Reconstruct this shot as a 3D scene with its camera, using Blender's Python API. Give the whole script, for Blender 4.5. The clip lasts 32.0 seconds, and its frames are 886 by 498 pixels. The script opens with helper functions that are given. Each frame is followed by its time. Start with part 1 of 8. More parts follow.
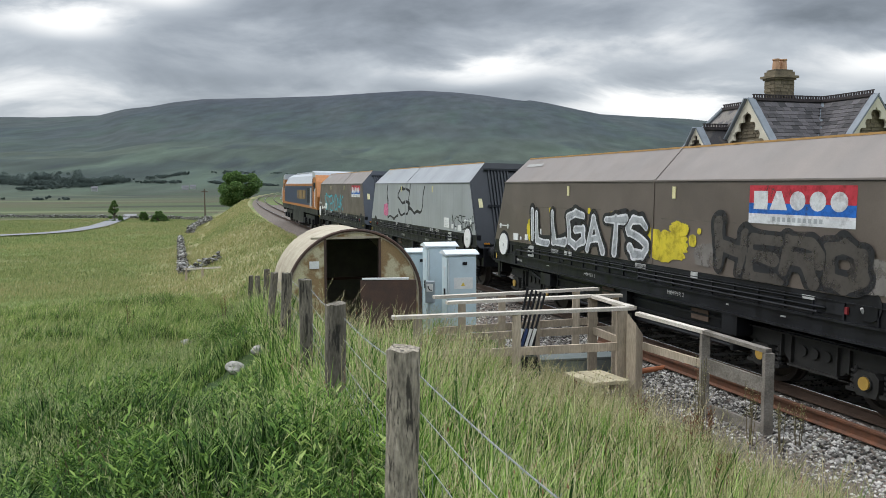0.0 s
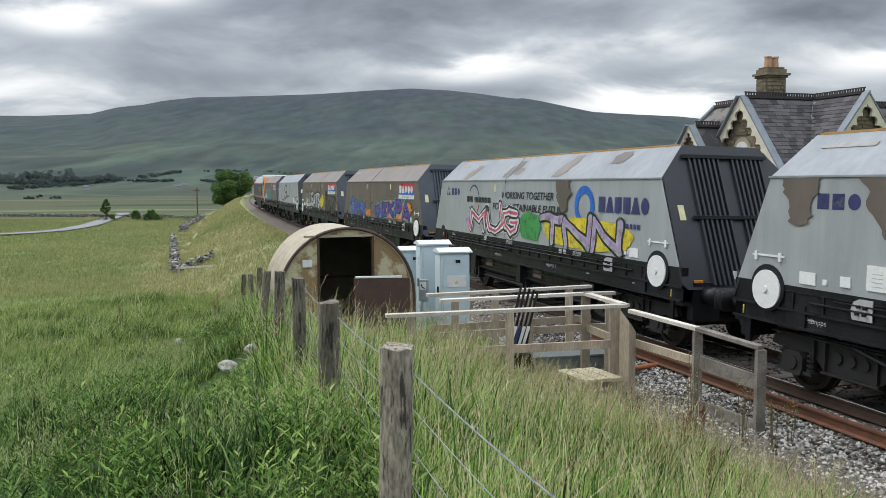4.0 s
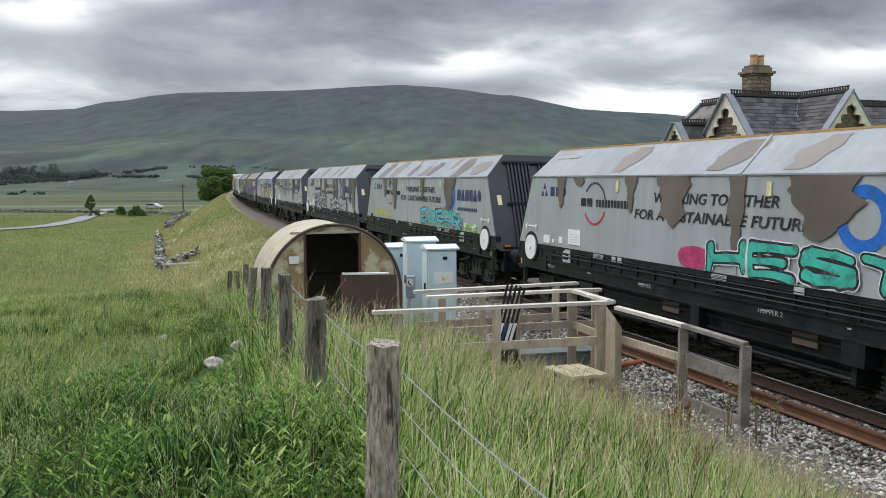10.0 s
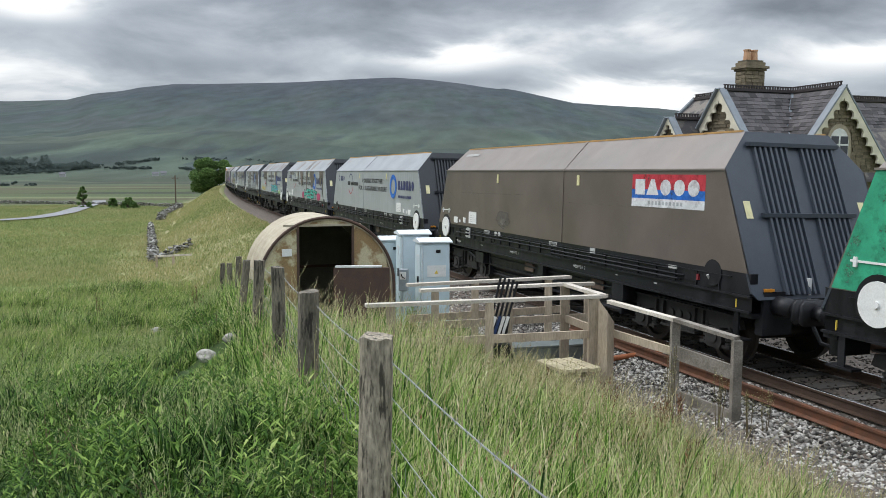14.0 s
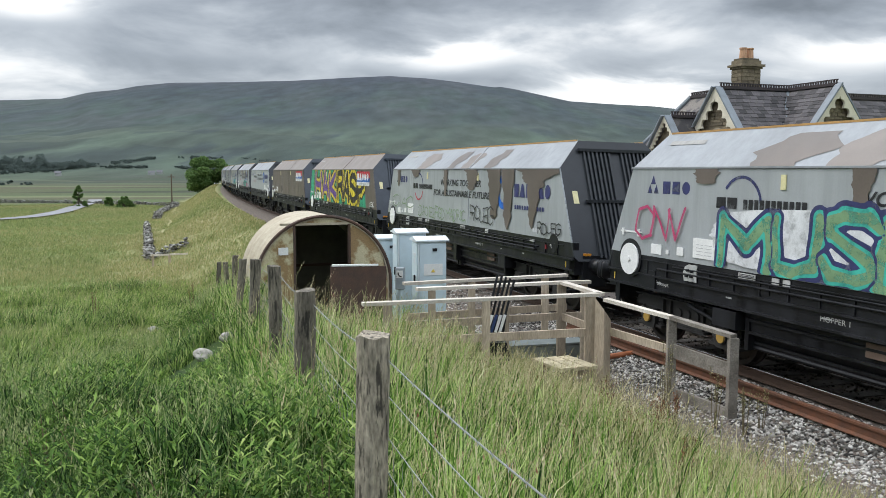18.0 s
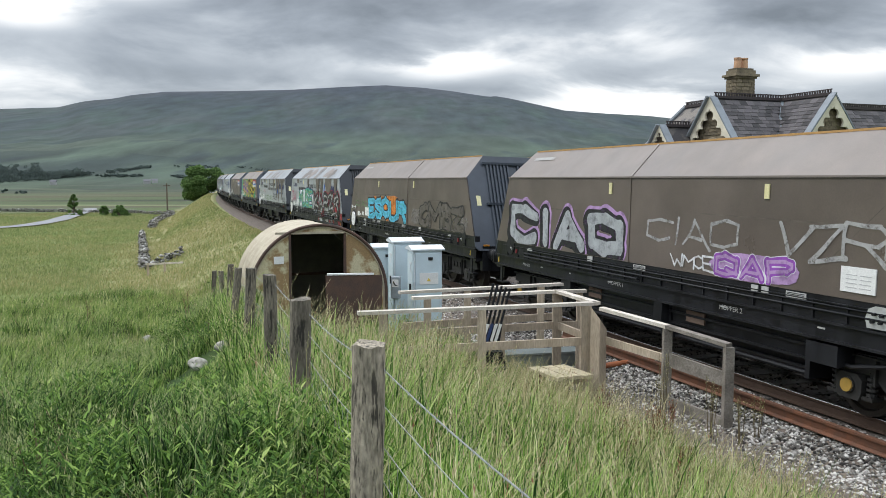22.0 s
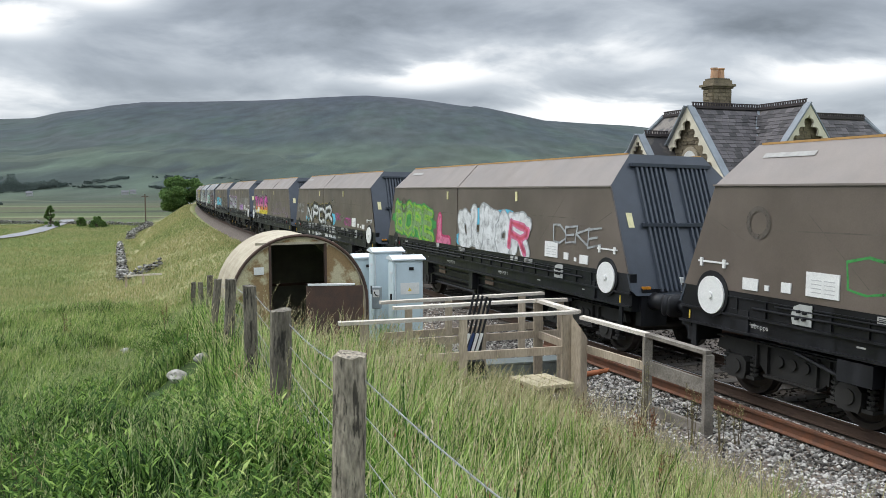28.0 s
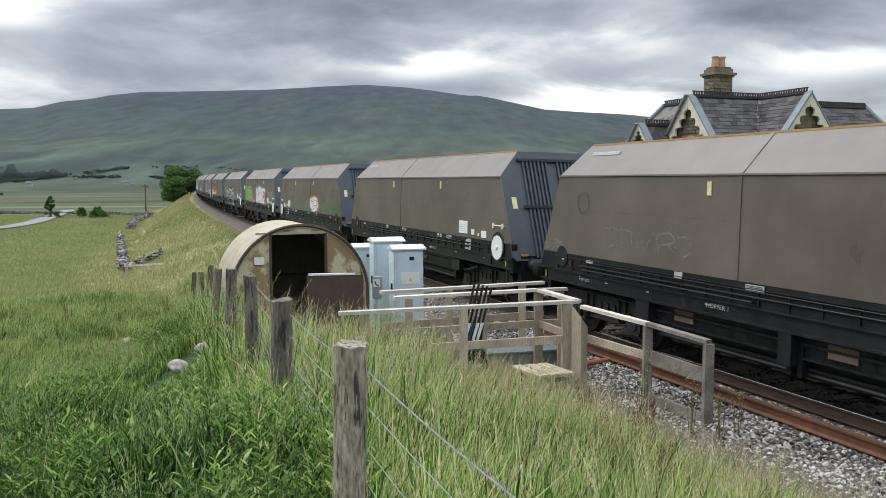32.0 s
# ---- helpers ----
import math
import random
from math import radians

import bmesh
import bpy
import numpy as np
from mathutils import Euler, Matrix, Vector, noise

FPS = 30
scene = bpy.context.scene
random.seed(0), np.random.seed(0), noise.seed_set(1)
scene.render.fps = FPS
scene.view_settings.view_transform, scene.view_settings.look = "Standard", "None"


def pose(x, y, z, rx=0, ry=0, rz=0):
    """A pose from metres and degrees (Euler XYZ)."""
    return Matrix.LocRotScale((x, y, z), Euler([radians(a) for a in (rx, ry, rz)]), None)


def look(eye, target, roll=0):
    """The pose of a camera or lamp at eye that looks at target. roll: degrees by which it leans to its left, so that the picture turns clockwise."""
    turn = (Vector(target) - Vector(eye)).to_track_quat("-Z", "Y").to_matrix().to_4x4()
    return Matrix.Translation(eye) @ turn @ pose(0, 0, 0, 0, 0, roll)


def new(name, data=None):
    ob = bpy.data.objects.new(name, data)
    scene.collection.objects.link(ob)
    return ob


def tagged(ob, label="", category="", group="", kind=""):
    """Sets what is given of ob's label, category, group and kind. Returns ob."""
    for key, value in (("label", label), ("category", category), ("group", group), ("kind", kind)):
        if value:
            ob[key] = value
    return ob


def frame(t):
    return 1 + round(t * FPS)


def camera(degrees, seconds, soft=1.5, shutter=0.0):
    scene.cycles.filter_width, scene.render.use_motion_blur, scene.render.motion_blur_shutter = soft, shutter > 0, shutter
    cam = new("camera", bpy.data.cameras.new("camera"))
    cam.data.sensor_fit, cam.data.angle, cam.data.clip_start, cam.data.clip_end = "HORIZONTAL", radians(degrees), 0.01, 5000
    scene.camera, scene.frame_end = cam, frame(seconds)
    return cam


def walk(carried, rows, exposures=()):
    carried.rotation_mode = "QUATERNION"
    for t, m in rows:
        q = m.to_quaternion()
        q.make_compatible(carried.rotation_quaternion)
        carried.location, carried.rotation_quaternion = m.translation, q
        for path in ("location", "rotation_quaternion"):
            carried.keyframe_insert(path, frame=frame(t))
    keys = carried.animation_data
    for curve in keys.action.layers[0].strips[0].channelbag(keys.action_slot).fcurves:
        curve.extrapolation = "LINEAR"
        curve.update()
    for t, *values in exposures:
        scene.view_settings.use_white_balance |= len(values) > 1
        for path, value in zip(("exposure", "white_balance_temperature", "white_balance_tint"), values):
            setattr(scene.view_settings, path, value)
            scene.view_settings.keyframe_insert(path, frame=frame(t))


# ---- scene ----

EYE = Vector((0.0, 0.0, 2.938))      # rail tops lie at z = 0


def aim(yaw, pitch, roll):
    """The camera's pose: turned right by yaw, up by pitch, leaning right by roll, in degrees."""
    y, p = radians(yaw), radians(pitch)
    return look(EYE, EYE + Vector((math.sin(y) * math.cos(p), math.cos(y) * math.cos(p), math.sin(p))), -roll)


PATH = [
    (0.0, -2.485, -4.608, 0.268), (0.5, -2.599, -4.639, 0.319), (1.0, -2.662, -4.61, 0.517), (1.5, -2.715, -4.569, 0.561),
    (2.0, -2.642, -4.507, 0.497), (2.5, -2.596, -4.47, 0.387), (3.0, -2.446, -4.595, 0.373), (3.5, -2.211, -4.722, 0.399),
    (5.5, -1.671, -4.775, 0.224), (6.0, -1.674, -4.796, 0.162), (6.5, -1.626, -4.887, 0.244), (7.0, -1.619, -4.949, 0.23),
    (7.5, -1.547, -4.921, 0.19), (8.0, -1.351, -4.926, 0.18), (8.5, -1.167, -5.039, 0.144), (9.0, -1.008, -5.152, 0.053),
    (9.5, -1.046, -5.049, 0.186), (10.0, -1.088, -4.99, 0.231), (10.5, -1.041, -4.94, 0.322), (11.0, -0.933, -4.908, 0.389),
    (11.5, -0.777, -4.961, 0.236), (12.0, -0.666, -5.116, 0.169), (12.5, -0.593, -5.329, 0.119), (13.0, -0.737, -5.367, 0.184),
    (13.5, -0.711, -5.391, 0.148), (14.0, -0.605, -5.463, -0.073), (14.5, -0.604, -5.57, -0.1), (16.5, -0.679, -5.651, 0.213),
    (17.0, -0.594, -5.626, 0.097), (17.5, -0.548, -5.578, 0.044), (18.0, -0.366, -5.569, 0.01), (18.5, -0.124, -5.625, 0.032),
    (19.0, -0.018, -5.575, -0.007), (19.5, 0.005, -5.356, -0.075), (20.0, 0.104, -5.181, -0.178), (20.5, 0.083, -5.004, -0.209),
    (21.0, 0.044, -4.933, -0.115), (21.5, 0.008, -4.95, -0.074), (22.0, -0.061, -4.939, -0.04), (22.5, -0.029, -4.939, -0.091),
    (23.0, 0.15, -4.879, -0.076), (23.5, 0.403, -4.737, -0.093), (24.0, 0.672, -4.727, -0.184), (24.5, 0.952, -4.752, -0.292),
    (25.0, 1.17, -4.634, -0.307), (25.5, 1.231, -4.363, -0.238), (27.5, 1.441, -4.065, 0.166), (28.0, 1.297, -4.254, 0.179),
    (28.5, 1.269, -4.429, 0.235), (29.0, 1.235, -4.36, 0.168), (29.5, 1.055, -4.402, 0.181), (30.0, 0.87, -4.603, 0.144),
    (30.5, 0.768, -4.792, -0.077), (31.0, 0.848, -4.913, -0.05), (31.5, 1.007, -5.008, 0.116), (32.0, 1.267, -4.987, 0.269)]
cam = camera(57.15, 32.0, soft=0.85)
walk(cam, [(t, aim(y, p, r)) for t, y, p, r in PATH], exposures=[(0.0, 0.05), (10.0, 0.07), (14.0, 0.15), (18.0, 0.24), (22.0, 0.24), (25.0, 0.28), (29.0, 0.22), (32.0, 0.18)])

# ---- light ----
SUN_EL, SUN_AZ = radians(52), radians(-75)
world = bpy.data.worlds.new("world")
scene.world = world
world.use_nodes = True


def sky_nodes():
    nt = world.node_tree
    nt.nodes.clear()
    N, L = nt.nodes.new, nt.links.new
    out, bg = N("ShaderNodeOutputWorld"), N("ShaderNodeBackground")
    L(bg.outputs[0], out.inputs[0])
    sky = N("ShaderNodeTexSky")
    sky.sky_type, sky.sun_disc = "NISHITA", False
    sky.sun_elevation, sky.sun_rotation = SUN_EL, SUN_AZ
    sky_lit = N("ShaderNodeVectorMath")
    sky_lit.operation = "SCALE"
    sky_lit.inputs[3].default_value = 0.10
    L(sky.outputs[0], sky_lit.inputs[0])
    co = N("ShaderNodeTexCoord")
    sep = N("ShaderNodeSeparateXYZ")
    L(co.outputs["Generated"], sep.inputs[0])

    def m(op, a, b=None, clamp=False):
        n = N("ShaderNodeMath")
        n.operation, n.use_clamp = op, clamp
        for i, v in enumerate((a, b)):
            if v is None:
                continue
            if isinstance(v, (int, float)):
                n.inputs[i].default_value = v
            else:
                L(v, n.inputs[i])
        return n.outputs[0]
    z = m("ADD", m("MAXIMUM", sep.outputs[2], 0.0), 0.30)
    comb = N("ShaderNodeCombineXYZ")
    L(m("DIVIDE", sep.outputs[0], z), comb.inputs[0])
    L(m("DIVIDE", sep.outputs[1], z), comb.inputs[1])

    def cloud(scale, detail, rough, loc, dist=0.0):
        mp = N("ShaderNodeMapping")
        mp.inputs["Location"].default_value = loc
        mp.inputs["Scale"].default_value = (0.75, 1.0, 1)
        L(comb.outputs[0], mp.inputs[0])
        n = N("ShaderNodeTexNoise")
        n.inputs["Scale"].default_value, n.inputs["Detail"].default_value = scale, detail
        n.inputs["Roughness"].default_value, n.inputs["Distortion"].default_value = rough, dist
        L(mp.outputs[0], n.inputs["Vector"])
        return n.outputs["Fac"]
    big = cloud(1.15, 3.5, 0.5, (3.1, 0.4, 0))
    fine = cloud(2.7, 8, 0.54, (7.0, 2.2, 0), 0.35)
    mix = m("ADD", m("ADD", m("MULTIPLY", big, 0.30), m("MULTIPLY", fine, 0.52)), 0.095)
    # the breaks and the darkest mass in the cloud cover, in degrees of azimuth and elevation
    deg = 180 / math.pi
    az = m("MULTIPLY", m("ARCTAN2", sep.outputs[0], sep.outputs[1]), deg)
    el = m("MULTIPLY", m("ARCSINE", sep.outputs[2]), deg)
    wav = m("MULTIPLY", m("SUBTRACT", fine, 0.5), 3.5)
    for ca, ce, wa, we, amp in ((-0.2, 7.6, 5.2, 0.8, -0.22), (12.8, 4.9, 5.0, 0.95, -0.24), (27.0, 7.0, 4.5, 1.0, -0.20), (-26.8, 10.3, 3.6, 1.0, -0.22), (-21.0, 12.4, 3.6, 1.1, -0.20),
                                (11.5, 8.8, 7.0, 1.1, -0.08), (-14.0, 8.3, 6.0, 0.8, -0.05), (1.0, 12.4, 12.5, 2.0, 0.085), (-13.0, 11.6, 5.0, 1.4, 0.07), (24.0, 11.2, 8.0, 1.6, 0.09), (-20.0, 7.0, 10.0, 1.2, 0.04)):
        dx = m("DIVIDE", m("SUBTRACT", az, ca), wa)
        dy = m("DIVIDE", m("SUBTRACT", m("ADD", el, wav), ce), we)
        g = m("EXPONENT", m("MULTIPLY", m("ADD", m("MULTIPLY", dx, dx), m("MULTIPLY", dy, dy)), -1.0))
        mix = m("ADD", mix, m("MULTIPLY", g, amp))
    ramp = N("ShaderNodeValToRGB")
    els = ramp.color_ramp.elements
    els[0].position, els[0].color = 0.34, (0.86, 0.87, 0.87, 1)
    els[1].position, els[1].color = 0.66, (0.155, 0.175, 0.200, 1)
    for pos, c in ((0.40, (0.66, 0.68, 0.70)), (0.47, (0.42, 0.455, 0.495)), (0.56, (0.265, 0.295, 0.335))):
        e = els.new(pos)
        e.color = (*c, 1)
    L(mix, ramp.inputs[0])
    mx = N("ShaderNodeMix")
    mx.data_type = "RGBA"
    mx.inputs[0].default_value = 0.93
    L(sky_lit.outputs[0], mx.inputs[6])
    L(ramp.outputs[0], mx.inputs[7])
    L(mx.outputs[2], bg.inputs[0])
    over = N("ShaderNodeMapRange")
    over.interpolation_type = "SMOOTHSTEP"
    over.inputs[1].default_value, over.inputs[2].default_value, over.inputs[3].default_value, over.inputs[4].default_value = 0.22, 0.75, 1.2, 4.6
    L(sep.outputs[2], over.inputs[0])
    L(over.outputs[0], bg.inputs[1])


sky_nodes()
sun_data = bpy.data.lights.new("sun", "SUN")
sun_data.energy, sun_data.angle, sun_data.color = 1.5, radians(40), (1.0, 0.97, 0.92)
sun = new("sun", sun_data)
sun.matrix_world = look((0, 0, 50), Vector((0, 0, 50)) - Vector((math.sin(SUN_AZ) * math.cos(SUN_EL), math.cos(SUN_AZ) * math.cos(SUN_EL), math.sin(SUN_EL))))

# ---- materials ----
MATS = {}


def mat(name, col, rough=0.7, metal=0.0, var=0.25, scale=6.0, bump=0.0, bscale=60.0, col2=None, fine=0.1, spec=0.5, randobj=0.0, coords="Object",
        stretch=(1, 1, 1), island=False, sharp=False):
    """A surface: base colour, a second colour in broad patches, fine grain, bump."""
    if name in MATS:
        return MATS[name]
    M = bpy.data.materials.new(name)
    M.use_nodes = True
    nt = M.node_tree
    N, L = nt.nodes.new, nt.links.new
    b = nt.nodes["Principled BSDF"]
    b.inputs["Roughness"].default_value, b.inputs["Metallic"].default_value = rough, metal
    b.inputs["Specular IOR Level"].default_value = spec
    co = N("ShaderNodeTexCoord")
    mp = N("ShaderNodeMapping")
    mp.inputs["Scale"].default_value = stretch
    L(co.outputs[coords], mp.inputs[0])

    def noise_tex(s, d=4, r=0.55):
        n = N("ShaderNodeTexNoise")
        n.inputs["Scale"].default_value, n.inputs["Detail"].default_value, n.inputs["Roughness"].default_value = s, d, r
        L(mp.outputs[0], n.inputs["Vector"])
        return n
    n1, n2 = noise_tex(scale), noise_tex(bscale, 3)
    mx = N("ShaderNodeMix")
    mx.data_type = "RGBA"
    r = N("ShaderNodeMapRange")
    r.inputs[1].default_value, r.inputs[2].default_value = (0.46, 0.54) if sharp else (0.3, 0.7)
    L(n1.outputs["Fac"], r.inputs[0])
    L(r.outputs[0], mx.inputs[0])
    c2 = col2 or tuple(c * (1 - var) for c in col)
    mx.inputs[6].default_value, mx.inputs[7].default_value = (*col, 1), (*c2, 1)
    last = mx.outputs[2]
    hs = N("ShaderNodeHueSaturation")
    v = N("ShaderNodeMapRange")
    v.inputs[1].default_value, v.inputs[2].default_value = 0.25, 0.75
    v.inputs[3].default_value, v.inputs[4].default_value = 1 - fine, 1 + fine
    L(n2.outputs["Fac"], v.inputs[0])
    val = v.outputs[0]
    if randobj or island:
        src = N("ShaderNodeNewGeometry").outputs["Random Per Island"] if island else N("ShaderNodeObjectInfo").outputs["Random"]
        rr = N("ShaderNodeMapRange")
        k = randobj or 0.3
        rr.inputs[3].default_value, rr.inputs[4].default_value = 1 - k, 1 + k
        L(src, rr.inputs[0])
        mu = N("ShaderNodeMath")
        mu.operation = "MULTIPLY"
        L(val, mu.inputs[0])
        L(rr.outputs[0], mu.inputs[1])
        val = mu.outputs[0]
    L(val, hs.inputs["Value"])
    L(last, hs.inputs["Color"])
    L(hs.outputs[0], b.inputs["Base Color"])
    if bump:
        bp = N("ShaderNodeBump")
        bp.inputs["Strength"].default_value, bp.inputs["Distance"].default_value = bump, 0.01
        L(n2.outputs["Fac"], bp.inputs["Height"])
        L(bp.outputs[0], b.inputs["Normal"])
    MATS[name] = M
    return M


def cracks(M, scale, stretch, low=0.57, high=0.63, dark=0.25):
    """Dark splits along the grain."""
    nt = M.node_tree
    N, L = nt.nodes.new, nt.links.new
    b = nt.nodes["Principled BSDF"]
    old = b.inputs["Base Color"].links[0].from_socket
    co, mp, n, r, hs = N("ShaderNodeTexCoord"), N("ShaderNodeMapping"), N("ShaderNodeTexNoise"), N("ShaderNodeMapRange"), N("ShaderNodeHueSaturation")
    mp.inputs["Scale"].default_value = stretch
    L(co.outputs["Object"], mp.inputs[0])
    n.inputs["Scale"].default_value, n.inputs["Detail"].default_value, n.inputs["Roughness"].default_value = scale, 6, 0.65
    L(mp.outputs[0], n.inputs["Vector"])
    r.inputs[1].default_value, r.inputs[2].default_value, r.inputs[3].default_value, r.inputs[4].default_value = low, high, 1.0, dark
    L(n.outputs["Fac"], r.inputs[0])
    L(r.outputs[0], hs.inputs["Value"])
    L(old, hs.inputs["Color"])
    L(hs.outputs[0], b.inputs["Base Color"])
    return M


def weather(M, amount=0.3, gloss=0.15, stretch=(5.0, 5.0, 0.3), scale=1.0):
    """Streaks and uneven gloss on a painted surface, shifted from object to object."""
    nt = M.node_tree
    N, L = nt.nodes.new, nt.links.new
    b = nt.nodes["Principled BSDF"]
    old = b.inputs["Base Color"].links[0].from_socket
    co, mp, inf, sc = N("ShaderNodeTexCoord"), N("ShaderNodeMapping"), N("ShaderNodeObjectInfo"), N("ShaderNodeMath")
    sc.operation = "MULTIPLY"
    sc.inputs[1].default_value = 90.0
    L(inf.outputs["Random"], sc.inputs[0])
    cb = N("ShaderNodeCombineXYZ")
    L(sc.outputs[0], cb.inputs[0])
    L(cb.outputs[0], mp.inputs["Location"])
    mp.inputs["Scale"].default_value = stretch
    L(co.outputs["Object"], mp.inputs[0])
    hs = N("ShaderNodeHueSaturation")
    n = N("ShaderNodeTexNoise")
    n.inputs["Scale"].default_value, n.inputs["Detail"].default_value, n.inputs["Roughness"].default_value = scale, 7, 0.62
    L(mp.outputs[0], n.inputs["Vector"])
    r, r2 = N("ShaderNodeMapRange"), N("ShaderNodeMapRange")
    for q, lo, hi in ((r, 1 - amount, 1 + amount), (r2, b.inputs["Roughness"].default_value - gloss, b.inputs["Roughness"].default_value + gloss)):
        q.inputs[1].default_value, q.inputs[2].default_value, q.inputs[3].default_value, q.inputs[4].default_value = 0.3, 0.7, lo, hi
        L(n.outputs["Fac"], q.inputs[0])
    L(r.outputs[0], hs.inputs["Value"])
    L(old, hs.inputs["Color"])
    L(hs.outputs[0], b.inputs["Base Color"])
    L(r2.outputs[0], b.inputs["Roughness"])
    # panels beaten slightly out of true
    dent, bp = N("ShaderNodeTexNoise"), N("ShaderNodeBump")
    dent.inputs["Scale"].default_value, dent.inputs["Detail"].default_value = 1.1, 2
    L(mp.outputs[0], dent.inputs["Vector"])
    bp.inputs["Strength"].default_value, bp.inputs["Distance"].default_value = 0.25, 0.06
    L(dent.outputs["Fac"], bp.inputs["Height"])
    if not b.inputs["Normal"].links:
        L(bp.outputs[0], b.inputs["Normal"])
    return M


# ---- building blocks ----
class Geo:
    """Collects vertices and faces of one mesh."""

    def __init__(self):
        self.v, self.f = [], []

    def add(self, verts, faces):
        o = len(self.v)
        self.v += [tuple(p) for p in verts]
        self.f += [tuple(o + i for i in f) for f in faces]
        return self

    def box(self, x0, x1, y0, y1, z0, z1, m=None):
        vs = [Vector((x, y, z)) for z in (z0, z1) for x, y in ((x0, y0), (x1, y0), (x1, y1), (x0, y1))]
        if m:
            vs = [m @ p for p in vs]
        return self.add(vs, [(3, 2, 1, 0), (4, 5, 6, 7), (0, 1, 5, 4), (1, 2, 6, 5), (2, 3, 7, 6), (3, 0, 4, 7)])

    def prism(self, poly, d, axis=1, at=0.0, m=None):
        """A polygon pushed out by d along an axis: 0 (poly in y,z), 1 (x,z) or 2 (x,y)."""
        def put(a, b, c):
            p = {0: (c, a, b), 1: (a, c, b), 2: (a, b, c)}[axis]
            return m @ Vector(p) if m else Vector(p)
        n = len(poly)
        vs = [put(a, b, at) for a, b in poly] + [put(a, b, at + d) for a, b in poly]
        fs = [tuple(range(n))[::-1], tuple(range(n, 2 * n))] + [(i, (i + 1) % n, n + (i + 1) % n, n + i) for i in range(n)]
        return self.add(vs, fs)

    def cyl(self, p0, p1, r0, r1=None, n=12, caps=True):
        p0, p1 = Vector(p0), Vector(p1)
        r1 = r0 if r1 is None else r1
        w = (p1 - p0).normalized()
        a = w.orthogonal().normalized()
        b = w.cross(a)
        vs = [p + (a * math.cos(2 * math.pi * i / n) + b * math.sin(2 * math.pi * i / n)) * r for p, r in ((p0, r0), (p1, r1)) for i in range(n)]
        fs = [(i, (i + 1) % n, n + (i + 1) % n, n + i) for i in range(n)]
        if caps:
            fs += [tuple(range(n))[::-1], tuple(range(n, 2 * n))]
        return self.add(vs, fs)

    def tube(self, pts, r, n=6):
        """A round bar through the places pts, in one piece."""
        pts = [Vector(p) for p in pts]
        vs = []
        ref = (pts[1] - pts[0]).orthogonal().normalized()
        for i, p in enumerate(pts):
            w = (pts[min(i + 1, len(pts) - 1)] - pts[max(i - 1, 0)]).normalized()
            a = (ref - w * ref.dot(w)).normalized()
            b = w.cross(a)
            vs += [p + (a * math.cos(2 * math.pi * j / n) + b * math.sin(2 * math.pi * j / n)) * r for j in range(n)]
        m = len(pts)
        fs = [(i * n + j, i * n + (j + 1) % n, (i + 1) * n + (j + 1) % n, (i + 1) * n + j) for i in range(m - 1) for j in range(n)]
        return self.add(vs, fs + [tuple(range(n))[::-1], tuple(range((m - 1) * n, m * n))])

    def mesh(self, name, smooth=False):
        me = bpy.data.meshes.new(name)
        me.from_pydata(self.v, [], self.f)
        me.validate()
        bm = bmesh.new()
        bm.from_mesh(me)
        bmesh.ops.recalc_face_normals(bm, faces=bm.faces)
        bm.to_mesh(me)
        bm.free()
        if smooth:
            me.polygons.foreach_set("use_smooth", [True] * len(me.polygons))
        return me


def part(name, geo, material, parent=None, label="", m=None, smooth=False, bevel=0.0):
    me = geo if isinstance(geo, bpy.types.Mesh) else geo.mesh(name, smooth)
    if bevel:
        bm = bmesh.new()
        bm.from_mesh(me)
        bmesh.ops.bevel(bm, geom=list(bm.edges), offset=bevel, segments=1, affect="EDGES")
        bm.to_mesh(me)
        bm.free()
    if not me.materials:
        me.materials.append(material)
    ob = new(name, me)
    if parent:
        ob.parent = parent
    if m is not None:
        ob.matrix_local = m
    if label:
        ob["label"] = label
    return ob


def empty(name, m, label, category, group=""):
    e = new(name)
    e.matrix_world = m
    return tagged(e, label, category, group)


# ---- the line of the track ----
PSI, US, KC, D0, CANT, GRAD = -0.358982, 13.55, 0.000715, 9.187, 0.0229, -0.001


def heading(u):
    return PSI + KC * (u - US - 15 if u > US + 30 else max(u - US, 0.0) ** 2 / 60)


def make_line():
    step, pts = 1.0, {}
    for sgn in (1, -1):
        x, y = D0 * math.cos(PSI), -D0 * math.sin(PSI)
        pts[0] = (x, y)
        for i in range(1, 700 if sgn > 0 else 340):
            h = heading(sgn * (i - 0.5) * step)
            x, y = x + sgn * math.sin(h) * step, y + sgn * math.cos(h) * step
            pts[sgn * i] = (x, y)
    return pts


LINE = make_line()


def at_line(u, lat=0.0, z=0.0):
    """The place u metres along the near track, lat metres to its right, z above the rail tops."""
    i = math.floor(u)
    f = u - i
    a, b = LINE[i], LINE[i + 1]
    h = heading(u)
    return Vector((a[0] + (b[0] - a[0]) * f + math.cos(h) * lat, a[1] + (b[1] - a[1]) * f - math.sin(h) * lat, z + GRAD * max(u, 0) - CANT * max(-1.2, min(1.2, lat))))


LU = np.arange(-339, 699)
LP = np.array([LINE[i] for i in LU])


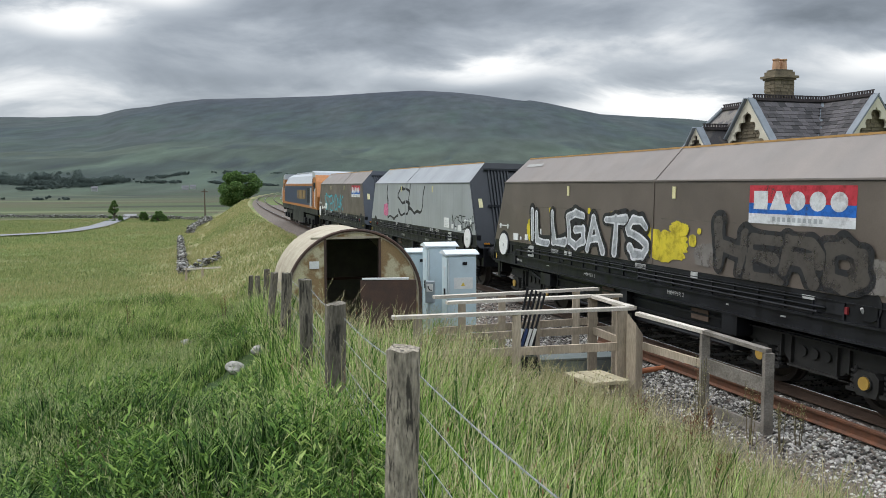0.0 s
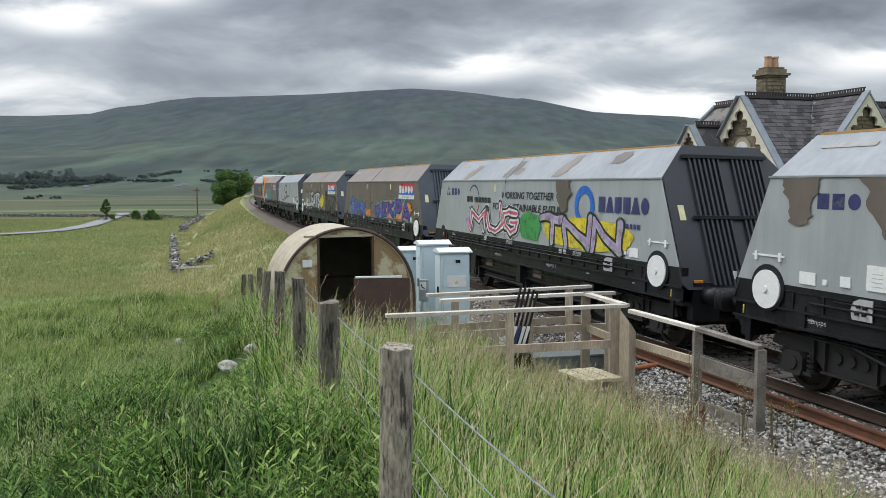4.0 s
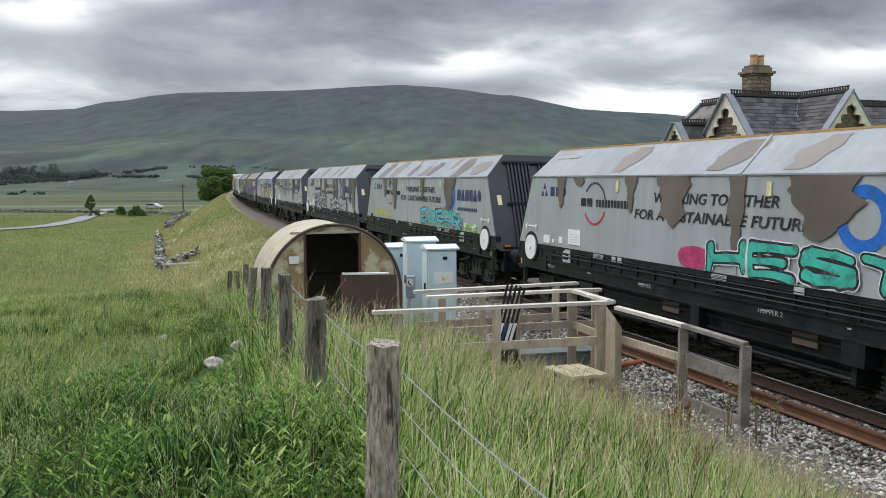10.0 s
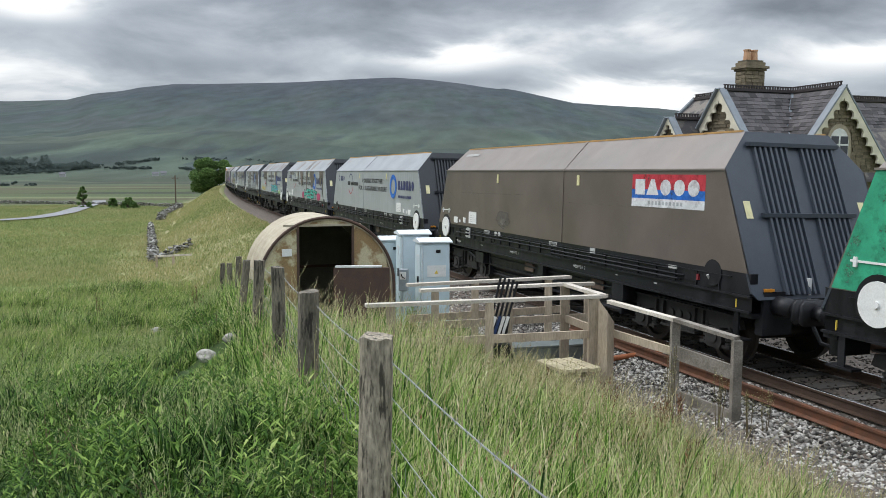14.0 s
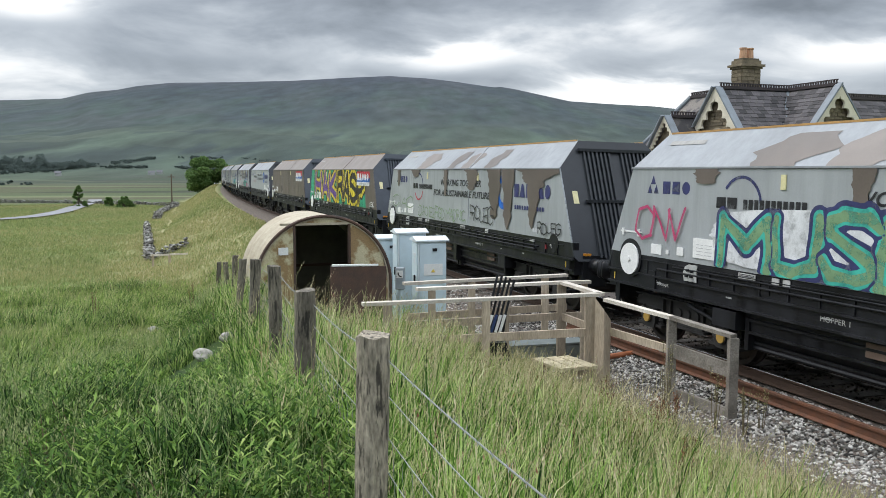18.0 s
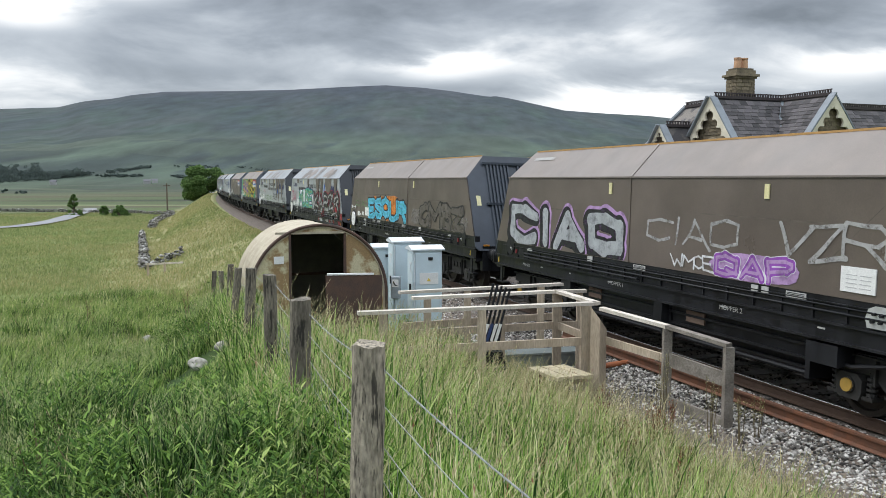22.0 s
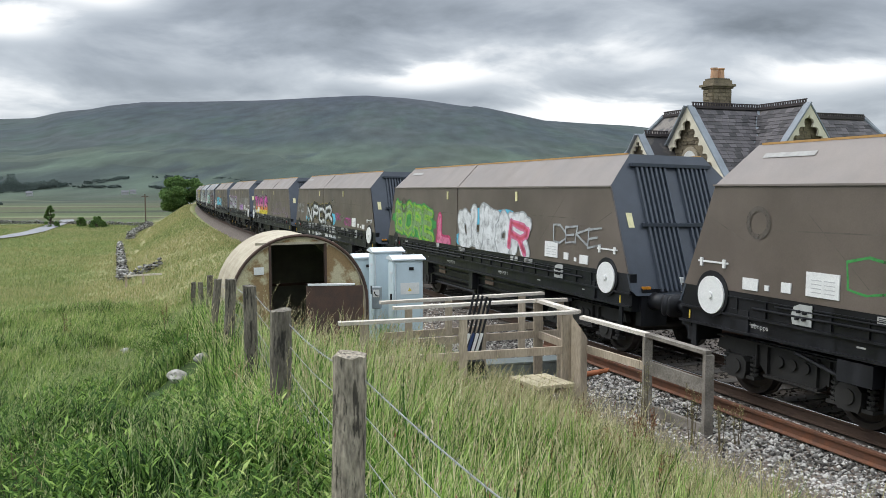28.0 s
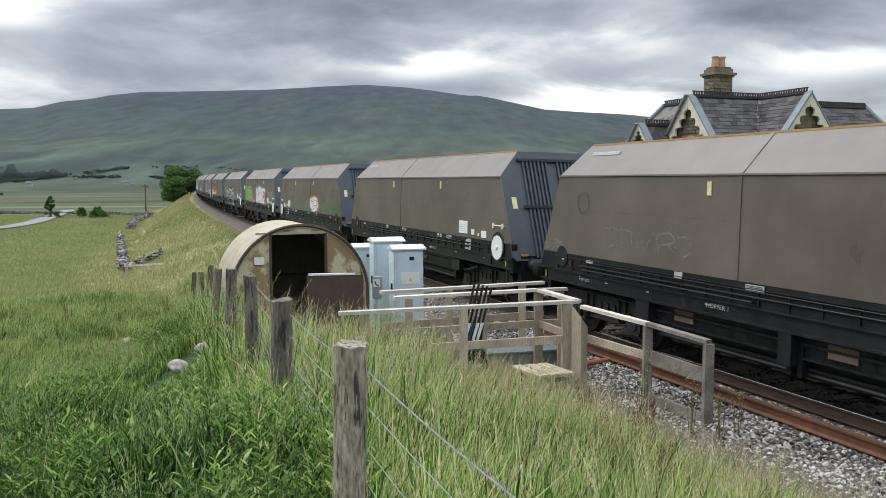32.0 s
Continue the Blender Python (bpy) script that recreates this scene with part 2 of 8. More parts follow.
def to_line(x, y):
    """u and lat of places, as arrays."""
    x, y = np.atleast_1d(x).astype(float), np.atleast_1d(y).astype(float)
    c, s = math.cos(PSI), math.sin(PSI)
    u = (x - D0 * c) * s + (y + D0 * s) * c
    for _ in range(6):
        u = np.clip(u, -338, 697)
        px, py = np.interp(u, LU, LP[:, 0]), np.interp(u, LU, LP[:, 1])
        h = PSI + KC * np.where(u > US + 30, u - US - 15, np.maximum(u - US, 0) ** 2 / 60)
        u = u + (x - px) * np.sin(h) + (y - py) * np.cos(h)
    lat = (x - px) * np.cos(h) - (y - py) * np.sin(h)
    return u, lat


# ---- ground ----
RIDGE = [(-60, 3.52), (-45, 3.71), (-28.3, 4.07), (-25.2, 4.28), (-23.5, 4.73), (-21.9, 4.93), (-20.8, 5.19), (-18.7, 5.48), (-14.8, 5.63), (-11, 5.79), (-7.2, 6.04),
         (-4.1, 6.2), (-1.35, 6.05), (0.6, 5.82), (4.6, 5.2), (8.4, 4.35), (10.8, 4.15), (14.1, 3.91), (16, 3.65), (22, 2.93), (35, 2.35), (60, 1.96)]


def ramp(x, xs, ys):
    return np.interp(x, xs, ys)


def smooth(x, a, b):
    t = np.clip((x - a) / (b - a), 0, 1)
    return t * t * (3 - 2 * t)


def ground_z(x, y):
    """Height of the land at places, as arrays."""
    x, y = np.atleast_1d(np.asarray(x, float)), np.atleast_1d(np.asarray(y, float))
    r = np.hypot(x, y)
    az = np.degrees(np.arctan2(x, y))
    u, lat = to_line(x, y)
    # field that falls away to the left and ahead
    field = ramp(r, [0, 3, 6, 10, 17, 30, 50, 70, 100, 150, 400, 1000, 1500], [1.35, 1.2, 0.85, 0.25, -0.55, -1.55, -2.3, -2.75, -3.3, -4.0, -6, -9, -10])
    # fence line and beyond it the slope down to the ballast
    bank = ramp(-lat, [0, 3.2, 4.2, 6.0, 7.6, 9.0], [-0.36, -0.36, -0.2, 0.15, 0.75, 1.2])
    near = 1 - smooth(u, 12, 30)
    bank = bank * near + (1 - near) * ramp(-lat, [3.2, 4.2, 7.0, 11.0, 15.0, 60.0], [-0.36, -0.55, -1.5, -3.0, -4.2, -6.0])
    steep = smooth(u, 45, 110)
    bank = bank * (1 - steep) + steep * ramp(-lat, [3.2, 4.0, 6.0, 8.5, 11.0, 60.0], [-0.36, -0.6, -1.9, -3.6, -4.9, -6.5])
    w = smooth(-lat, 7.2, 9.2)
    w2 = smooth(-lat, 6.0, 16.0) * smooth(u, 18, 40)
    z = np.where(u > 25, np.maximum(bank, field), bank * (1 - w) + field * w)
    mixu = smooth(u, 16, 30)
    z = (bank * (1 - w) + field * w) * (1 - mixu) + np.maximum(bank, field) * mixu
    # railway bench, far side level
    z = np.where(lat > -3.2, -0.36, z)
    z = np.where(lat > 6.0, -0.36 + np.clip(lat - 6, 0, 400) * 0.004, z)
    # the long hill behind
    el = ramp(az, [a for a, _ in RIDGE], [b for _, b in RIDGE])
    top = EYE.z + 3200 * np.tan(np.radians(el))
    f = smooth(r, 700, 3200)
    prof = 0.35 * np.clip((r - 700) / 2500, 0, 1) + 0.65 * f
    hill = (top + 10) * prof
    front = smooth(y, 50, 400)
    z = z + np.where(r > 700, hill, 0) * front
    z = np.where(r > 3200, z - (r - 3200) * 0.25 * front, z)
    return z


def gz(x, y):
    return float(ground_z(x, y)[0])

def ground_material():
    M = bpy.data.materials.new("grassland")
    M.use_nodes = True
    nt = M.node_tree
    N, L = nt.nodes.new, nt.links.new
    b = nt.nodes["Principled BSDF"]
    b.inputs["Roughness"].default_value, b.inputs["Specular IOR Level"].default_value = 0.95, 0.15
    geo = N("ShaderNodeNewGeometry")
    sep = N("ShaderNodeSeparateXYZ")
    L(geo.outputs["Position"], sep.inputs[0])

    def tex(scale, detail=4, st=(1, 1, 1)):
        mp = N("ShaderNodeMapping")
        mp.inputs["Scale"].default_value = st
        L(geo.outputs["Position"], mp.inputs[0])
        n = N("ShaderNodeTexNoise")
        n.inputs["Scale"].default_value, n.inputs["Detail"].default_value = scale, detail
        L(mp.outputs[0], n.inputs["Vector"])
        return n.outputs["Fac"]

    def rng(x, a, c, lo=0.0, hi=1.0):
        r = N("ShaderNodeMapRange")
        r.inputs[1].default_value, r.inputs[2].default_value, r.inputs[3].default_value, r.inputs[4].default_value = a, c, lo, hi
        L(x, r.inputs[0])
        return r.outputs[0]

    def mix(f, a, c):
        m = N("ShaderNodeMix")
        m.data_type = "RGBA"
        for i, v in ((0, f), (6, a), (7, c)):
            if isinstance(v, tuple):
                m.inputs[i].default_value = (*v, 1)
            elif isinstance(v, float):
                m.inputs[i].default_value = v
            else:
                L(v, m.inputs[i])
        return m.outputs[2]
    lush = mix(rng(tex(0.5), 0.35, 0.65), (0.100, 0.170, 0.038), (0.155, 0.205, 0.062))
    straw = mix(rng(tex(2.0), 0.3, 0.7), (0.190, 0.185, 0.080), (0.130, 0.155, 0.052))
    near = mix(rng(tex(0.055, 5), 0.42, 0.6), lush, straw)
    moor = mix(rng(tex(0.03, 6, (0.22, 1, 1)), 0.42, 0.60), (0.068, 0.090, 0.042), (0.080, 0.072, 0.044))
    moor = mix(rng(tex(0.022, 5, (0.2, 1, 1)), 0.58, 0.62), moor, (0.040, 0.044, 0.030))
    moor = mix(rng(tex(0.026, 3, (0.16, 1.1, 1)), 0.62, 0.66), moor, (0.130, 0.150, 0.078))
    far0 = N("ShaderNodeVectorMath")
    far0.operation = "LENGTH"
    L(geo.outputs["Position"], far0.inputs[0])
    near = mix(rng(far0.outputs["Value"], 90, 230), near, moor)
    # ground near the eye made darker, to show as gaps between blades
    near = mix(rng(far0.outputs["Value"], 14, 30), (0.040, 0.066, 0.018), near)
    att = N("ShaderNodeAttribute")
    att.attribute_name = "cover"
    bank = mix(rng(tex(0.25, 5), 0.4, 0.62), (0.300, 0.265, 0.145), (0.215, 0.215, 0.095))
    near = mix(att.outputs["Fac"], near, bank)
    # valley pastures and the open fell above them, bluish haze put into their colours
    vor = N("ShaderNodeTexVoronoi")
    vor.inputs["Scale"].default_value = 0.0045
    L(geo.outputs["Position"], vor.inputs["Vector"])
    cells = N("ShaderNodeSeparateColor")
    L(vor.outputs["Color"], cells.inputs[0])
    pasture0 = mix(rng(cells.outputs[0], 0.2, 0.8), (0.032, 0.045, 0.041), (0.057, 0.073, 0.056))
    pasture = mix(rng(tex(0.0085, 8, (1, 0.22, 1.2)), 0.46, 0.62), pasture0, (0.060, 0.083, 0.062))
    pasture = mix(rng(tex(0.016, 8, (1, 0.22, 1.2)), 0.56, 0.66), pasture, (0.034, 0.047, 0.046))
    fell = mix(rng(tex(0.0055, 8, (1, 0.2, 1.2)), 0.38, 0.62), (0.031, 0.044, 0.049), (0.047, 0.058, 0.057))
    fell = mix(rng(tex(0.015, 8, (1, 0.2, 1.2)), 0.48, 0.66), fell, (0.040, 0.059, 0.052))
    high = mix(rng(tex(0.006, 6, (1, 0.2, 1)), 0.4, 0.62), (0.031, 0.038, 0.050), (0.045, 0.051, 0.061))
    wob = N("ShaderNodeMath")
    wob.operation = "MULTIPLY_ADD"
    L(tex(0.004, 4), wob.inputs[0])
    wob.inputs[1].default_value = 90.0
    L(sep.outputs[2], wob.inputs[2])
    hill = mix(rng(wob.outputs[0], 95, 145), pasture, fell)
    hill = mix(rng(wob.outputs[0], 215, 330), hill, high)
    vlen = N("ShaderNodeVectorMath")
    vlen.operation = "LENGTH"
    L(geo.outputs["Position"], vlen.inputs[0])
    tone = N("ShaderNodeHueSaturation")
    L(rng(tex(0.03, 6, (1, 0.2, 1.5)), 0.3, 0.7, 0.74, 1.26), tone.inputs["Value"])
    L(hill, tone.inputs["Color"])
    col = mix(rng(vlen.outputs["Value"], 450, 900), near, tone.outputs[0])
    hs = N("ShaderNodeHueSaturation")
    L(rng(tex(6.0, 3), 0.25, 0.75, 0.75, 1.25), hs.inputs["Value"])
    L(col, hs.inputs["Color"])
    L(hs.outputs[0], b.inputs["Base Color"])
    bp = N("ShaderNodeBump")
    bp.inputs["Strength"].default_value, bp.inputs["Distance"].default_value = 0.6, 0.08
    L(tex(9.0, 4), bp.inputs["Height"])
    L(bp.outputs[0], b.inputs["Normal"])
    return M


def fast_mesh(name, V, F, material):
    """A mesh from arrays: n x 3 places and m x k corner numbers."""
    me = bpy.data.meshes.new(name)
    V, F = np.asarray(V, np.float32), np.asarray(F, np.int32)
    me.vertices.add(len(V))
    me.vertices.foreach_set("co", V.ravel())
    k = F.shape[1]
    me.loops.add(F.size)
    me.loops.foreach_set("vertex_index", F.ravel())
    me.polygons.add(len(F))
    me.polygons.foreach_set("loop_start", np.arange(0, F.size, k, dtype=np.int32))
    me.polygons.foreach_set("loop_total", np.full(len(F), k, np.int32))
    me.update(calc_edges=True)
    me.materials.append(material)
    return me


def cover_of(x, y):
    """How much of the land is tall straw-coloured grass (railway bank), from 0 to 1."""
    u, lat = to_line(x, y)
    bank = smooth(-lat, 1.8, 2.4) * (1 - smooth(-lat, 9.5, 12.5)) * smooth(u, 14, 34)
    return np.clip(bank, 0, 1)


def make_ground():
    az = np.radians(np.concatenate([np.arange(-180, -40, 4.0), np.arange(-40, 46, 0.4), np.arange(46, 180, 4.0)]))
    r = np.concatenate([[0.3], np.geomspace(1.0, 4600, 230)])
    A, R = np.meshgrid(az, r)
    X, Y = np.sin(A) * R, np.cos(A) * R
    x, y = X.ravel(), Y.ravel()
    z = ground_z(x, y)
    rough = np.array([noise.noise((a * 0.35, b * 0.35, 0)) * 0.09 + noise.noise((a * 1.3, b * 1.3, 3)) * 0.04 for a, b in zip(x, y)])
    far = np.array([noise.fractal(Vector((a * 0.0028, b * 0.0014, 5)), 0.8, 2.1, 6) for a, b in zip(x, y)])
    dist = np.hypot(x, y)
    _, lat = to_line(x, y)
    rough = np.where((lat > -3.6) & (lat < 9), 0.0, rough)
    z = z + np.where(dist < 200, rough, 0) + np.where(dist > 700, far * np.clip((dist - 700) / 900, 0, 1) * 20 * np.clip((2700 - dist) / 1200, 0.04, 1), 0)
    n = len(az)
    i, j = np.meshgrid(np.arange(len(r) - 1), np.arange(n), indexing="ij")
    j2 = (j + 1) % n
    F = np.stack([i * n + j, (i + 1) * n + j, (i + 1) * n + j2, i * n + j2], -1).reshape(-1, 4)[:, ::-1]
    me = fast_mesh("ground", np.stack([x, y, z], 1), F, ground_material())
    me.polygons.foreach_set("use_smooth", [True] * len(me.polygons))
    att = me.attributes.new("cover", "FLOAT", "POINT")
    att.data.foreach_set("value", cover_of(x, y).astype(np.float32))
    return tagged(new("ground", me), "rough moorland pasture rising to a long fell", "ground", kind="structure")


make_ground()

# ---- the railway ----
BALLAST = mat("ballast", (0.155, 0.125, 0.10), 0.95, scale=9, bump=1.0, bscale=28, fine=0.4, col2=(0.075, 0.058, 0.047))
RUST = mat("rusty_rail", (0.155, 0.062, 0.030), 0.8, 0.2, scale=7, bump=0.3, col2=(0.09, 0.045, 0.028))
RAIL_TOP = mat("rail_head", (0.55, 0.55, 0.55), 0.25, 1.0, fine=0.05)
RAIL_BROWN = mat("rail_side", (0.075, 0.045, 0.030), 0.85, 0.1, scale=6, bump=0.3)
SLEEPER = mat("concrete_sleeper", (0.115, 0.10, 0.085), 0.9, scale=5, bump=0.4, bscale=40)


def sweep(profile, us, lat0, z0, closed=True):
    """A profile of (lat, z) swept along the line."""
    g, n = Geo(), len(profile)
    vs = [at_line(u, lat0 + a, z0 + b) for u in us for a, b in profile]
    fs = []
    for k in range(len(us) - 1):
        for i in range(n if closed else n - 1):
            j = (i + 1) % n
            fs.append((k * n + i, k * n + j, (k + 1) * n + j, (k + 1) * n + i))
    if closed:
        fs += [tuple(range(n)), tuple(range((len(us) - 1) * n, len(us) * n))]
    return g.add(vs, fs)


RAIL = [(-0.07, -0.159), (0.07, -0.159), (0.07, -0.148), (0.012, -0.13), (0.012, -0.045), (0.035, -0.035), (0.035, -0.004), (-0.035, -0.004), (-0.035, -0.035),
        (-0.012, -0.045), (-0.012, -0.13), (-0.07, -0.148)]
HEAD = [(-0.033, -0.01), (0.033, -0.01), (0.028, 0.0), (-0.028, 0.0)]
US_NEAR = [float(u) for u in range(-20, 40, 1)] + [40.0 + 4 * i for i in range(80)]


def make_track(lat, label):
    tr = empty("railway_track", Matrix(), label, "railway track")
    for s in (-0.7525, 0.7525):
        rail = part("rail", sweep(RAIL, US_NEAR, lat + s, 0), RAIL_BROWN, tr)
        part("running_surface", sweep(HEAD, US_NEAR, lat + s, 0), RAIL_TOP, rail, "polished steel rail head")
    for i in range(-12, 62):
        u = i * 0.65
        g = Geo()
        c = [at_line(u + a, lat + b, z) for z in (-0.34, -0.185) for a, b in ((-0.12, -1.25), (0.12, -1.25), (0.12, 1.25), (-0.12, 1.25))]
        g.add(c, [(3, 2, 1, 0), (4, 5, 6, 7), (0, 1, 5, 4), (1, 2, 6, 5), (2, 3, 7, 6), (3, 0, 4, 7)])
        part("sleeper", g, SLEEPER, tr)
    return tr


make_track(0.0, "near running line with rusty rails on ballast")
make_track(3.4, "second running line beside the platform")
part_rail = part("loose_rail", sweep(RAIL, [float(u) for u in range(-16, 15)], -1.42, -0.02), RUST)
tagged(part_rail, "bright rusty loose rail lying beside the track", "rail")


def make_ballast():
    us = [float(u) for u in np.arange(-18, 60, 0.5)] + [60.0 + 4 * i for i in range(75)]
    vs, n = [], 10
    for u in us:
        o = float(np.interp(u, [12, 24], [-3.6, -3.15]))
        prof = [(o, float(np.interp(u, [12, 24], [-0.50, -0.42]))), (o * 0.72 - 0.2, -0.345), (-1.75, -0.27), (-1.3, -0.20), (1.3, -0.20), (2.1, -0.20), (4.7, -0.20), (5.3, -0.25), (6.2, -0.40), (6.6, -0.5)]
        vs += [at_line(u, a, z) for a, z in prof]
    fs = [(k * n + i, k * n + i + 1, (k + 1) * n + i + 1, (k + 1) * n + i) for k in range(len(us) - 1) for i in range(n - 1)]
    me = Geo().add(vs, fs).mesh("ballast", True)
    return tagged(part("ballast", me, BALLAST), "grey and brown crushed stone ballast bed", "ballast", kind="structure")


make_ballast()

# ---- the train ----
BLACK = weather(mat("underframe_black", (0.0135, 0.0140, 0.0165), 0.45, var=0.4, scale=4, fine=0.25, bump=0.15, spec=0.32), 0.5, 0.15)
END_BLUE = mat("dark_blue_grey_paint", (0.046, 0.056, 0.073), 0.45, var=0.25, scale=3, fine=0.12)
END_BLACK = mat("blue_black_paint", (0.019, 0.022, 0.027), 0.45, var=0.25, scale=3, fine=0.12)
SILVER = weather(mat("silver_paint", (0.39, 0.41, 0.42), 0.40, 0.25, var=0.14, scale=1.2, fine=0.04), 0.10, 0.1)
SILVER_ROOF = weather(mat("pale_silver_roof", (0.285, 0.30, 0.315), 0.55, 0.1, var=0.2, scale=1.2, fine=0.05), 0.16, 0.1)
BROWN = weather(mat("faded_brown_paint", (0.146, 0.118, 0.098), 0.40, 0.1, var=0.25, scale=1.2, fine=0.08), 0.13, 0.14, (0.9, 0.9, 0.7))
BROWN_ROOF = weather(mat("faded_brown_roof", (0.21, 0.178, 0.157), 0.5, 0.1, var=0.2, scale=1.5, fine=0.06), 0.10, 0.1, (1.2, 1.2, 0.6))
ROOF_MARK = mat("worn_white_stencil", (0.34, 0.33, 0.31), 0.7, var=0.3, scale=9)
WHITE = mat("white_paint", (0.75, 0.75, 0.73), 0.5, var=0.1, scale=8)
YELLOW = mat("yellow_paint", (0.75, 0.55, 0.08), 0.5, var=0.1)
ORANGE_EDGE = mat("orange_edge", (0.48, 0.27, 0.09), 0.6)
BOGIE = weather(mat("dusty_bogie_iron", (0.021, 0.020, 0.0185), 0.65, var=0.4, scale=5, fine=0.25, bump=0.2), 0.4, 0.1, (1, 1, 1), 3.0)
STEEL = mat("wheel_steel", (0.06, 0.05, 0.045), 0.5, 0.5, scale=9)
WR = 0.43
MESHES = {}


def shared(key, make, smooth=False):
    if key not in MESHES:
        MESHES[key] = make().mesh(key, smooth)
    return MESHES[key]


def end_x(z):
    return 6.42 - (z - 1.49) * 0.41


def side_geo(s):
    y = 1.34 * s
    o = [(end_x(2.95), 2.95), (6.42, 1.49), (-6.42, 1.49), (-end_x(2.95), 2.95)]
    return Geo().prism(o, 0.03 * s, 1, y - 0.03 * s)


def roof_geo(s):
    a, b = end_x(2.95), end_x(3.53) + 0.0
    lo, hi = (1.34 * s, 2.955), (0.80 * s, 3.53)
    g = Geo()
    vs = [(x, y, z + dz) for dz in (0, -0.03) for x, (y, z) in ((-a, lo), (a, lo), (b, hi), (-b, hi))]
    return g.add(vs, [(0, 1, 2, 3), (7, 6, 5, 4), (0, 4, 5, 1), (1, 5, 6, 2), (2, 6, 7, 3), (3, 7, 4, 0)])


def end_geo(s):
    o = [(0.80, 3.53), (1.335, 2.95), (1.335, 1.22), (1.25, 1.13), (-1.25, 1.13), (-1.335, 1.22), (-1.335, 2.95), (-0.80, 3.53)]
    g, n = Geo(), len(o)
    vs = [(s * (end_x(z) - d), y, z) for d in (0, 0.04) for y, z in o]
    return g.add(vs, [tuple(range(n)), tuple(range(n, 2 * n))] + [(i, (i + 1) % n, n + (i + 1) % n, n + i) for i in range(n)])


def rib_geo(s):
    g = Geo()
    vs = []
    for z in (1.2, 3.32):
        x = end_x(z)
        vs += [(s * (x - 0.01), -0.035, z), (s * (x + 0.05), -0.02, z), (s * (x + 0.05), 0.02, z), (s * (x - 0.01), 0.035, z)]
    return g.add(vs, [(0, 1, 2, 3), (4, 5, 6, 7), (0, 1, 5, 4), (1, 2, 6, 5), (2, 3, 7, 6), (3, 0, 4, 7)])


def bar_geo(s, z):
    x = end_x(z)
    return Geo().box(min(s * x, s * (x + 0.08)), max(s * x, s * (x + 0.08)), -0.86, 0.86, z - 0.03, z + 0.03)


def wheelset_geo():
    prof = [(0.0, -0.95), (0.08, -0.95), (0.08, -0.86), (0.16, -0.86), (0.17, -0.80), (0.34, -0.78), (0.36, -0.82), (WR, -0.82), (WR, -0.70), (WR + 0.03, -0.69), (WR + 0.03, -0.66), (0.36, -0.66), (0.33, -0.71), (0.12, -0.68), (0.09, -0.6)]
    prof = prof + [(r, -y) for r, y in prof[::-1]]
    n, m = 36, len(prof)
    vs = [(r * math.cos(2 * math.pi * i / n), y, r * math.sin(2 * math.pi * i / n)) for i in range(n) for r, y in prof]
    fs = [(i * m + j, i * m + j + 1, (i + 1) % n * m + j + 1, (i + 1) % n * m + j) for i in range(n) for j in range(m - 1)]
    return Geo().add(vs, fs)


def sideframe_geo(s):
    y0 = 0.95 * s
    o = [(-1.45, 0.60), (-1.40, 0.74), (-0.95, 0.80), (-0.55, 0.82), (0.55, 0.82), (0.95, 0.80), (1.40, 0.74), (1.45, 0.60), (1.24, 0.57), (0.68, 0.57), (0.48, 0.40), (0.30, 0.36),
         (-0.30, 0.36), (-0.48, 0.40), (-0.68, 0.57), (-1.24, 0.57)]
    g = Geo().prism(o, 0.09 * s, 1, y0)
    def bx(x0, x1, a, b, z0, z1):
        g.box(x0, x1, min(y0 + a * s, y0 + b * s), max(y0 + a * s, y0 + b * s), z0, z1)
    # flanges, lightening rings and ribs of the cast frame
    bx(-1.40, 1.40, -0.02, 0.15, 0.775, 0.80)
    bx(-0.46, 0.46, -0.02, 0.15, 0.355, 0.385)
    for x in (-0.62, -0.42, 0.42, 0.62):
        bx(x - 0.014, x + 0.014, 0.0, 0.14, 0.46 if abs(x) > 0.5 else 0.40, 0.78)
    for x in (-0.22, 0.0, 0.22):
        g.cyl((x, y0, 0.60), (x, y0 + 0.12 * s, 0.60), 0.075, n=10)
    return g


def axlebox_geo(s):
    y0 = 0.93 * s
    g = Geo().prism([(-0.15, 0.25), (0.15, 0.25), (0.19, 0.36), (0.19, 0.50), (0.12, 0.57), (-0.12, 0.57), (-0.19, 0.50), (-0.19, 0.36)], 0.2 * s, 1, y0)
    for x in (-0.26, 0.26):
        for i in range(4):
            g.cyl((x, y0 + 0.10 * s, 0.32 + i * 0.065), (x, y0 + 0.10 * s, 0.355 + i * 0.065), 0.065, n=10)
        g.box(x - 0.08, x + 0.08, min(y0, y0 + 0.18 * s), max(y0, y0 + 0.18 * s), 0.27, 0.315)
        g.cyl((x, y0 + 0.10 * s, 0.3), (x, y0 + 0.10 * s, 0.60), 0.035, n=8)
    return g.cyl((0, y0 + 0.2 * s, 0.42), (0, y0 + 0.225 * s, 0.42), 0.10, n=14)


def brake_geo(s):
    """Brake block hung outside a wheel."""
    g = Geo().prism([(0.46, 0.30), (0.52, 0.28), (0.55, 0.45), (0.52, 0.62), (0.46, 0.58), (0.49, 0.45)], 0.12 * s, 1, 0.70 * s)
    return g.cyl((0.54, 0.76 * s, 0.45), (0.50, 0.76 * s, 0.80), 0.02, n=6)


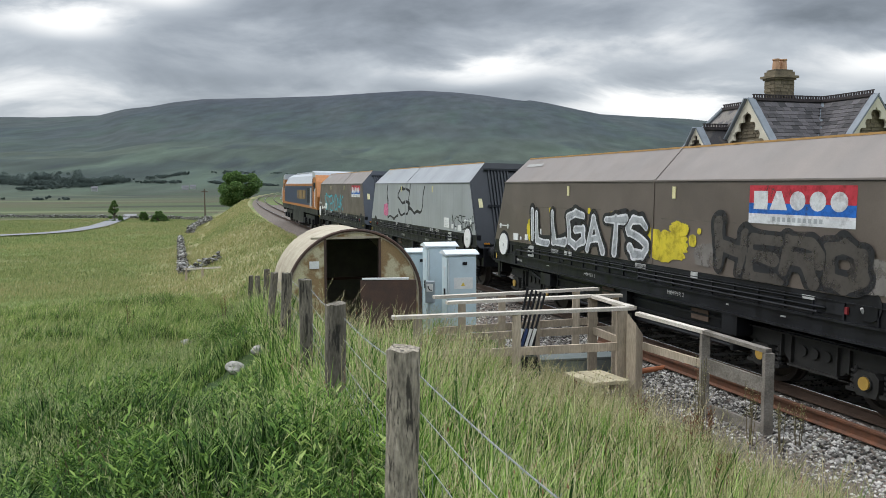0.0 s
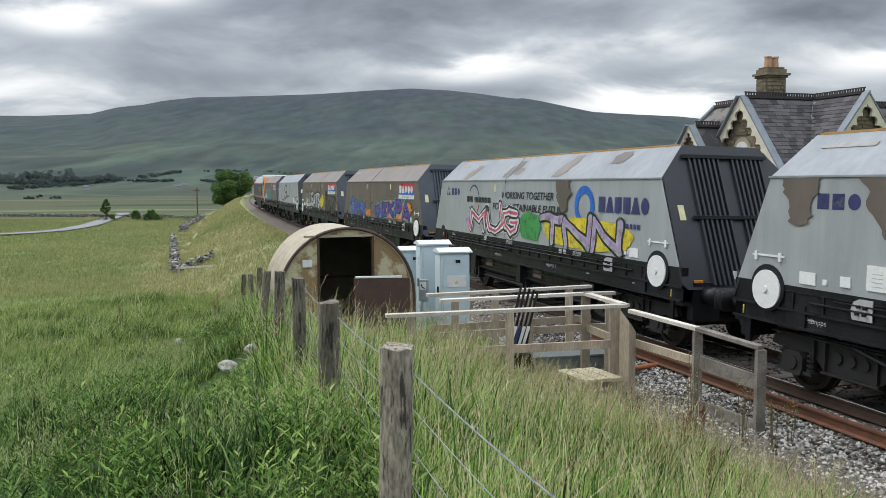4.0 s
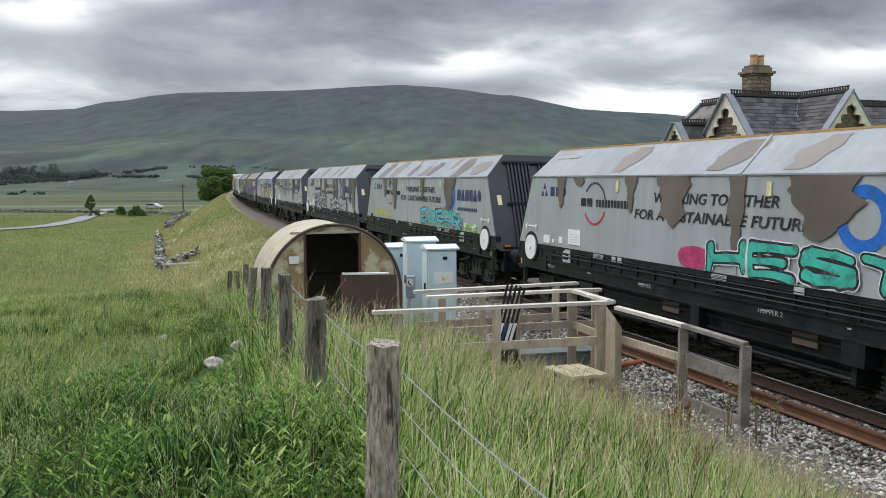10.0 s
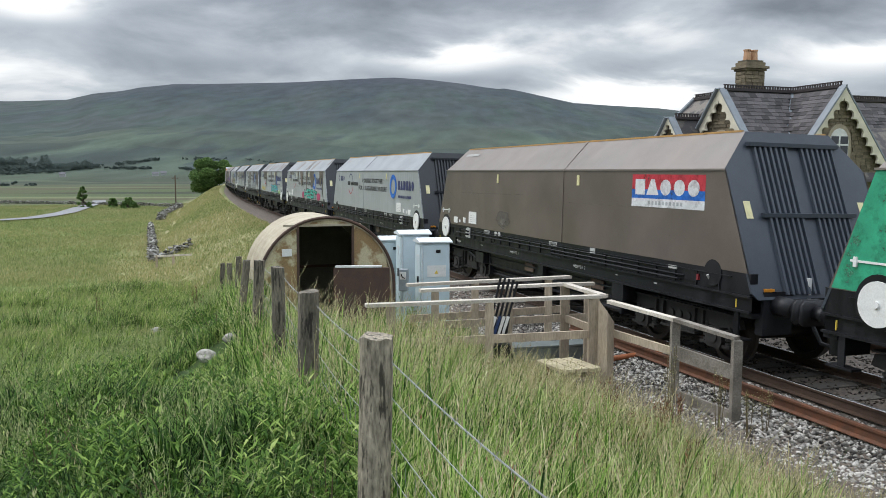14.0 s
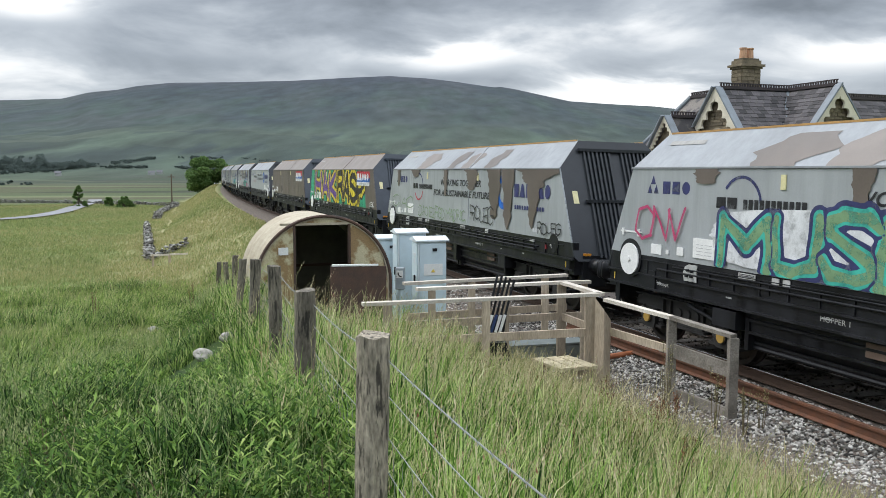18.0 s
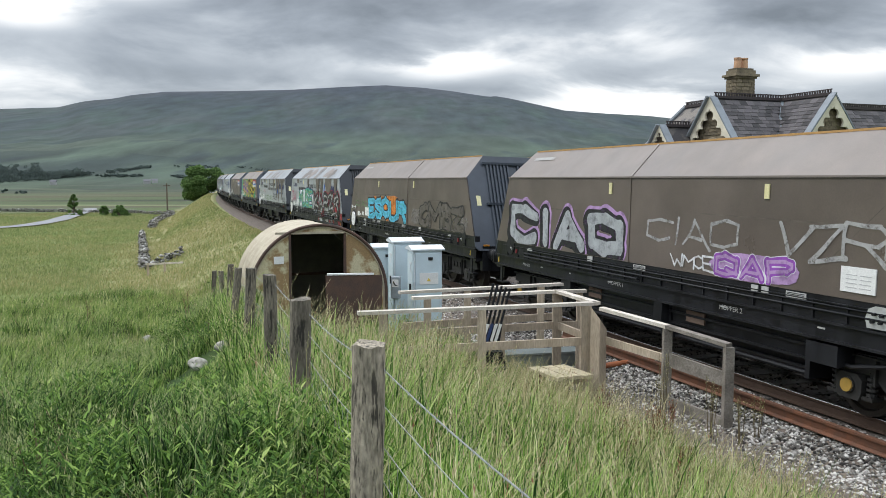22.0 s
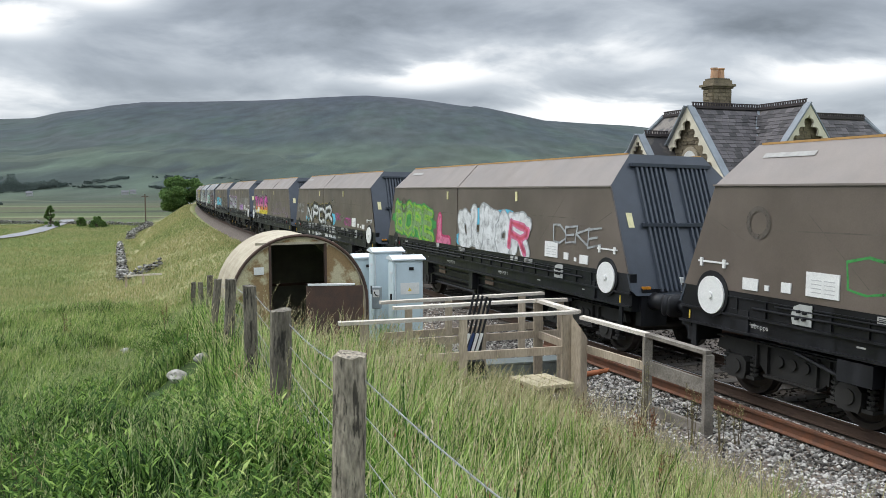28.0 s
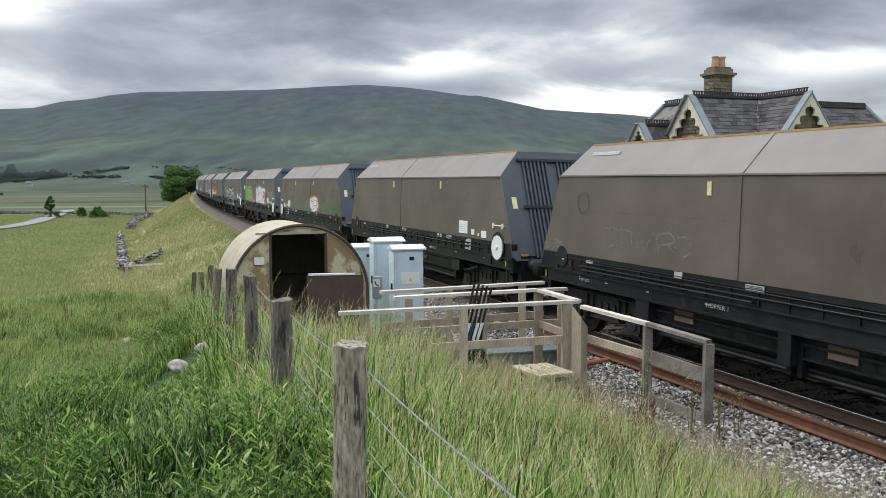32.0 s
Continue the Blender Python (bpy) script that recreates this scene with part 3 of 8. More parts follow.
def sole_geo(s):
    y = 1.30 * s
    def bx(g, x0, x1, a, b, z0, z1):
        return g.box(x0, x1, min(a, b), max(a, b), z0, z1)
    g = Geo()
    bx(g, -6.5, 6.5, y - 0.16 * s, y, 0.93, 1.17)
    bx(g, -6.5, 6.5, y, y + 0.05 * s, 1.145, 1.175)
    bx(g, -6.5, 6.5, y, y + 0.05 * s, 0.925, 0.955)
    # plate that leans in from the foot of the side sheet, with a ledge and short stays
    g.prism([(1.334 * s, 1.488), (1.318 * s, 1.176), (1.20 * s, 1.176), (1.20 * s, 1.488)], 12.96, 0, -6.48)
    bx(g, -6.1, 6.1, y + 0.02 * s, y + 0.052 * s, 1.405, 1.418)
    for i in range(-11, 12):
        bx(g, i * 0.53 - 0.012, i * 0.53 + 0.012, y + 0.015 * s, y + 0.045 * s, 1.19, 1.405)
    return g


def pipe_geo(s):
    return Geo().cyl((-5.0, 1.345 * s, 1.30), (5.0, 1.345 * s, 1.30), 0.017, n=8).cyl((-4.6, 1.35 * s, 1.375), (4.6, 1.35 * s, 1.375), 0.012, n=6)


def chute_geo(x):
    o = [(-1.2, 0.93), (1.2, 0.93), (1.16, 0.62), (0.98, 0.40), (0.6, 0.30), (-0.6, 0.30), (-0.98, 0.40), (-1.16, 0.62)]
    g = Geo().prism(o, 2.9, 0, x - 1.45)
    return g


def buffer_geo(s):
    g = Geo().cyl((s * 6.45, 0, 0), (s * 6.86, 0, 0), 0.15, 0.13, n=14)
    g.cyl((s * 6.86, 0, 0), (s * 7.05, 0, 0), 0.10, n=12)
    o = [(-0.24, -0.12), (-0.19, -0.17), (0.19, -0.17), (0.24, -0.12), (0.24, 0.12), (0.19, 0.17), (-0.19, 0.17), (-0.24, 0.12)]
    return g.prism(o, 0.06 * s, 0, 7.05 * s)


def head_geo(s):
    g = Geo().box(min(s * 6.28, s * 6.5), max(s * 6.28, s * 6.5), -1.3, 1.3, 0.86, 1.16)
    g.box(min(s * 6.5, s * 6.9), max(s * 6.5, s * 6.9), -0.09, 0.09, 0.92, 1.1)
    for y in (-0.88, 0.88):
        g.box(min(s * 6.4, s * 6.55), max(s * 6.4, s * 6.55), y - 0.26, y + 0.26, 0.62, 1.24)
    return g


def disc_geo():
    return Geo().cyl((0, 1.335, 0), (0, 1.375, 0), 0.27, n=28).cyl((0, 1.375, 0), (0, 1.40, 0), 0.045, n=10)


def recess_geo():
    return Geo().cyl((0, 1.315, 0), (0, 1.352, 0), 0.33, n=28)


WHEELS = []
RED = mat("red_paint", (0.22, 0.02, 0.025), 0.5)
PALE_YELLOW = mat("pale_yellow_sticker", (0.72, 0.66, 0.36), 0.5)
AMBER = mat("amber_reflector", (0.75, 0.30, 0.03), 0.4)
STENCIL = mat("worn_stencil_white", (0.48, 0.48, 0.46), 0.6, var=0.35, scale=14)
# dark and light browns stand in for reflections along the panel creases
CREASE_SHEEN = mat("brown_crease_sheen", (0.075, 0.062, 0.050), 0.5, var=0.4, scale=3, col2=(0.150, 0.127, 0.104))
INK = mat("dark_ink", (0.03, 0.03, 0.035), 0.6)


def plate(x, z, w, h, y=1.341, t=0.016):
    return Geo().box(x - w / 2, x + w / 2, y, y + t, z - h / 2, z + h / 2)


def dress(w, silver, d, ochre):
    """Seams, stickers, plates and small fittings of one wagon; d: the end with the brake disc."""
    roof = SILVER_ROOF if silver else BROWN_ROOF
    tone = "s" if silver else "b"
    part("panel_seam", shared("seam" + tone + str(d), lambda: plate(-0.95 * d, 2.22, 0.05, 1.44, 1.340, 0.014)), SILVER if silver else BROWN, w)
    part("roof_seam", shared("rseam" + tone + str(d), lambda: Geo().add([(-0.95 * d + a, y, z + q) for q in (0.0, 0.016) for a, y, z in ((-0.03, 1.34, 2.957), (0.03, 1.34, 2.957), (0.03, 0.8, 3.532), (-0.03, 0.8, 3.532))],
         [(0, 1, 2, 3), (4, 5, 6, 7), (0, 1, 5, 4), (2, 3, 7, 6), (1, 2, 6, 5), (3, 0, 4, 7)])), roof, w)
    part("gutter", shared("gutter" + tone, lambda: Geo().box(-5.85, 5.85, 1.342, 1.362, 2.935, 2.962)), roof, w)
    if not silver:
        for i, (x0, z0, x1, z1) in enumerate(((-0.9, 2.40, -4.7, 2.36), (-3.2, 1.75, -4.3, 2.75), (-3.55, 1.55, -3.5, 2.5), (4.9, 2.32, 1.2, 2.30), (-5.2, 2.2, -5.9, 2.5))):
            part("panel_crease", shared("crease%d%d" % (i, d), lambda: Geo().add([(-x0 * d, 1.3405, z0 - 0.008), (-x1 * d, 1.3405, z1 - 0.008), (-x1 * d, 1.3412, z1 + 0.008), (-x0 * d, 1.3412, z0 + 0.008)], [(0, 1, 2, 3)])), CREASE_SHEEN, w)
    for x in (-2.3 * d * -1, 1.57 * d * -1):
        part("sticker", shared("stick%d" % round(x * 10), lambda: plate(x, 2.75, 0.09, 0.20)), PALE_YELLOW, w, "pale yellow warning sticker")
    for s in (1, -1):
        for y in (-1.08, 1.08):
            def tag():
                x0, x1 = end_x(2.25) * s, end_x(2.52) * s
                o = 0.012 * s
                return Geo().add([(x0 + o, y - 0.06, 2.25), (x0 + o, y + 0.06, 2.25), (x1 + o, y + 0.06, 2.50), (x1 + o, y - 0.06, 2.50)], [(0, 1, 2, 3)])
            part("warning_label", shared("endtag%d%d" % (s, y * 10), tag), PALE_YELLOW, w, "yellow electrification label")
        part("reflector", shared("refl%d" % s, lambda: Geo().box(min(s * 6.50, s * 6.55), max(s * 6.50, s * 6.55), 0.96, 1.12, 1.23, 1.28)), AMBER, w, "amber reflector")
        part("step", shared("step%d" % s, lambda: Geo().box(s * 6.2 - 0.05, s * 6.2 + 0.05, 1.28, 1.31, 0.55, 0.93).box(s * 6.2 - 0.2, s * 6.2 + 0.2, 1.18, 1.34, 0.52, 0.55)), BLACK, w)
        part("corner_mark", shared("mark%d" % s, lambda: plate(s * 6.25, 1.05, 0.014, 0.12, 1.352)), YELLOW, w)
        part("lamp_bracket", shared("lamp%d" % s, lambda: Geo().box(min(s * 6.5, s * 6.55), max(s * 6.5, s * 6.55), 0.30, 0.35, 1.12, 1.42)), WHITE, w)
        part("hose", shared("hose%d" % s, lambda: Geo().tube([(s * 6.5, 0.45, 1.0), (s * 6.75, 0.45, 0.8), (s * 6.9, 0.42, 0.55), (s * 7.1, 0.3, 0.5)], 0.03, 6)), BLACK, w)
    sheet = part("data_sheet", shared("sheet%d" % d, lambda: plate(d * 3.85, 1.73, 0.50, 0.30)), WHITE, w, "white printed data sheet")
    part("print_block", shared("sheetl%d" % d, lambda: [g := Geo()] and [g.box(d * 3.85 - 0.19 + i * 0.2, d * 3.85 - 0.03 + i * 0.2, 1.3575, 1.3595, 1.63 + j * 0.05, 1.64 + j * 0.05) for i in range(2) for j in range(4)] and g), mat("print_grey", (0.5, 0.5, 0.5)), sheet)
    for x, z, a, b in ((4.42, 1.64, 0.16, 0.13), (4.75, 1.60, 0.07, 0.07), (5.05, 1.62, 0.28, 0.16)):
        part("notice", shared("not%d%d" % (d, x * 100), lambda: plate(d * x, z, a, b)), WHITE, w)
    ob = part("brake_bar", shared("bbar%d" % d, lambda: plate(d * 5.80, 1.86, 0.62, 0.025, 1.343).box(d * 5.80 - 0.26, d * 5.80 - 0.21, 1.343, 1.368, 1.79, 1.91).box(d * 5.80 + 0.21, d * 5.80 + 0.26, 1.343, 1.368, 1.79, 1.91)), WHITE, w, "white on and off brake indicator")
    for x, z, a, b in ((2.9, 1.43, 0.34, 0.075), (2.35, 1.43, 0.13, 0.085), (2.15, 1.43, 0.13, 0.085), (-0.6, 1.43, 0.34, 0.075), (-2.2, 1.43, 0.18, 0.10), (-4.7, 1.40, 0.22, 0.05)):
        part("plate", shared("pl%d%d" % (d, x * 100), lambda: plate(d * x, z, a, b, 1.336, 0.014)), STENCIL, w, "greyish white stencilled plate")
        if a > 0.3:
            for q in (-0.25, 0.02, 0.28):
                part("print_line", shared("pll%d%d%d" % (d, x * 100, q * 100), lambda: plate(d * x, z + q * b, a * 0.86, b * 0.11, 1.351, 0.003)), INK, w)
    for x, a in ((3.3, 0.2), (1.5, 0.24), (-1.55, 0.24), (-3.0, 0.10), (-4.2, 0.16), (5.0, 0.16)):
        part("stencil_mark", shared("st%d%d" % (d, x * 100), lambda: plate(d * x, 1.07, a * 0.6, 0.022, 1.302, 0.004)), STENCIL, w)
    for x in (0.75, -2.2):
        part("chute_plate", shared("chp%d%d" % (d, x * 100), lambda: Geo().box(d * x - 0.22, d * x + 0.22, 1.19, 1.215, 0.70, 0.88)), mat("rusty_brown_plate", (0.14, 0.095, 0.07), 0.8), w, "rusty brown plate on the hopper door")
    for x, z, a, c_ in ((5.25, 1.10, 0.34, 0.30), (3.35, 0.76, 0.5, 0.26), (-3.1, 0.78, 0.36, 0.3), (-0.05, 0.72, 0.22, 0.42), (-5.15, 1.32, 0.3, 0.16), (2.55, 1.32, 0.16, 0.2)):
        part("equipment_box", shared("eq%d%d" % (d, x * 100), lambda: Geo().box(d * x - a / 2, d * x + a / 2, 1.05, 1.335, z - c_ / 2, z + c_ / 2)), BLACK, w)
    part("handrail", shared("hr%d" % d, lambda: Geo().tube([(-d * 4.9, 1.33, 1.22), (-d * 4.9, 1.38, 1.24), (-d * 0.6, 1.38, 1.24), (-d * 0.6, 1.33, 1.22)], 0.016, 6)), BLACK, w)
    part("brake_lever", shared("bl%d" % d, lambda: Geo().tube([(d * 4.4, 1.16, 0.80), (d * 3.7, 1.2, 0.66), (d * 3.2, 1.18, 0.70)], 0.03, 6)), BLACK, w)
    valve = part("valve_plate", shared("valve%d" % d, lambda: Geo().prism([(d * 4.15 + a, 1.33 + b) for a, b in ((-0.16, -0.13), (0.14, -0.13), (0.17, -0.02), (0.13, 0.09), (0.04, 0.13), (-0.16, 0.13))], 0.016, 1, 1.338)), mat("pale_grey_plate", (0.42, 0.43, 0.41), scale=9), w, "pale rounded valve plate")
    part("valve_tap", shared("tapv%d" % d, lambda: [g := Geo()] and [g.cyl((d * 4.15 + a, 1.354, 1.33 + b), (d * 4.15 + a, 1.40, 1.33 + b), 0.02, n=8) for a, b in ((-0.07, 0.03), (0.03, 0.04), (-0.06, -0.05), (0.05, -0.05))] and g), BLACK, valve)
    part("red_handle", shared("redh%d" % d, lambda: Geo().box(-d * 5.35 - 0.02, -d * 5.35 + 0.02, 1.3, 1.36, 1.27, 1.36)), RED, w, "red release handle")
    part("air_tap", shared("tap%d" % d, lambda: Geo().cyl((-d * 5.6, 1.3, 1.28), (-d * 5.6, 1.37, 1.38), 0.02)), STENCIL, w)
    part("end_recess", shared("rec%d" % d, lambda: Geo().cyl((-d * 5.68, 1.30, 1.42), (-d * 5.68, 1.345, 1.42), 0.2, n=18)), BLACK, w)
    part("roof_mark", shared("rm", lambda: Geo().add([(x, y, z) for x, y, z in ((5.3, 1.0, 3.331), (4.4, 1.0, 3.331), (4.4, 0.94, 3.396), (5.3, 0.94, 3.396))], [(0, 1, 2, 3)])), ROOF_MARK, w)
    for s in (1, -1) if ochre else ():
        for a in (0.95, -0.95):
            part("axle_cover", shared("hub%d%d" % (s, a * 100), lambda: Geo().cyl((s * 4.55 + a, 1.155, 0.42), (s * 4.55 + a, 1.18, 0.42), 0.085, n=12)), mat("ochre_paint", (0.42, 0.26, 0.05), 0.6), w, "ochre axle box cover")


DISC_X = {4: 5.68, 9: 5.88}


def wagon(k, silver, disc, label):
    """A bogie hopper wagon, number k in the train; disc: the end (1 front, -1 rear) with the white hand brake disc."""
    w = empty("hopper_wagon", Matrix(), label, "freight wagon", "wagons of the train")
    tone = "silver" if silver else "brown"
    for s in (1, -1):
        body = part("side_panel", shared("side" + tone + str(s), lambda: side_geo(s)), SILVER if silver else BROWN, w)
        part("roof_panel", shared("roof" + tone + str(s), lambda: roof_geo(s)), SILVER_ROOF if silver else BROWN_ROOF, w)
        part("edge_strip", shared("edge" + str(s), lambda: Geo().box(-5.52, 5.52, min(0.78 * s, 0.81 * s), max(0.78 * s, 0.81 * s), 3.525, 3.555)), ORANGE_EDGE, w, "orange top edge")
        part("solebar", shared("sole" + str(s), lambda: sole_geo(s)), BLACK, w)
        part("air_pipe", shared("pipe" + str(s), lambda: pipe_geo(s), True), BLACK, w)
        dark = END_BLACK if silver else END_BLUE
        e = part("end_panel", shared("end" + tone + str(s), lambda: end_geo(s)), dark, w, "dark blue-grey ribbed sloping end")
        rib = shared("rib" + tone + str(s), lambda: rib_geo(s))
        for i in range(14):
            y = (i - 6.5) * 0.098 + (0.10 if i > 6 else -0.10)
            part("rib", rib, dark, e, m=Matrix.Translation((0, y, 0)))
        for z in (2.3, 3.34):
            part("crossbar", shared("bar%s%d%d" % (tone, s, z * 10), lambda: bar_geo(s, z)), dark, e)
        part("headstock", shared("head" + str(s), lambda: head_geo(s)), BLACK, w)
        for y in (-0.88, 0.88):
            part("buffer", shared("buffer" + str(s), lambda: buffer_geo(s), True), BLACK, w, m=Matrix.Translation((0, y, 1.04)))
        chute = part("hopper_chute", shared("chute" + str(s), lambda: chute_geo(1.55 * s)), BLACK, w)
        for z, y in ((0.80, 1.19), (0.62, 1.17), (0.47, 1.06)):
            part("chute_ridge", shared("ridge%d%d" % (s, z * 100), lambda: Geo().box(1.55 * s - 1.46, 1.55 * s + 1.46, y - 0.04, y + 0.03, z - 0.018, z + 0.018)), BLACK, chute)
        for q in (-1, 1):
            part("door_shaft", shared("shaft%d%d" % (s, q), lambda: Geo().cyl((1.55 * s - 1.5, q * 1.08, 0.40), (1.55 * s + 1.5, q * 1.08, 0.40), 0.035, n=8)), BLACK, chute)
            for e_ in (-1.46, 1.46):
                part("bracket", shared("brk%d%d%d" % (s, q, e_ > 0), lambda: Geo().box(1.55 * s + e_ - 0.04, 1.55 * s + e_ + 0.04, min(q * 0.6, q * 1.2), max(q * 0.6, q * 1.2), 0.36, 0.93)), BLACK, chute)
        bogie = part("bogie", shared("bolster", lambda: Geo().box(-0.25, 0.25, -0.95, 0.95, 0.45, 0.86)), BLACK, w, m=Matrix.Translation((4.55 * s, 0, 0)))
        for q in (1, -1):
            part("side_frame", shared("sideframe" + str(q), lambda: sideframe_geo(q)), BOGIE, bogie)
            for x in (-0.95, 0.95):
                part("axlebox", shared("axlebox" + str(q), lambda: axlebox_geo(q)), BOGIE, bogie, m=Matrix.Translation((x, 0, 0)))
                part("brake_block", shared("brake%d" % q, lambda: brake_geo(q)), BOGIE, bogie, m=Matrix.Translation((x, 0, 0)) if x < 0 else Matrix.Translation((x, 0, 0)) @ Matrix.Scale(-1, 4, (1, 0, 0)))
        for x in (-0.95, 0.95):
            ws = part("wheelset", shared("wheelset", wheelset_geo), STEEL, bogie, m=Matrix.Translation((x, 0, WR)))
            WHEELS.append(ws)
    dress(w, silver, disc, k in (-5, -1, 6, 8))
    part("top_cover", shared("top", lambda: Geo().box(-5.4, 5.4, -0.79, 0.79, 3.40, 3.46)), BLACK, w)
    part("brake_recess", shared("recess", recess_geo), BLACK, w, m=Matrix.Translation((disc * DISC_X.get(k, 5.80), 0, 1.41 if disc > 0 else 1.39)))
    part("brake_disc", shared("disc", disc_geo), WHITE, w, "white painted hand brake disc", m=Matrix.Translation((disc * DISC_X.get(k, 5.80), 0, 1.39 if disc > 0 else 1.37)))
    return w


DISC = {-7: 1, -6: -1, -5: 1, -4: -1, -3: -1, -2: 1, -1: 1, 0: -1, 1: 1, 2: -1, 3: 1, 4: 1, 5: 1, 6: 1, 7: 1, 8: -1, 9: 1, 10: -1, 11: -1, 12: 1, 13: -1, 14: -1}
SILVERS = (-6, -3, -2, -1, 0, 1, 2, 5, 6)
WAGONS = {}
for k in range(-7, 15):
    WAGONS[k] = wagon(k, k in SILVERS, DISC[k], "silver bogie hopper wagon with dark ribbed ends" if k in SILVERS else "faded brown bogie hopper wagon with dark ribbed ends")


def train_u(t, k):
    """Where wagon k's middle is on the line at t seconds."""
    early = max(0.0, 9.5 - t)
    slack = (0.2 * math.exp(-((t - 24.4) / 1.3) ** 2) + (0.05 if k == 8 else 0.0)) if k > 5 else 0.0
    return slack + 0.012 * early ** 2 + 0.07 * early + 16.42 + 8.3358 * (t - 9) - 0.00476 * (t - 9) * (t - 31) - 14.2983 * k


def ride(u, half=4.55):
    a, b = at_line(u - half), at_line(u + half)
    fwd = (b - a).normalized()
    left = Vector((-fwd.y, fwd.x, 0)).normalized()
    left = (left + Vector((0, 0, CANT))).normalized()
    up = fwd.cross(left).normalized()
    left = up.cross(fwd)
    m = Matrix((fwd, left, up)).transposed().to_4x4()
    m.translation = (a + b) / 2
    return m


def motions():
    ts = [i * 1.0 for i in range(33)]
    for k, w in WAGONS.items():
        walk(w, [(t, ride(train_u(t, k))) for t in ts])
    for w in WHEELS:
        x = w.location.copy()
        rows = []
        for i in range(0, 961, 2):
            a = (train_u(i / 30, 0) / WR) % (2 * math.pi)
            rows.append((i / 30, Matrix.Translation(x) @ Matrix.Rotation(a, 4, "Y")))
        walk(w, rows)
    walk(CAR, [(t, car_pose(t)) for t in ts])
    walk(LOCO, [(t, ride(train_u(t, -7) + 7.15 + 10.7, 6.9)) for t in ts])

# ---- locomotive ----
LOCO_BLUE = mat("deep_blue_paint", (0.022, 0.035, 0.085), 0.35, var=0.15)
LOCO_ORANGE = mat("orange_paint", (0.46, 0.17, 0.035), 0.4, var=0.25)
GLASS = mat("dark_glass", (0.02, 0.025, 0.03), 0.08, spec=0.8)
LOCO_GOLD = mat("gold_lettering_paint", (0.30, 0.19, 0.07), 0.5)
GREY_ROOF = mat("grey_roof", (0.40, 0.42, 0.44), 0.5, var=0.2)


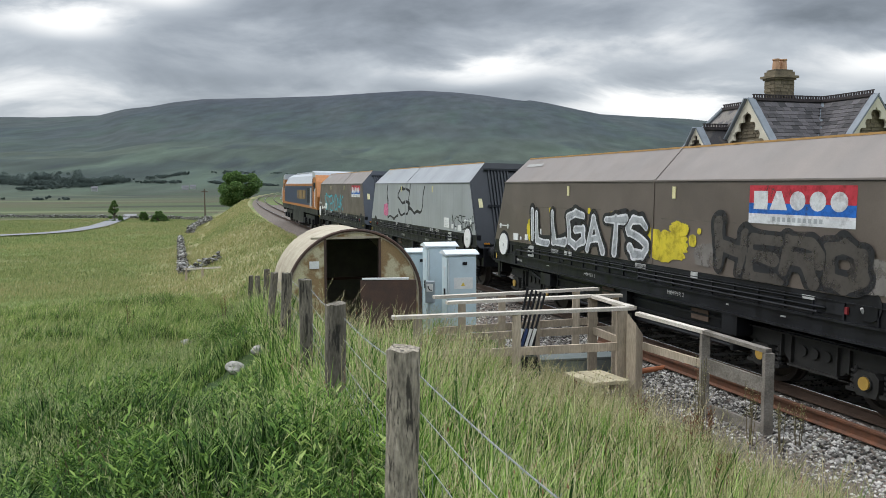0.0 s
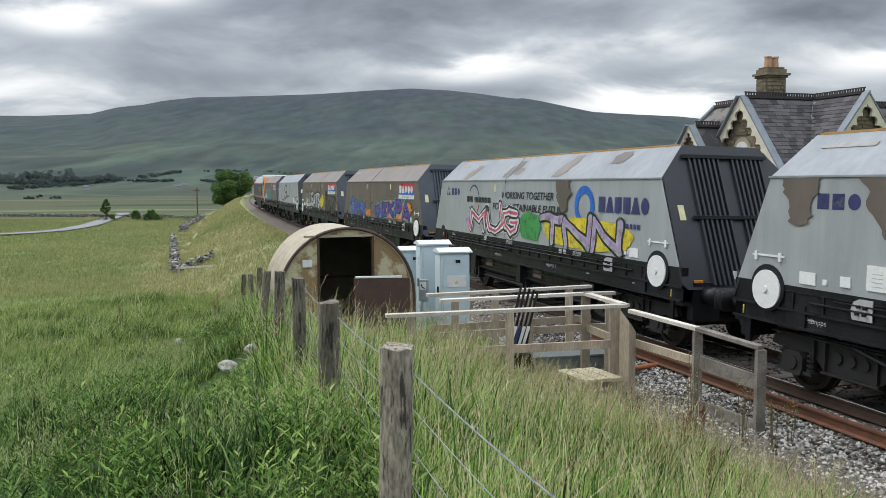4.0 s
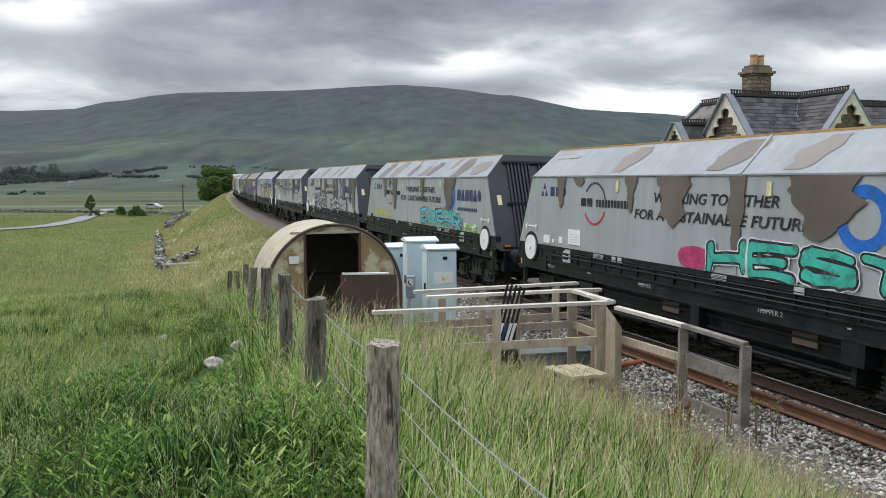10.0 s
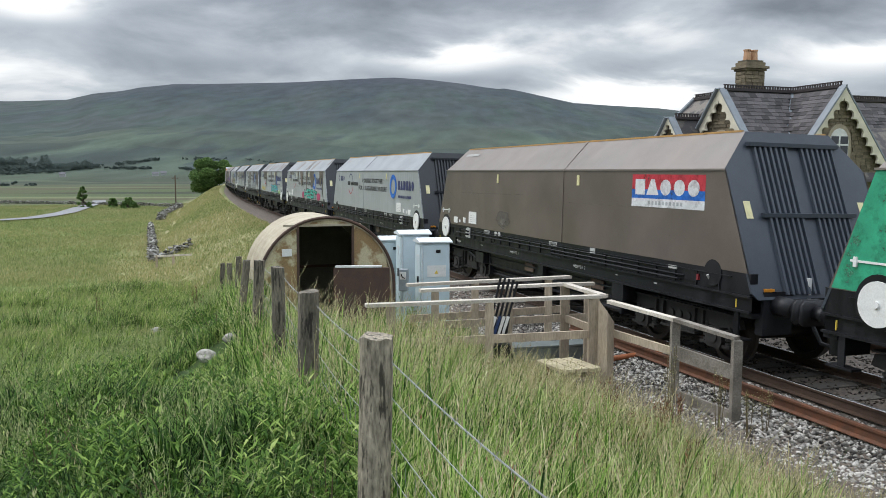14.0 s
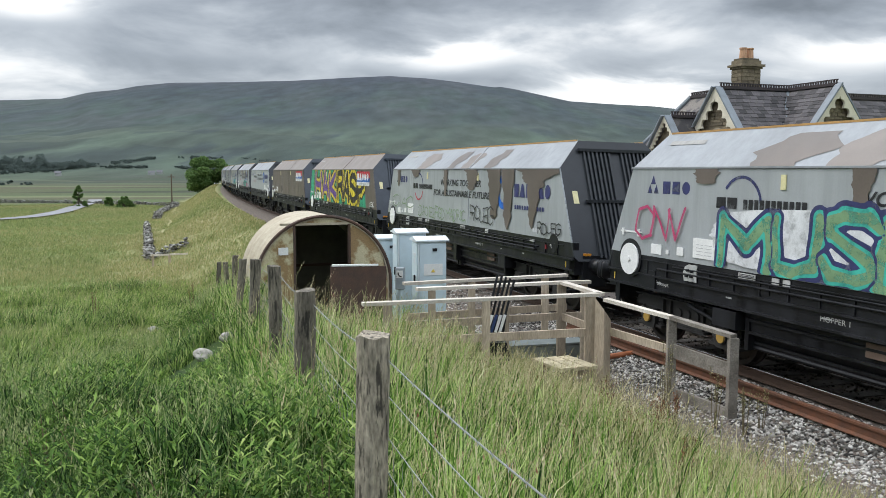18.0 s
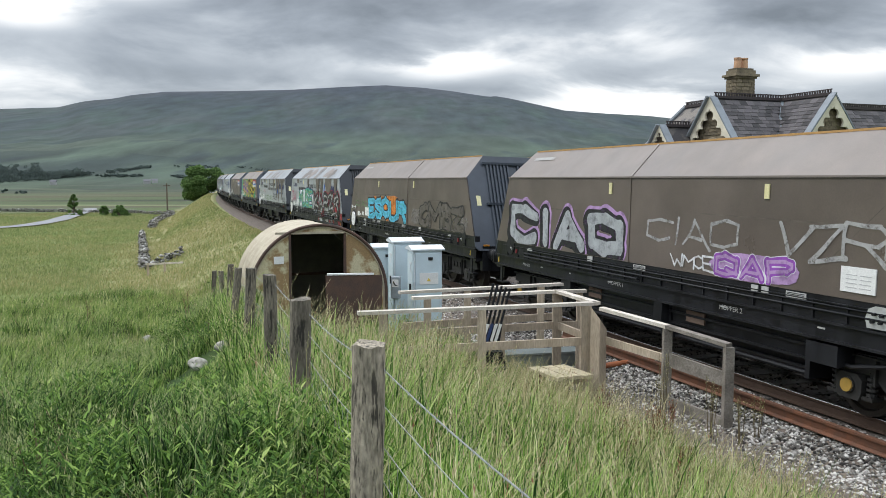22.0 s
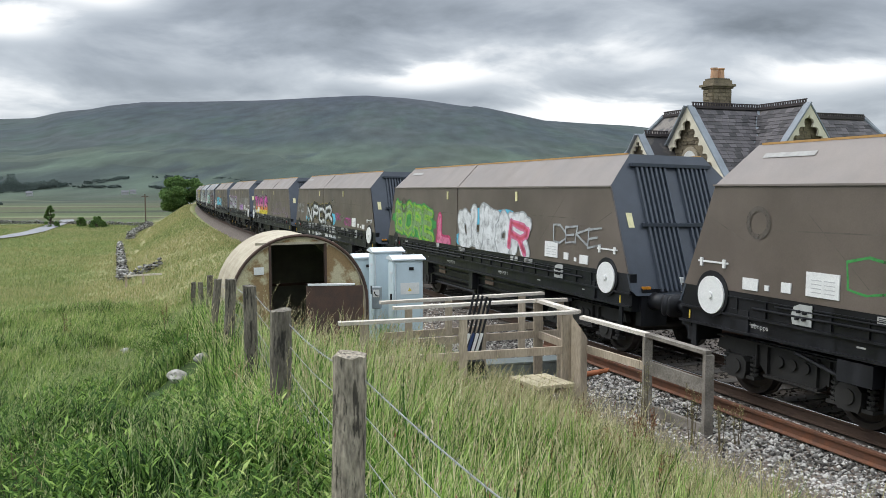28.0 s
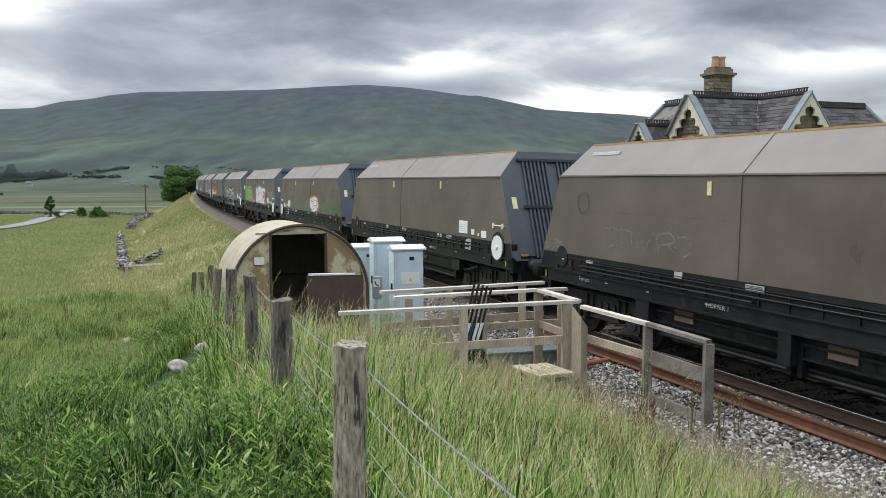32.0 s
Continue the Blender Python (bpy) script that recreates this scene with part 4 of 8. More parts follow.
def make_loco():
    w = empty("diesel_locomotive", Matrix(), "blue and orange diesel locomotive hauling the wagons", "locomotive")
    part("frame", Geo().box(-10.4, 10.4, -1.25, 1.25, 1.05, 1.4), BLACK, w)
    body = Geo().prism([(-1.3, 1.4), (1.3, 1.4), (1.3, 2.9), (1.0, 3.5), (0.5, 3.75), (-0.5, 3.75), (-1.0, 3.5), (-1.3, 2.9)], 16.6, 0, -8.3)
    part("body", body, LOCO_BLUE, w)
    part("roof", Geo().prism([(-1.31, 2.9), (-1.0, 3.52), (-0.5, 3.77), (0.5, 3.77), (1.0, 3.52), (1.31, 2.9), (0.98, 3.45), (0.5, 3.7), (-0.5, 3.7), (-0.98, 3.45)], 16.4, 0, -8.2), GREY_ROOF, w)
    for s in (1, -1):
        o = [(8.3 * s, 1.4), (10.3 * s, 1.4), (10.45 * s, 2.2), (9.9 * s, 3.1), (9.3 * s, 3.65), (8.3 * s, 3.75)]
        cab = part("cab", Geo().prism(o, 2.56, 1, -1.28), LOCO_ORANGE, w, "orange driving cab")
        part("cab_panel", Geo().box(min(8.32 * s, 8.66 * s), max(8.32 * s, 8.66 * s), -1.295, 1.295, 1.42, 3.3), LOCO_ORANGE, cab, "orange cab end panel")
        part("nose_panel", Geo().add([(s * 10.32, -1.2, 1.42), (s * 10.32, 1.2, 1.42), (s * 10.47, 1.2, 2.2), (s * 10.47, -1.2, 2.2)], [(0, 1, 2, 3)]), LOCO_ORANGE, cab, "orange nose panel")
        part("cab_side", Geo().box(min(8.75 * s, 9.75 * s), max(8.75 * s, 9.75 * s), 1.281, 1.289, 1.5, 2.35), LOCO_ORANGE, cab, "orange cab side")
        part("side_window", Geo().box(min(8.7 * s, 9.5 * s), max(8.7 * s, 9.5 * s), 1.275, 1.295, 2.5, 3.05), GLASS, cab)
        part("windscreen", Geo().add([(s * 10.47, -1.0, 2.25), (s * 10.47, 1.0, 2.25), (s * 9.95, 0.9, 3.1), (s * 9.95, -0.9, 3.1)], [(0, 1, 2, 3)]), GLASS, cab)
        bog = part("bogie", Geo().box(s * 6.2 - 2.1, s * 6.2 + 2.1, -1.15, 1.15, 0.45, 0.95), BLACK, w)
        for x in (-1.8, 0, 1.8):
            for y in (-1, 1):
                part("wheel", Geo().cyl((0, y * 0.7, 0), (0, y * 0.85, 0), 0.53, n=24), STEEL, bog, m=Matrix.Translation((s * 6.2 + x, 0, 0.53)))
                part("axlebox", Geo().box(s * 6.2 + x - 0.2, s * 6.2 + x + 0.2, min(y, y * 1.28), max(y, y * 1.28), 0.35, 0.72), BLACK, bog)
    for z, hh in ((1.42, 0.16), (2.84, 0.08)):
        for y in (-1.308, 1.3):
            part("stripe", Geo().box(-8.25, 8.25, y, y + 0.008, z, z + hh), LOCO_ORANGE, w, "orange band along the body")
    for i in range(6):
        part("name_mark", Geo().box(-5.0 + i * 0.8, -4.45 + i * 0.8, 1.309, 1.314, 1.95, 2.55), LOCO_GOLD, w)
    for x in (-7.2, -6.4):
        part("grille", Geo().box(x, x + 0.6, 1.309, 1.316, 1.75, 2.7), BLACK, w)
    for s in (1, -1):
        part("cab_roof", Geo().prism([(8.28 * s, 3.36), (9.55 * s, 3.40), (9.30 * s, 3.68), (8.28 * s, 3.79)], 2.6, 1, -1.3), GREY_ROOF, w, "grey cab roof")
        part("cab_pillar", Geo().box(min(8.2 * s, 8.34 * s), max(8.2 * s, 8.34 * s), 1.29, 1.30, 1.45, 3.3), BLACK, w)
        part("handrail", Geo().tube([(s * 9.9, 1.33, 1.5), (s * 9.9, 1.36, 1.6), (s * 9.9, 1.36, 2.6), (s * 9.9, 1.33, 2.7)], 0.03, 6), WHITE, w)
    for y in (-1, 1):
        part("roof_edge", Geo().box(-8.2, 8.2, min(y * 1.0, y * 1.32), max(y * 1.0, y * 1.32), 2.93, 2.99), LOCO_ORANGE, w)
    part("door", Geo().box(-7.9, -7.1, 1.3, 1.31, 1.5, 2.7), GREY_ROOF, w)
    part("fuel_tank", Geo().box(-3.2, 3.2, -1.2, 1.2, 0.3, 1.05), BLACK, w)
    for x in (-5, -2.5, 0, 2.5, 5):
        part("roof_hatch", Geo().box(x - 0.9, x + 0.9, -0.6, 0.6, 3.75, 3.84), GREY_ROOF, w)
    for s in (1, -1):
        for y in (-0.88, 0.88):
            part("buffer", shared("buffer1", lambda: buffer_geo(1), True), BLACK, w, m=Matrix.Translation((3.85, y, 1.05)) if s > 0 else pose(-3.85, y, 1.05, 0, 0, 180))
    return w


LOCO = make_loco()

# ---- lineside hut ----
CREAM = mat("weathered_cream_paint", (0.50, 0.45, 0.29), 0.8, scale=2.6, bump=0.3, col2=(0.27, 0.18, 0.085), fine=0.2, sharp=True)
CREAM_ROOF = mat("weathered_cream_roof", (0.44, 0.39, 0.29), 0.8, scale=3, bump=0.3, col2=(0.30, 0.25, 0.18), fine=0.15)
RUSTY = mat("rusty_sheet", (0.095, 0.052, 0.036), 0.85, scale=5, bump=0.3, col2=(0.06, 0.04, 0.033), fine=0.2)
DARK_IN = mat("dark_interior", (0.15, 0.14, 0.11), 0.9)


def bent(name, label, category, x, y, z, rz):
    return empty(name, pose(x, y, z, 0, 0, rz), label, category)


def make_hut():
    # local: y runs back into the hut, x to its right
    h = bent("lineside_hut", "rounded corrugated iron hut with weathered cream paint", "hut", -2.21, 14.33, -0.4, 20.5)
    R, zc, back = 1.215, 1.31, 2.0
    ang = [math.pi * i / 28 for i in range(29)]
    outer = [(R, 0.0)] + [(R * math.cos(a), zc + R * math.sin(a)) for a in ang] + [(-R, 0.0)]
    r2 = R - 0.05
    inner = [(r2, 0.0)] + [(r2 * math.cos(a), zc + r2 * math.sin(a)) for a in ang] + [(-r2, 0.0)]
    n = len(outer)
    g = Geo()
    vs = [(x, y, z) for y in (-0.06, back) for x, z in outer] + [(x, y, z) for y in (-0.06, back) for x, z in inner]
    fs = []
    for i in range(n - 1):
        fs += [(i, i + 1, n + i + 1, n + i), (2 * n + i, 3 * n + i, 3 * n + i + 1, 2 * n + i + 1), (i, 2 * n + i, 2 * n + i + 1, i + 1), (n + i, n + i + 1, 3 * n + i + 1, 3 * n + i)]
    part("roof", g.add(vs, fs), CREAM_ROOF, h, "curved sheet roof with a rusty rim")
    # front wall with the doorway
    dx0, dx1, dz = -0.52, 0.46, 2.38
    def arch_pts(x0, x1):
        return [(x0 + (x1 - x0) * i / 8, zc + math.sqrt(max(r2 ** 2 - (x0 + (x1 - x0) * i / 8) ** 2, 0))) for i in range(9)]
    part("front_wall", Geo().prism([(-r2, 0.0), (dx0, 0.0)] + arch_pts(dx0, -r2), 0.05, 1, -0.045), CREAM, h)
    part("front_wall", Geo().prism([(dx1, 0.0), (r2, 0.0)] + arch_pts(r2, dx1), 0.05, 1, -0.045), CREAM, h)
    part("lintel", Geo().prism([(dx0, dz), (dx1, dz)] + arch_pts(dx1, dx0), 0.05, 1, -0.045), CREAM, h)
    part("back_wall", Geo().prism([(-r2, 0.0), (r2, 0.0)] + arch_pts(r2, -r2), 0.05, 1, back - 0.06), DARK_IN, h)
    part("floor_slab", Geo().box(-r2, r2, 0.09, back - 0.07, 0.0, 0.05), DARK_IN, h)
    part("lintel_strip", Geo().box(dx0 - 0.25, dx1 + 0.15, -0.062, -0.047, dz - 0.01, dz + 0.03), CREAM_ROOF, h, "pale strip over the doorway")
    for x in (dx0 - 0.02, dx1 - 0.02):
        part("door_post", Geo().box(x, x + 0.04, -0.065, 0.02, 0.0, dz), RUSTY, h)
    part("inner_rail", Geo().box(-r2 + 0.1, r2 - 0.1, back - 0.12, back - 0.07, 1.42, 1.47), RUSTY, h)
    part("rim", Geo().tube([(x, -0.065, z) for x, z in outer], 0.028, 6), RUSTY, h, "rusty rim of the roof sheet")
    part("notice", Geo().box(-0.80, -0.63, -0.062, -0.047, 1.86, 1.99), WHITE, h, "faded white notice plate")
    return h


make_hut()
board = bent("rusty_sheet", "dark rusty metal sheet leaning before the hut", "metal sheet", -1.43, 13.42, 0.0, 6)
part("sheet", Geo().box(-0.53, 0.40, -0.02, 0.02, -0.2, 1.34), RUSTY, board)
part("top_strip", Geo().box(-0.50, 0.27, -0.03, 0.03, 1.345, 1.375), WHITE, board, "pale top edge")

# ---- relay cabinets ----
CAB = mat("pale_blue_grey_enamel", (0.56, 0.67, 0.72), 0.45, var=0.14, scale=3, fine=0.05)
CAB_TOP = mat("white_cabinet_roof", (0.60, 0.65, 0.68), 0.5, var=0.1)


GREY_BASE = mat("concrete_plinth", (0.30, 0.29, 0.27), 0.9, scale=6)


def cabinet(x, y, z0, z1, w, d, rz, signs):
    c = bent("relay_cabinet", "pale blue-grey steel relay cabinet with a pitched top", "cabinet", x, y, z0, rz)
    H = z1 - z0
    part("body", Geo().box(-w / 2, w / 2, -d / 2, d / 2, 0, H - 0.09), CAB, c, bevel=0.012)
    lid = [(-d / 2 - 0.04, H - 0.09), (d / 2 + 0.04, H - 0.09), (d / 2 + 0.04, H - 0.065), (0.0, H), (-d / 2 - 0.04, H - 0.065)]
    part("lid", Geo().prism(lid, w + 0.1, 0, -w / 2 - 0.05), CAB_TOP, c, "white pitched lid")
    part("door", Geo().box(-w / 2 + 0.03, w / 2 - 0.03, -d / 2 - 0.018, -d / 2 - 0.002, 0.08, H - 0.14), CAB, c, bevel=0.006)
    part("door", Geo().box(-w / 2 - 0.018, -w / 2 - 0.002, -d / 2 + 0.03, d / 2 - 0.03, 0.08, H - 0.14), CAB, c, bevel=0.006)
    part("handle", Geo().box(-w / 2 - 0.05, -w / 2 - 0.019, -0.1, -0.07, H * 0.55, H * 0.55 + 0.16), BLACK, c)
    part("lock_plate", Geo().box(0.0, 0.09, -d / 2 - 0.03, -d / 2 - 0.019, H - 0.28, H - 0.22), BLACK, c)
    part("hinge_strip", Geo().box(-w / 2 + 0.005, -w / 2 + 0.022, -d / 2 - 0.022, -d / 2 - 0.003, 0.1, H - 0.16), CAB_TOP, c)
    part("side_mark", Geo().box(-w / 2 - 0.026, -w / 2 - 0.019, -0.16, 0.06, H - 0.36, H - 0.32).box(-w / 2 - 0.026, -w / 2 - 0.019, -0.07, -0.03, H - 0.52, H - 0.36), CAB_TOP, c, "white mark on the cabinet side")
    part("base_stain", Geo().box(-w / 2 - 0.02, w / 2 + 0.02, -d / 2 - 0.02, d / 2 + 0.02, -0.02, 0.05), GREY_BASE, c, "grey concrete plinth")
    for x0, x1, za, zb in signs:
        part("warning_triangle", Geo().prism([(x0 + 0.14, za + 0.06), (x0 + 0.22, za + 0.06), (x0 + 0.18, za + 0.13)], 0.003, 1, -d / 2 - 0.0295), YELLOW, c, "yellow warning triangle")
        part("sign_plate", Geo().box(x0, x1, -d / 2 - 0.026, -d / 2 - 0.019, za, zb), WHITE, c, "white warning label")
    return c


cabinet(-0.37, 15.75, -0.35, 1.66, 0.56, 0.50, 15, [(-0.17, 0.2, 1.27, 1.49)])
cabinet(-0.80, 16.7, -0.35, 1.74, 0.58, 0.52, 15, [])
cabinet(-1.30, 17.3, -0.35, 1.57, 0.45, 0.5, 15, [])
ph = bent("lineside_telephone", "grey lineside telephone box on a post", "telephone", -0.89, 15.0, -0.3, -8)
part("box", Geo().box(-0.085, 0.085, -0.06, 0.06, 1.02, 1.43), mat("grey_box", (0.30, 0.34, 0.36), 0.6), ph, bevel=0.012)
part("plate", Geo().box(-0.06, 0.06, -0.068, -0.062, 1.24, 1.38), WHITE, ph)
part("handset_sign", Geo().prism([(-0.04, 1.34), (-0.02, 1.35), (-0.01, 1.30), (0.03, 1.27), (0.045, 1.28), (0.04, 1.255), (-0.01, 1.27), (-0.035, 1.31)], 0.004, 1, -0.073), BLACK, ph)
part("post", Geo().cyl((0, 0, 0), (0, 0, 1.02), 0.035), CAB, ph)

# ---- timber walkway frame ----
TIMBER = mat("weathered_timber", (0.44, 0.36, 0.27), 0.9, scale=3, bump=0.5, bscale=50, col2=(0.28, 0.225, 0.165), fine=0.25, stretch=(1, 1, 0.2), randobj=0.15)
TIMBER_TOP = mat("grey_timber", (0.60, 0.55, 0.48), 0.9, scale=3, bump=0.5, bscale=50, col2=(0.40, 0.355, 0.295), fine=0.25, randobj=0.15)


PLANK = mat("pale_new_plank", (0.50, 0.43, 0.29), 0.9, scale=5, bump=0.4, bscale=14, col2=(0.36, 0.31, 0.20), fine=0.25, randobj=0.1)
GREYED = mat("silvered_timber", (0.24, 0.215, 0.185), 0.9, scale=5, bump=0.6, bscale=45, col2=(0.115, 0.10, 0.082), fine=0.35, randobj=0.15)


def beam(name, a, b, w, h, material, parent, up=(0, 0, 1)):
    a, b = Vector(a), Vector(b)
    d = (b - a).normalized()
    s = d.cross(Vector(up)).normalized() if abs(d.z) < 0.95 else Vector((1, 0, 0)) - d * d.x
    s.normalize()
    t = s.cross(d)
    vs = [p + s * (i * w / 2) + t * (j * h / 2) for p in (a, b) for i, j in ((-1, -1), (1, -1), (1, 1), (-1, 1))]
    return part(name, Geo().add(vs, [(3, 2, 1, 0), (4, 5, 6, 7), (0, 1, 5, 4), (1, 2, 6, 5), (2, 3, 7, 6), (3, 0, 4, 7)]), material, parent)


def make_walkway():
    f = empty("timber_railing", Matrix(), "weathered timber handrails round a lineside walkway", "railing")
    zt = 1.06
    n0, n1 = Vector((-1.21, 11.28, zt)), Vector((2.32, 12.21, zt))
    s0, s1 = Vector((-0.5, 12.72, zt)), Vector((1.90, 13.51, zt))
    s2 = Vector((2.39, 13.59, zt))
    b0, b1 = Vector((-0.74, 13.35, zt)), Vector((2.12, 14.46, zt))
    for a, b in ((n0, n1), (s0, s1), (s1, s2), (b0, b1), (s1, n1)):
        beam("top_rail", a, b, 0.125, 0.048, TIMBER_TOP, f)
        beam("middle_rail", a - Vector((0, 0, 0.57)), b - Vector((0, 0, 0.57)), 0.045, 0.12, TIMBER, f)
    for p, w in ((n1 + Vector((-0.17, -0.03, 0)), 0.15), (n0.lerp(n1, 0.50), 0.12), (n0.lerp(n1, 0.1), 0.12), (s1, 0.14), (s0.lerp(s1, 0.60), 0.12), (s0.lerp(s1, 0.1), 0.12), (b1 + Vector((-0.4, -0.15, 0)), 0.12), (b0.lerp(b1, 0.4), 0.12), (s2 + Vector((-0.1, 0, 0)), 0.10)):
        beam("post", (p.x, p.y, -0.8), (p.x, p.y, p.z - 0.025), w, w, TIMBER, f)
    # stout corner post with a slanting head
    x, y = 2.31, 12.0
    post = Geo()
    c, q = math.cos(0.75), math.sin(0.75)
    foot = [(x + c * i * 0.085 - q * j * 0.085, y + q * i * 0.085 + c * j * 0.085) for i, j in ((-1, -1), (1, -1), (1, 1), (-1, 1))]
    head = [zt - 0.02 - max(0.0, (u - foot[3][0]) / 0.24) * 0.34 for u, _ in foot]
    post.add([(u, v, -0.9) for u, v in foot] + [(u, v, h) for (u, v), h in zip(foot, head)], [(3, 2, 1, 0), (4, 5, 6, 7), (0, 1, 5, 4), (1, 2, 6, 5), (2, 3, 7, 6), (3, 0, 4, 7)])
    part("corner_post", post, TIMBER, f)
    for i in range(3):
        a = Vector((1.78 - i * 0.205, 12.36 - i * 0.06, 0.05))
        beam("plank", a, a + Vector((0.34, -0.66, 0.0)), 0.19, 0.05, PLANK, f)
    for y0 in (0.12, 0.85):
        a = Vector((1.82, 12.36, -0.02)) + Vector((0.34, -0.66, 0)) * y0
        beam("bearer", a, a + Vector((-0.5, -0.14, 0)), 0.06, 0.09, TIMBER, f)
        for k in (0.1, 0.9):
            p = a + Vector((-0.5, -0.14, 0)) * k
            beam("stub_post", (p.x, p.y, -0.6), (p.x, p.y, -0.07), 0.07, 0.07, TIMBER, f)
    return f


make_walkway()


def make_handrail():
    f = empty("timber_handrail", Matrix(), "grey timber handrail on posts along the cess path", "railing")
    a, b, c = Vector((2.36, 12.08, 1.0)), Vector((3.13, 11.25, 0.88)), Vector((3.68, 10.35, 0.80))
    for p, q, m in ((a, b, TIMBER), (b, c, GREYED)):
        beam("top_rail", p, q, 0.115, 0.05, TIMBER_TOP if m is TIMBER else GREYED, f)
        beam("lower_rail", p - Vector((0, 0, 0.46)), q - Vector((0, 0, 0.46)), 0.045, 0.11 if m is TIMBER else 0.19, m, f)
    beam("kick_board", b - Vector((0, 0, 1.06)), c - Vector((0, 0, 1.04)), 0.045, 0.15, GREYED, f)
    for p in (b, c):
        beam("post", (p.x, p.y, -0.55), (p.x, p.y, p.z - 0.025), 0.115, 0.115, GREYED, f)
    return f


make_handrail()

# ---- wire fence ----
POST = cracks(mat("weathered_post_wood", (0.34, 0.295, 0.225), 0.95, scale=9, bump=1.0, bscale=60, col2=(0.165, 0.142, 0.108), fine=0.6, stretch=(1, 1, 0.3), ), 34, (1, 1, 0.14), 0.56, 0.60, 0.25)
# darker copy of the post wood, for every post after the nearest
POST_DARK = cracks(mat("dark_post_wood", (0.20, 0.175, 0.135), 0.95, scale=7, bump=1.0, bscale=60, col2=(0.072, 0.062, 0.049), fine=0.55, stretch=(1, 1, 0.25)), 26, (1, 1, 0.13), 0.55, 0.60, 0.3)
WIRE = mat("galvanised_wire", (0.35, 0.36, 0.36), 0.5, 0.6)
FENCE = [(-0.325, 3.49, 2.22, 0.076), (-1.05, 5.9, 2.06, 0.078), (-1.80, 8.35, 1.95, 0.068), (-2.50, 10.5, 1.78, 0.07), (-3.2, 12.6, 1.55, 0.06), (-3.95, 15.0, 1.35, 0.055), (-4.8, 17.4, 0.95, 0.055), (-5.45, 19.2, 0.75, 0.055)]


LEAN = [0.02, 0.02, 0.0, 0.05, 0.11, 0.06, -0.02, 0.05]


def fence_post(x, y, z, r, i):
    rnd = random.Random(i)
    g = gz(x, y) - 0.3
    n, rows = 14, 9
    vs = []
    for k in range(rows):
        zz = g + (z - g) * k / (rows - 1)
        for j in range(n):
            a = 2 * math.pi * j / n
            q = r * (1 + 0.10 * noise.noise(Vector((math.cos(a) * 2.2, math.sin(a) * 2.2, zz * 0.8 + i * 7))) + 0.05 * rnd.uniform(-1, 1))
            vs.append((x + q * math.cos(a) + LEAN[i] * (zz - z), y + q * math.sin(a), zz + (rnd.uniform(-0.012, 0.012) if k == rows - 1 else 0)))
    fs = [(k * n + j, k * n + (j + 1) % n, (k + 1) * n + (j + 1) % n, (k + 1) * n + j) for k in range(rows - 1) for j in range(n)] + [tuple(range((rows - 1) * n, rows * n))]
    return Geo().add(vs, fs)


def make_fence():
    for i, (x, y, z, r) in enumerate(FENCE):
        tagged(part("fence_post", fence_post(x, y, z, r, i), POST_DARK if i else POST), "dark split timber fence post" if i else "weathered round timber fence post", "fence post", "posts of the wire fence")
    pts = [(0.46, 1.0, 2.32)] + [(x, y, z) for x, y, z, _ in FENCE]
    w = empty("wire_fence", Matrix(), "galvanised barbed and plain fence wires", "fence wire")
    for k, d in enumerate((0.11, 0.27, 0.46, 0.62, 0.8)):
        for a, b in zip(pts, pts[1:]):
            line = []
            for i in range(9):
                f = i / 8
                line.append((a[0] + (b[0] - a[0]) * f + 0.06, a[1] + (b[1] - a[1]) * f, a[2] + (b[2] - a[2]) * f - d - 0.03 * math.sin(math.pi * f)))
            wire = part("wire", Geo().tube(line, 0.0022 if k else 0.003, 5), WIRE, w)
        if k == 2:
            # upright wires of the stock netting
            for a, b in zip(pts[:5], pts[1:6]):
                n = int(math.hypot(b[0] - a[0], b[1] - a[1]) / 0.16)
                for i in range(n):
                    f = (i + 0.5) / n
                    p = Vector((a[0] + (b[0] - a[0]) * f + 0.06, a[1] + (b[1] - a[1]) * f, a[2] + (b[2] - a[2]) * f - d - 0.03 * math.sin(math.pi * f)))
                    part("stay_wire", Geo().tube([p, p + Vector((0.012, 0, -0.3)), p + Vector((0, 0, -0.62))], 0.0014, 4), WIRE, wire)
        if k == 0:
            barb = Geo().tube([(-0.008, 0, 0.014), (0, 0, 0), (0.008, 0.004, 0.014)], 0.0016, 4).tube([(-0.004, -0.012, -0.006), (0, 0, 0), (0.003, 0.012, -0.006)], 0.0016, 4).mesh("barb")
            for a, b in zip(pts[:3], pts[1:4]):
                n = int(math.hypot(b[0] - a[0], b[1] - a[1]) / 0.12)
                for i in range(n):
                    f = (i + 0.5) / n
                    part("barb", barb, WIRE, wire, m=Matrix.Translation((a[0] + (b[0] - a[0]) * f + 0.06, a[1] + (b[1] - a[1]) * f, a[2] + (b[2] - a[2]) * f - d - 0.03 * math.sin(math.pi * f))))


make_fence()

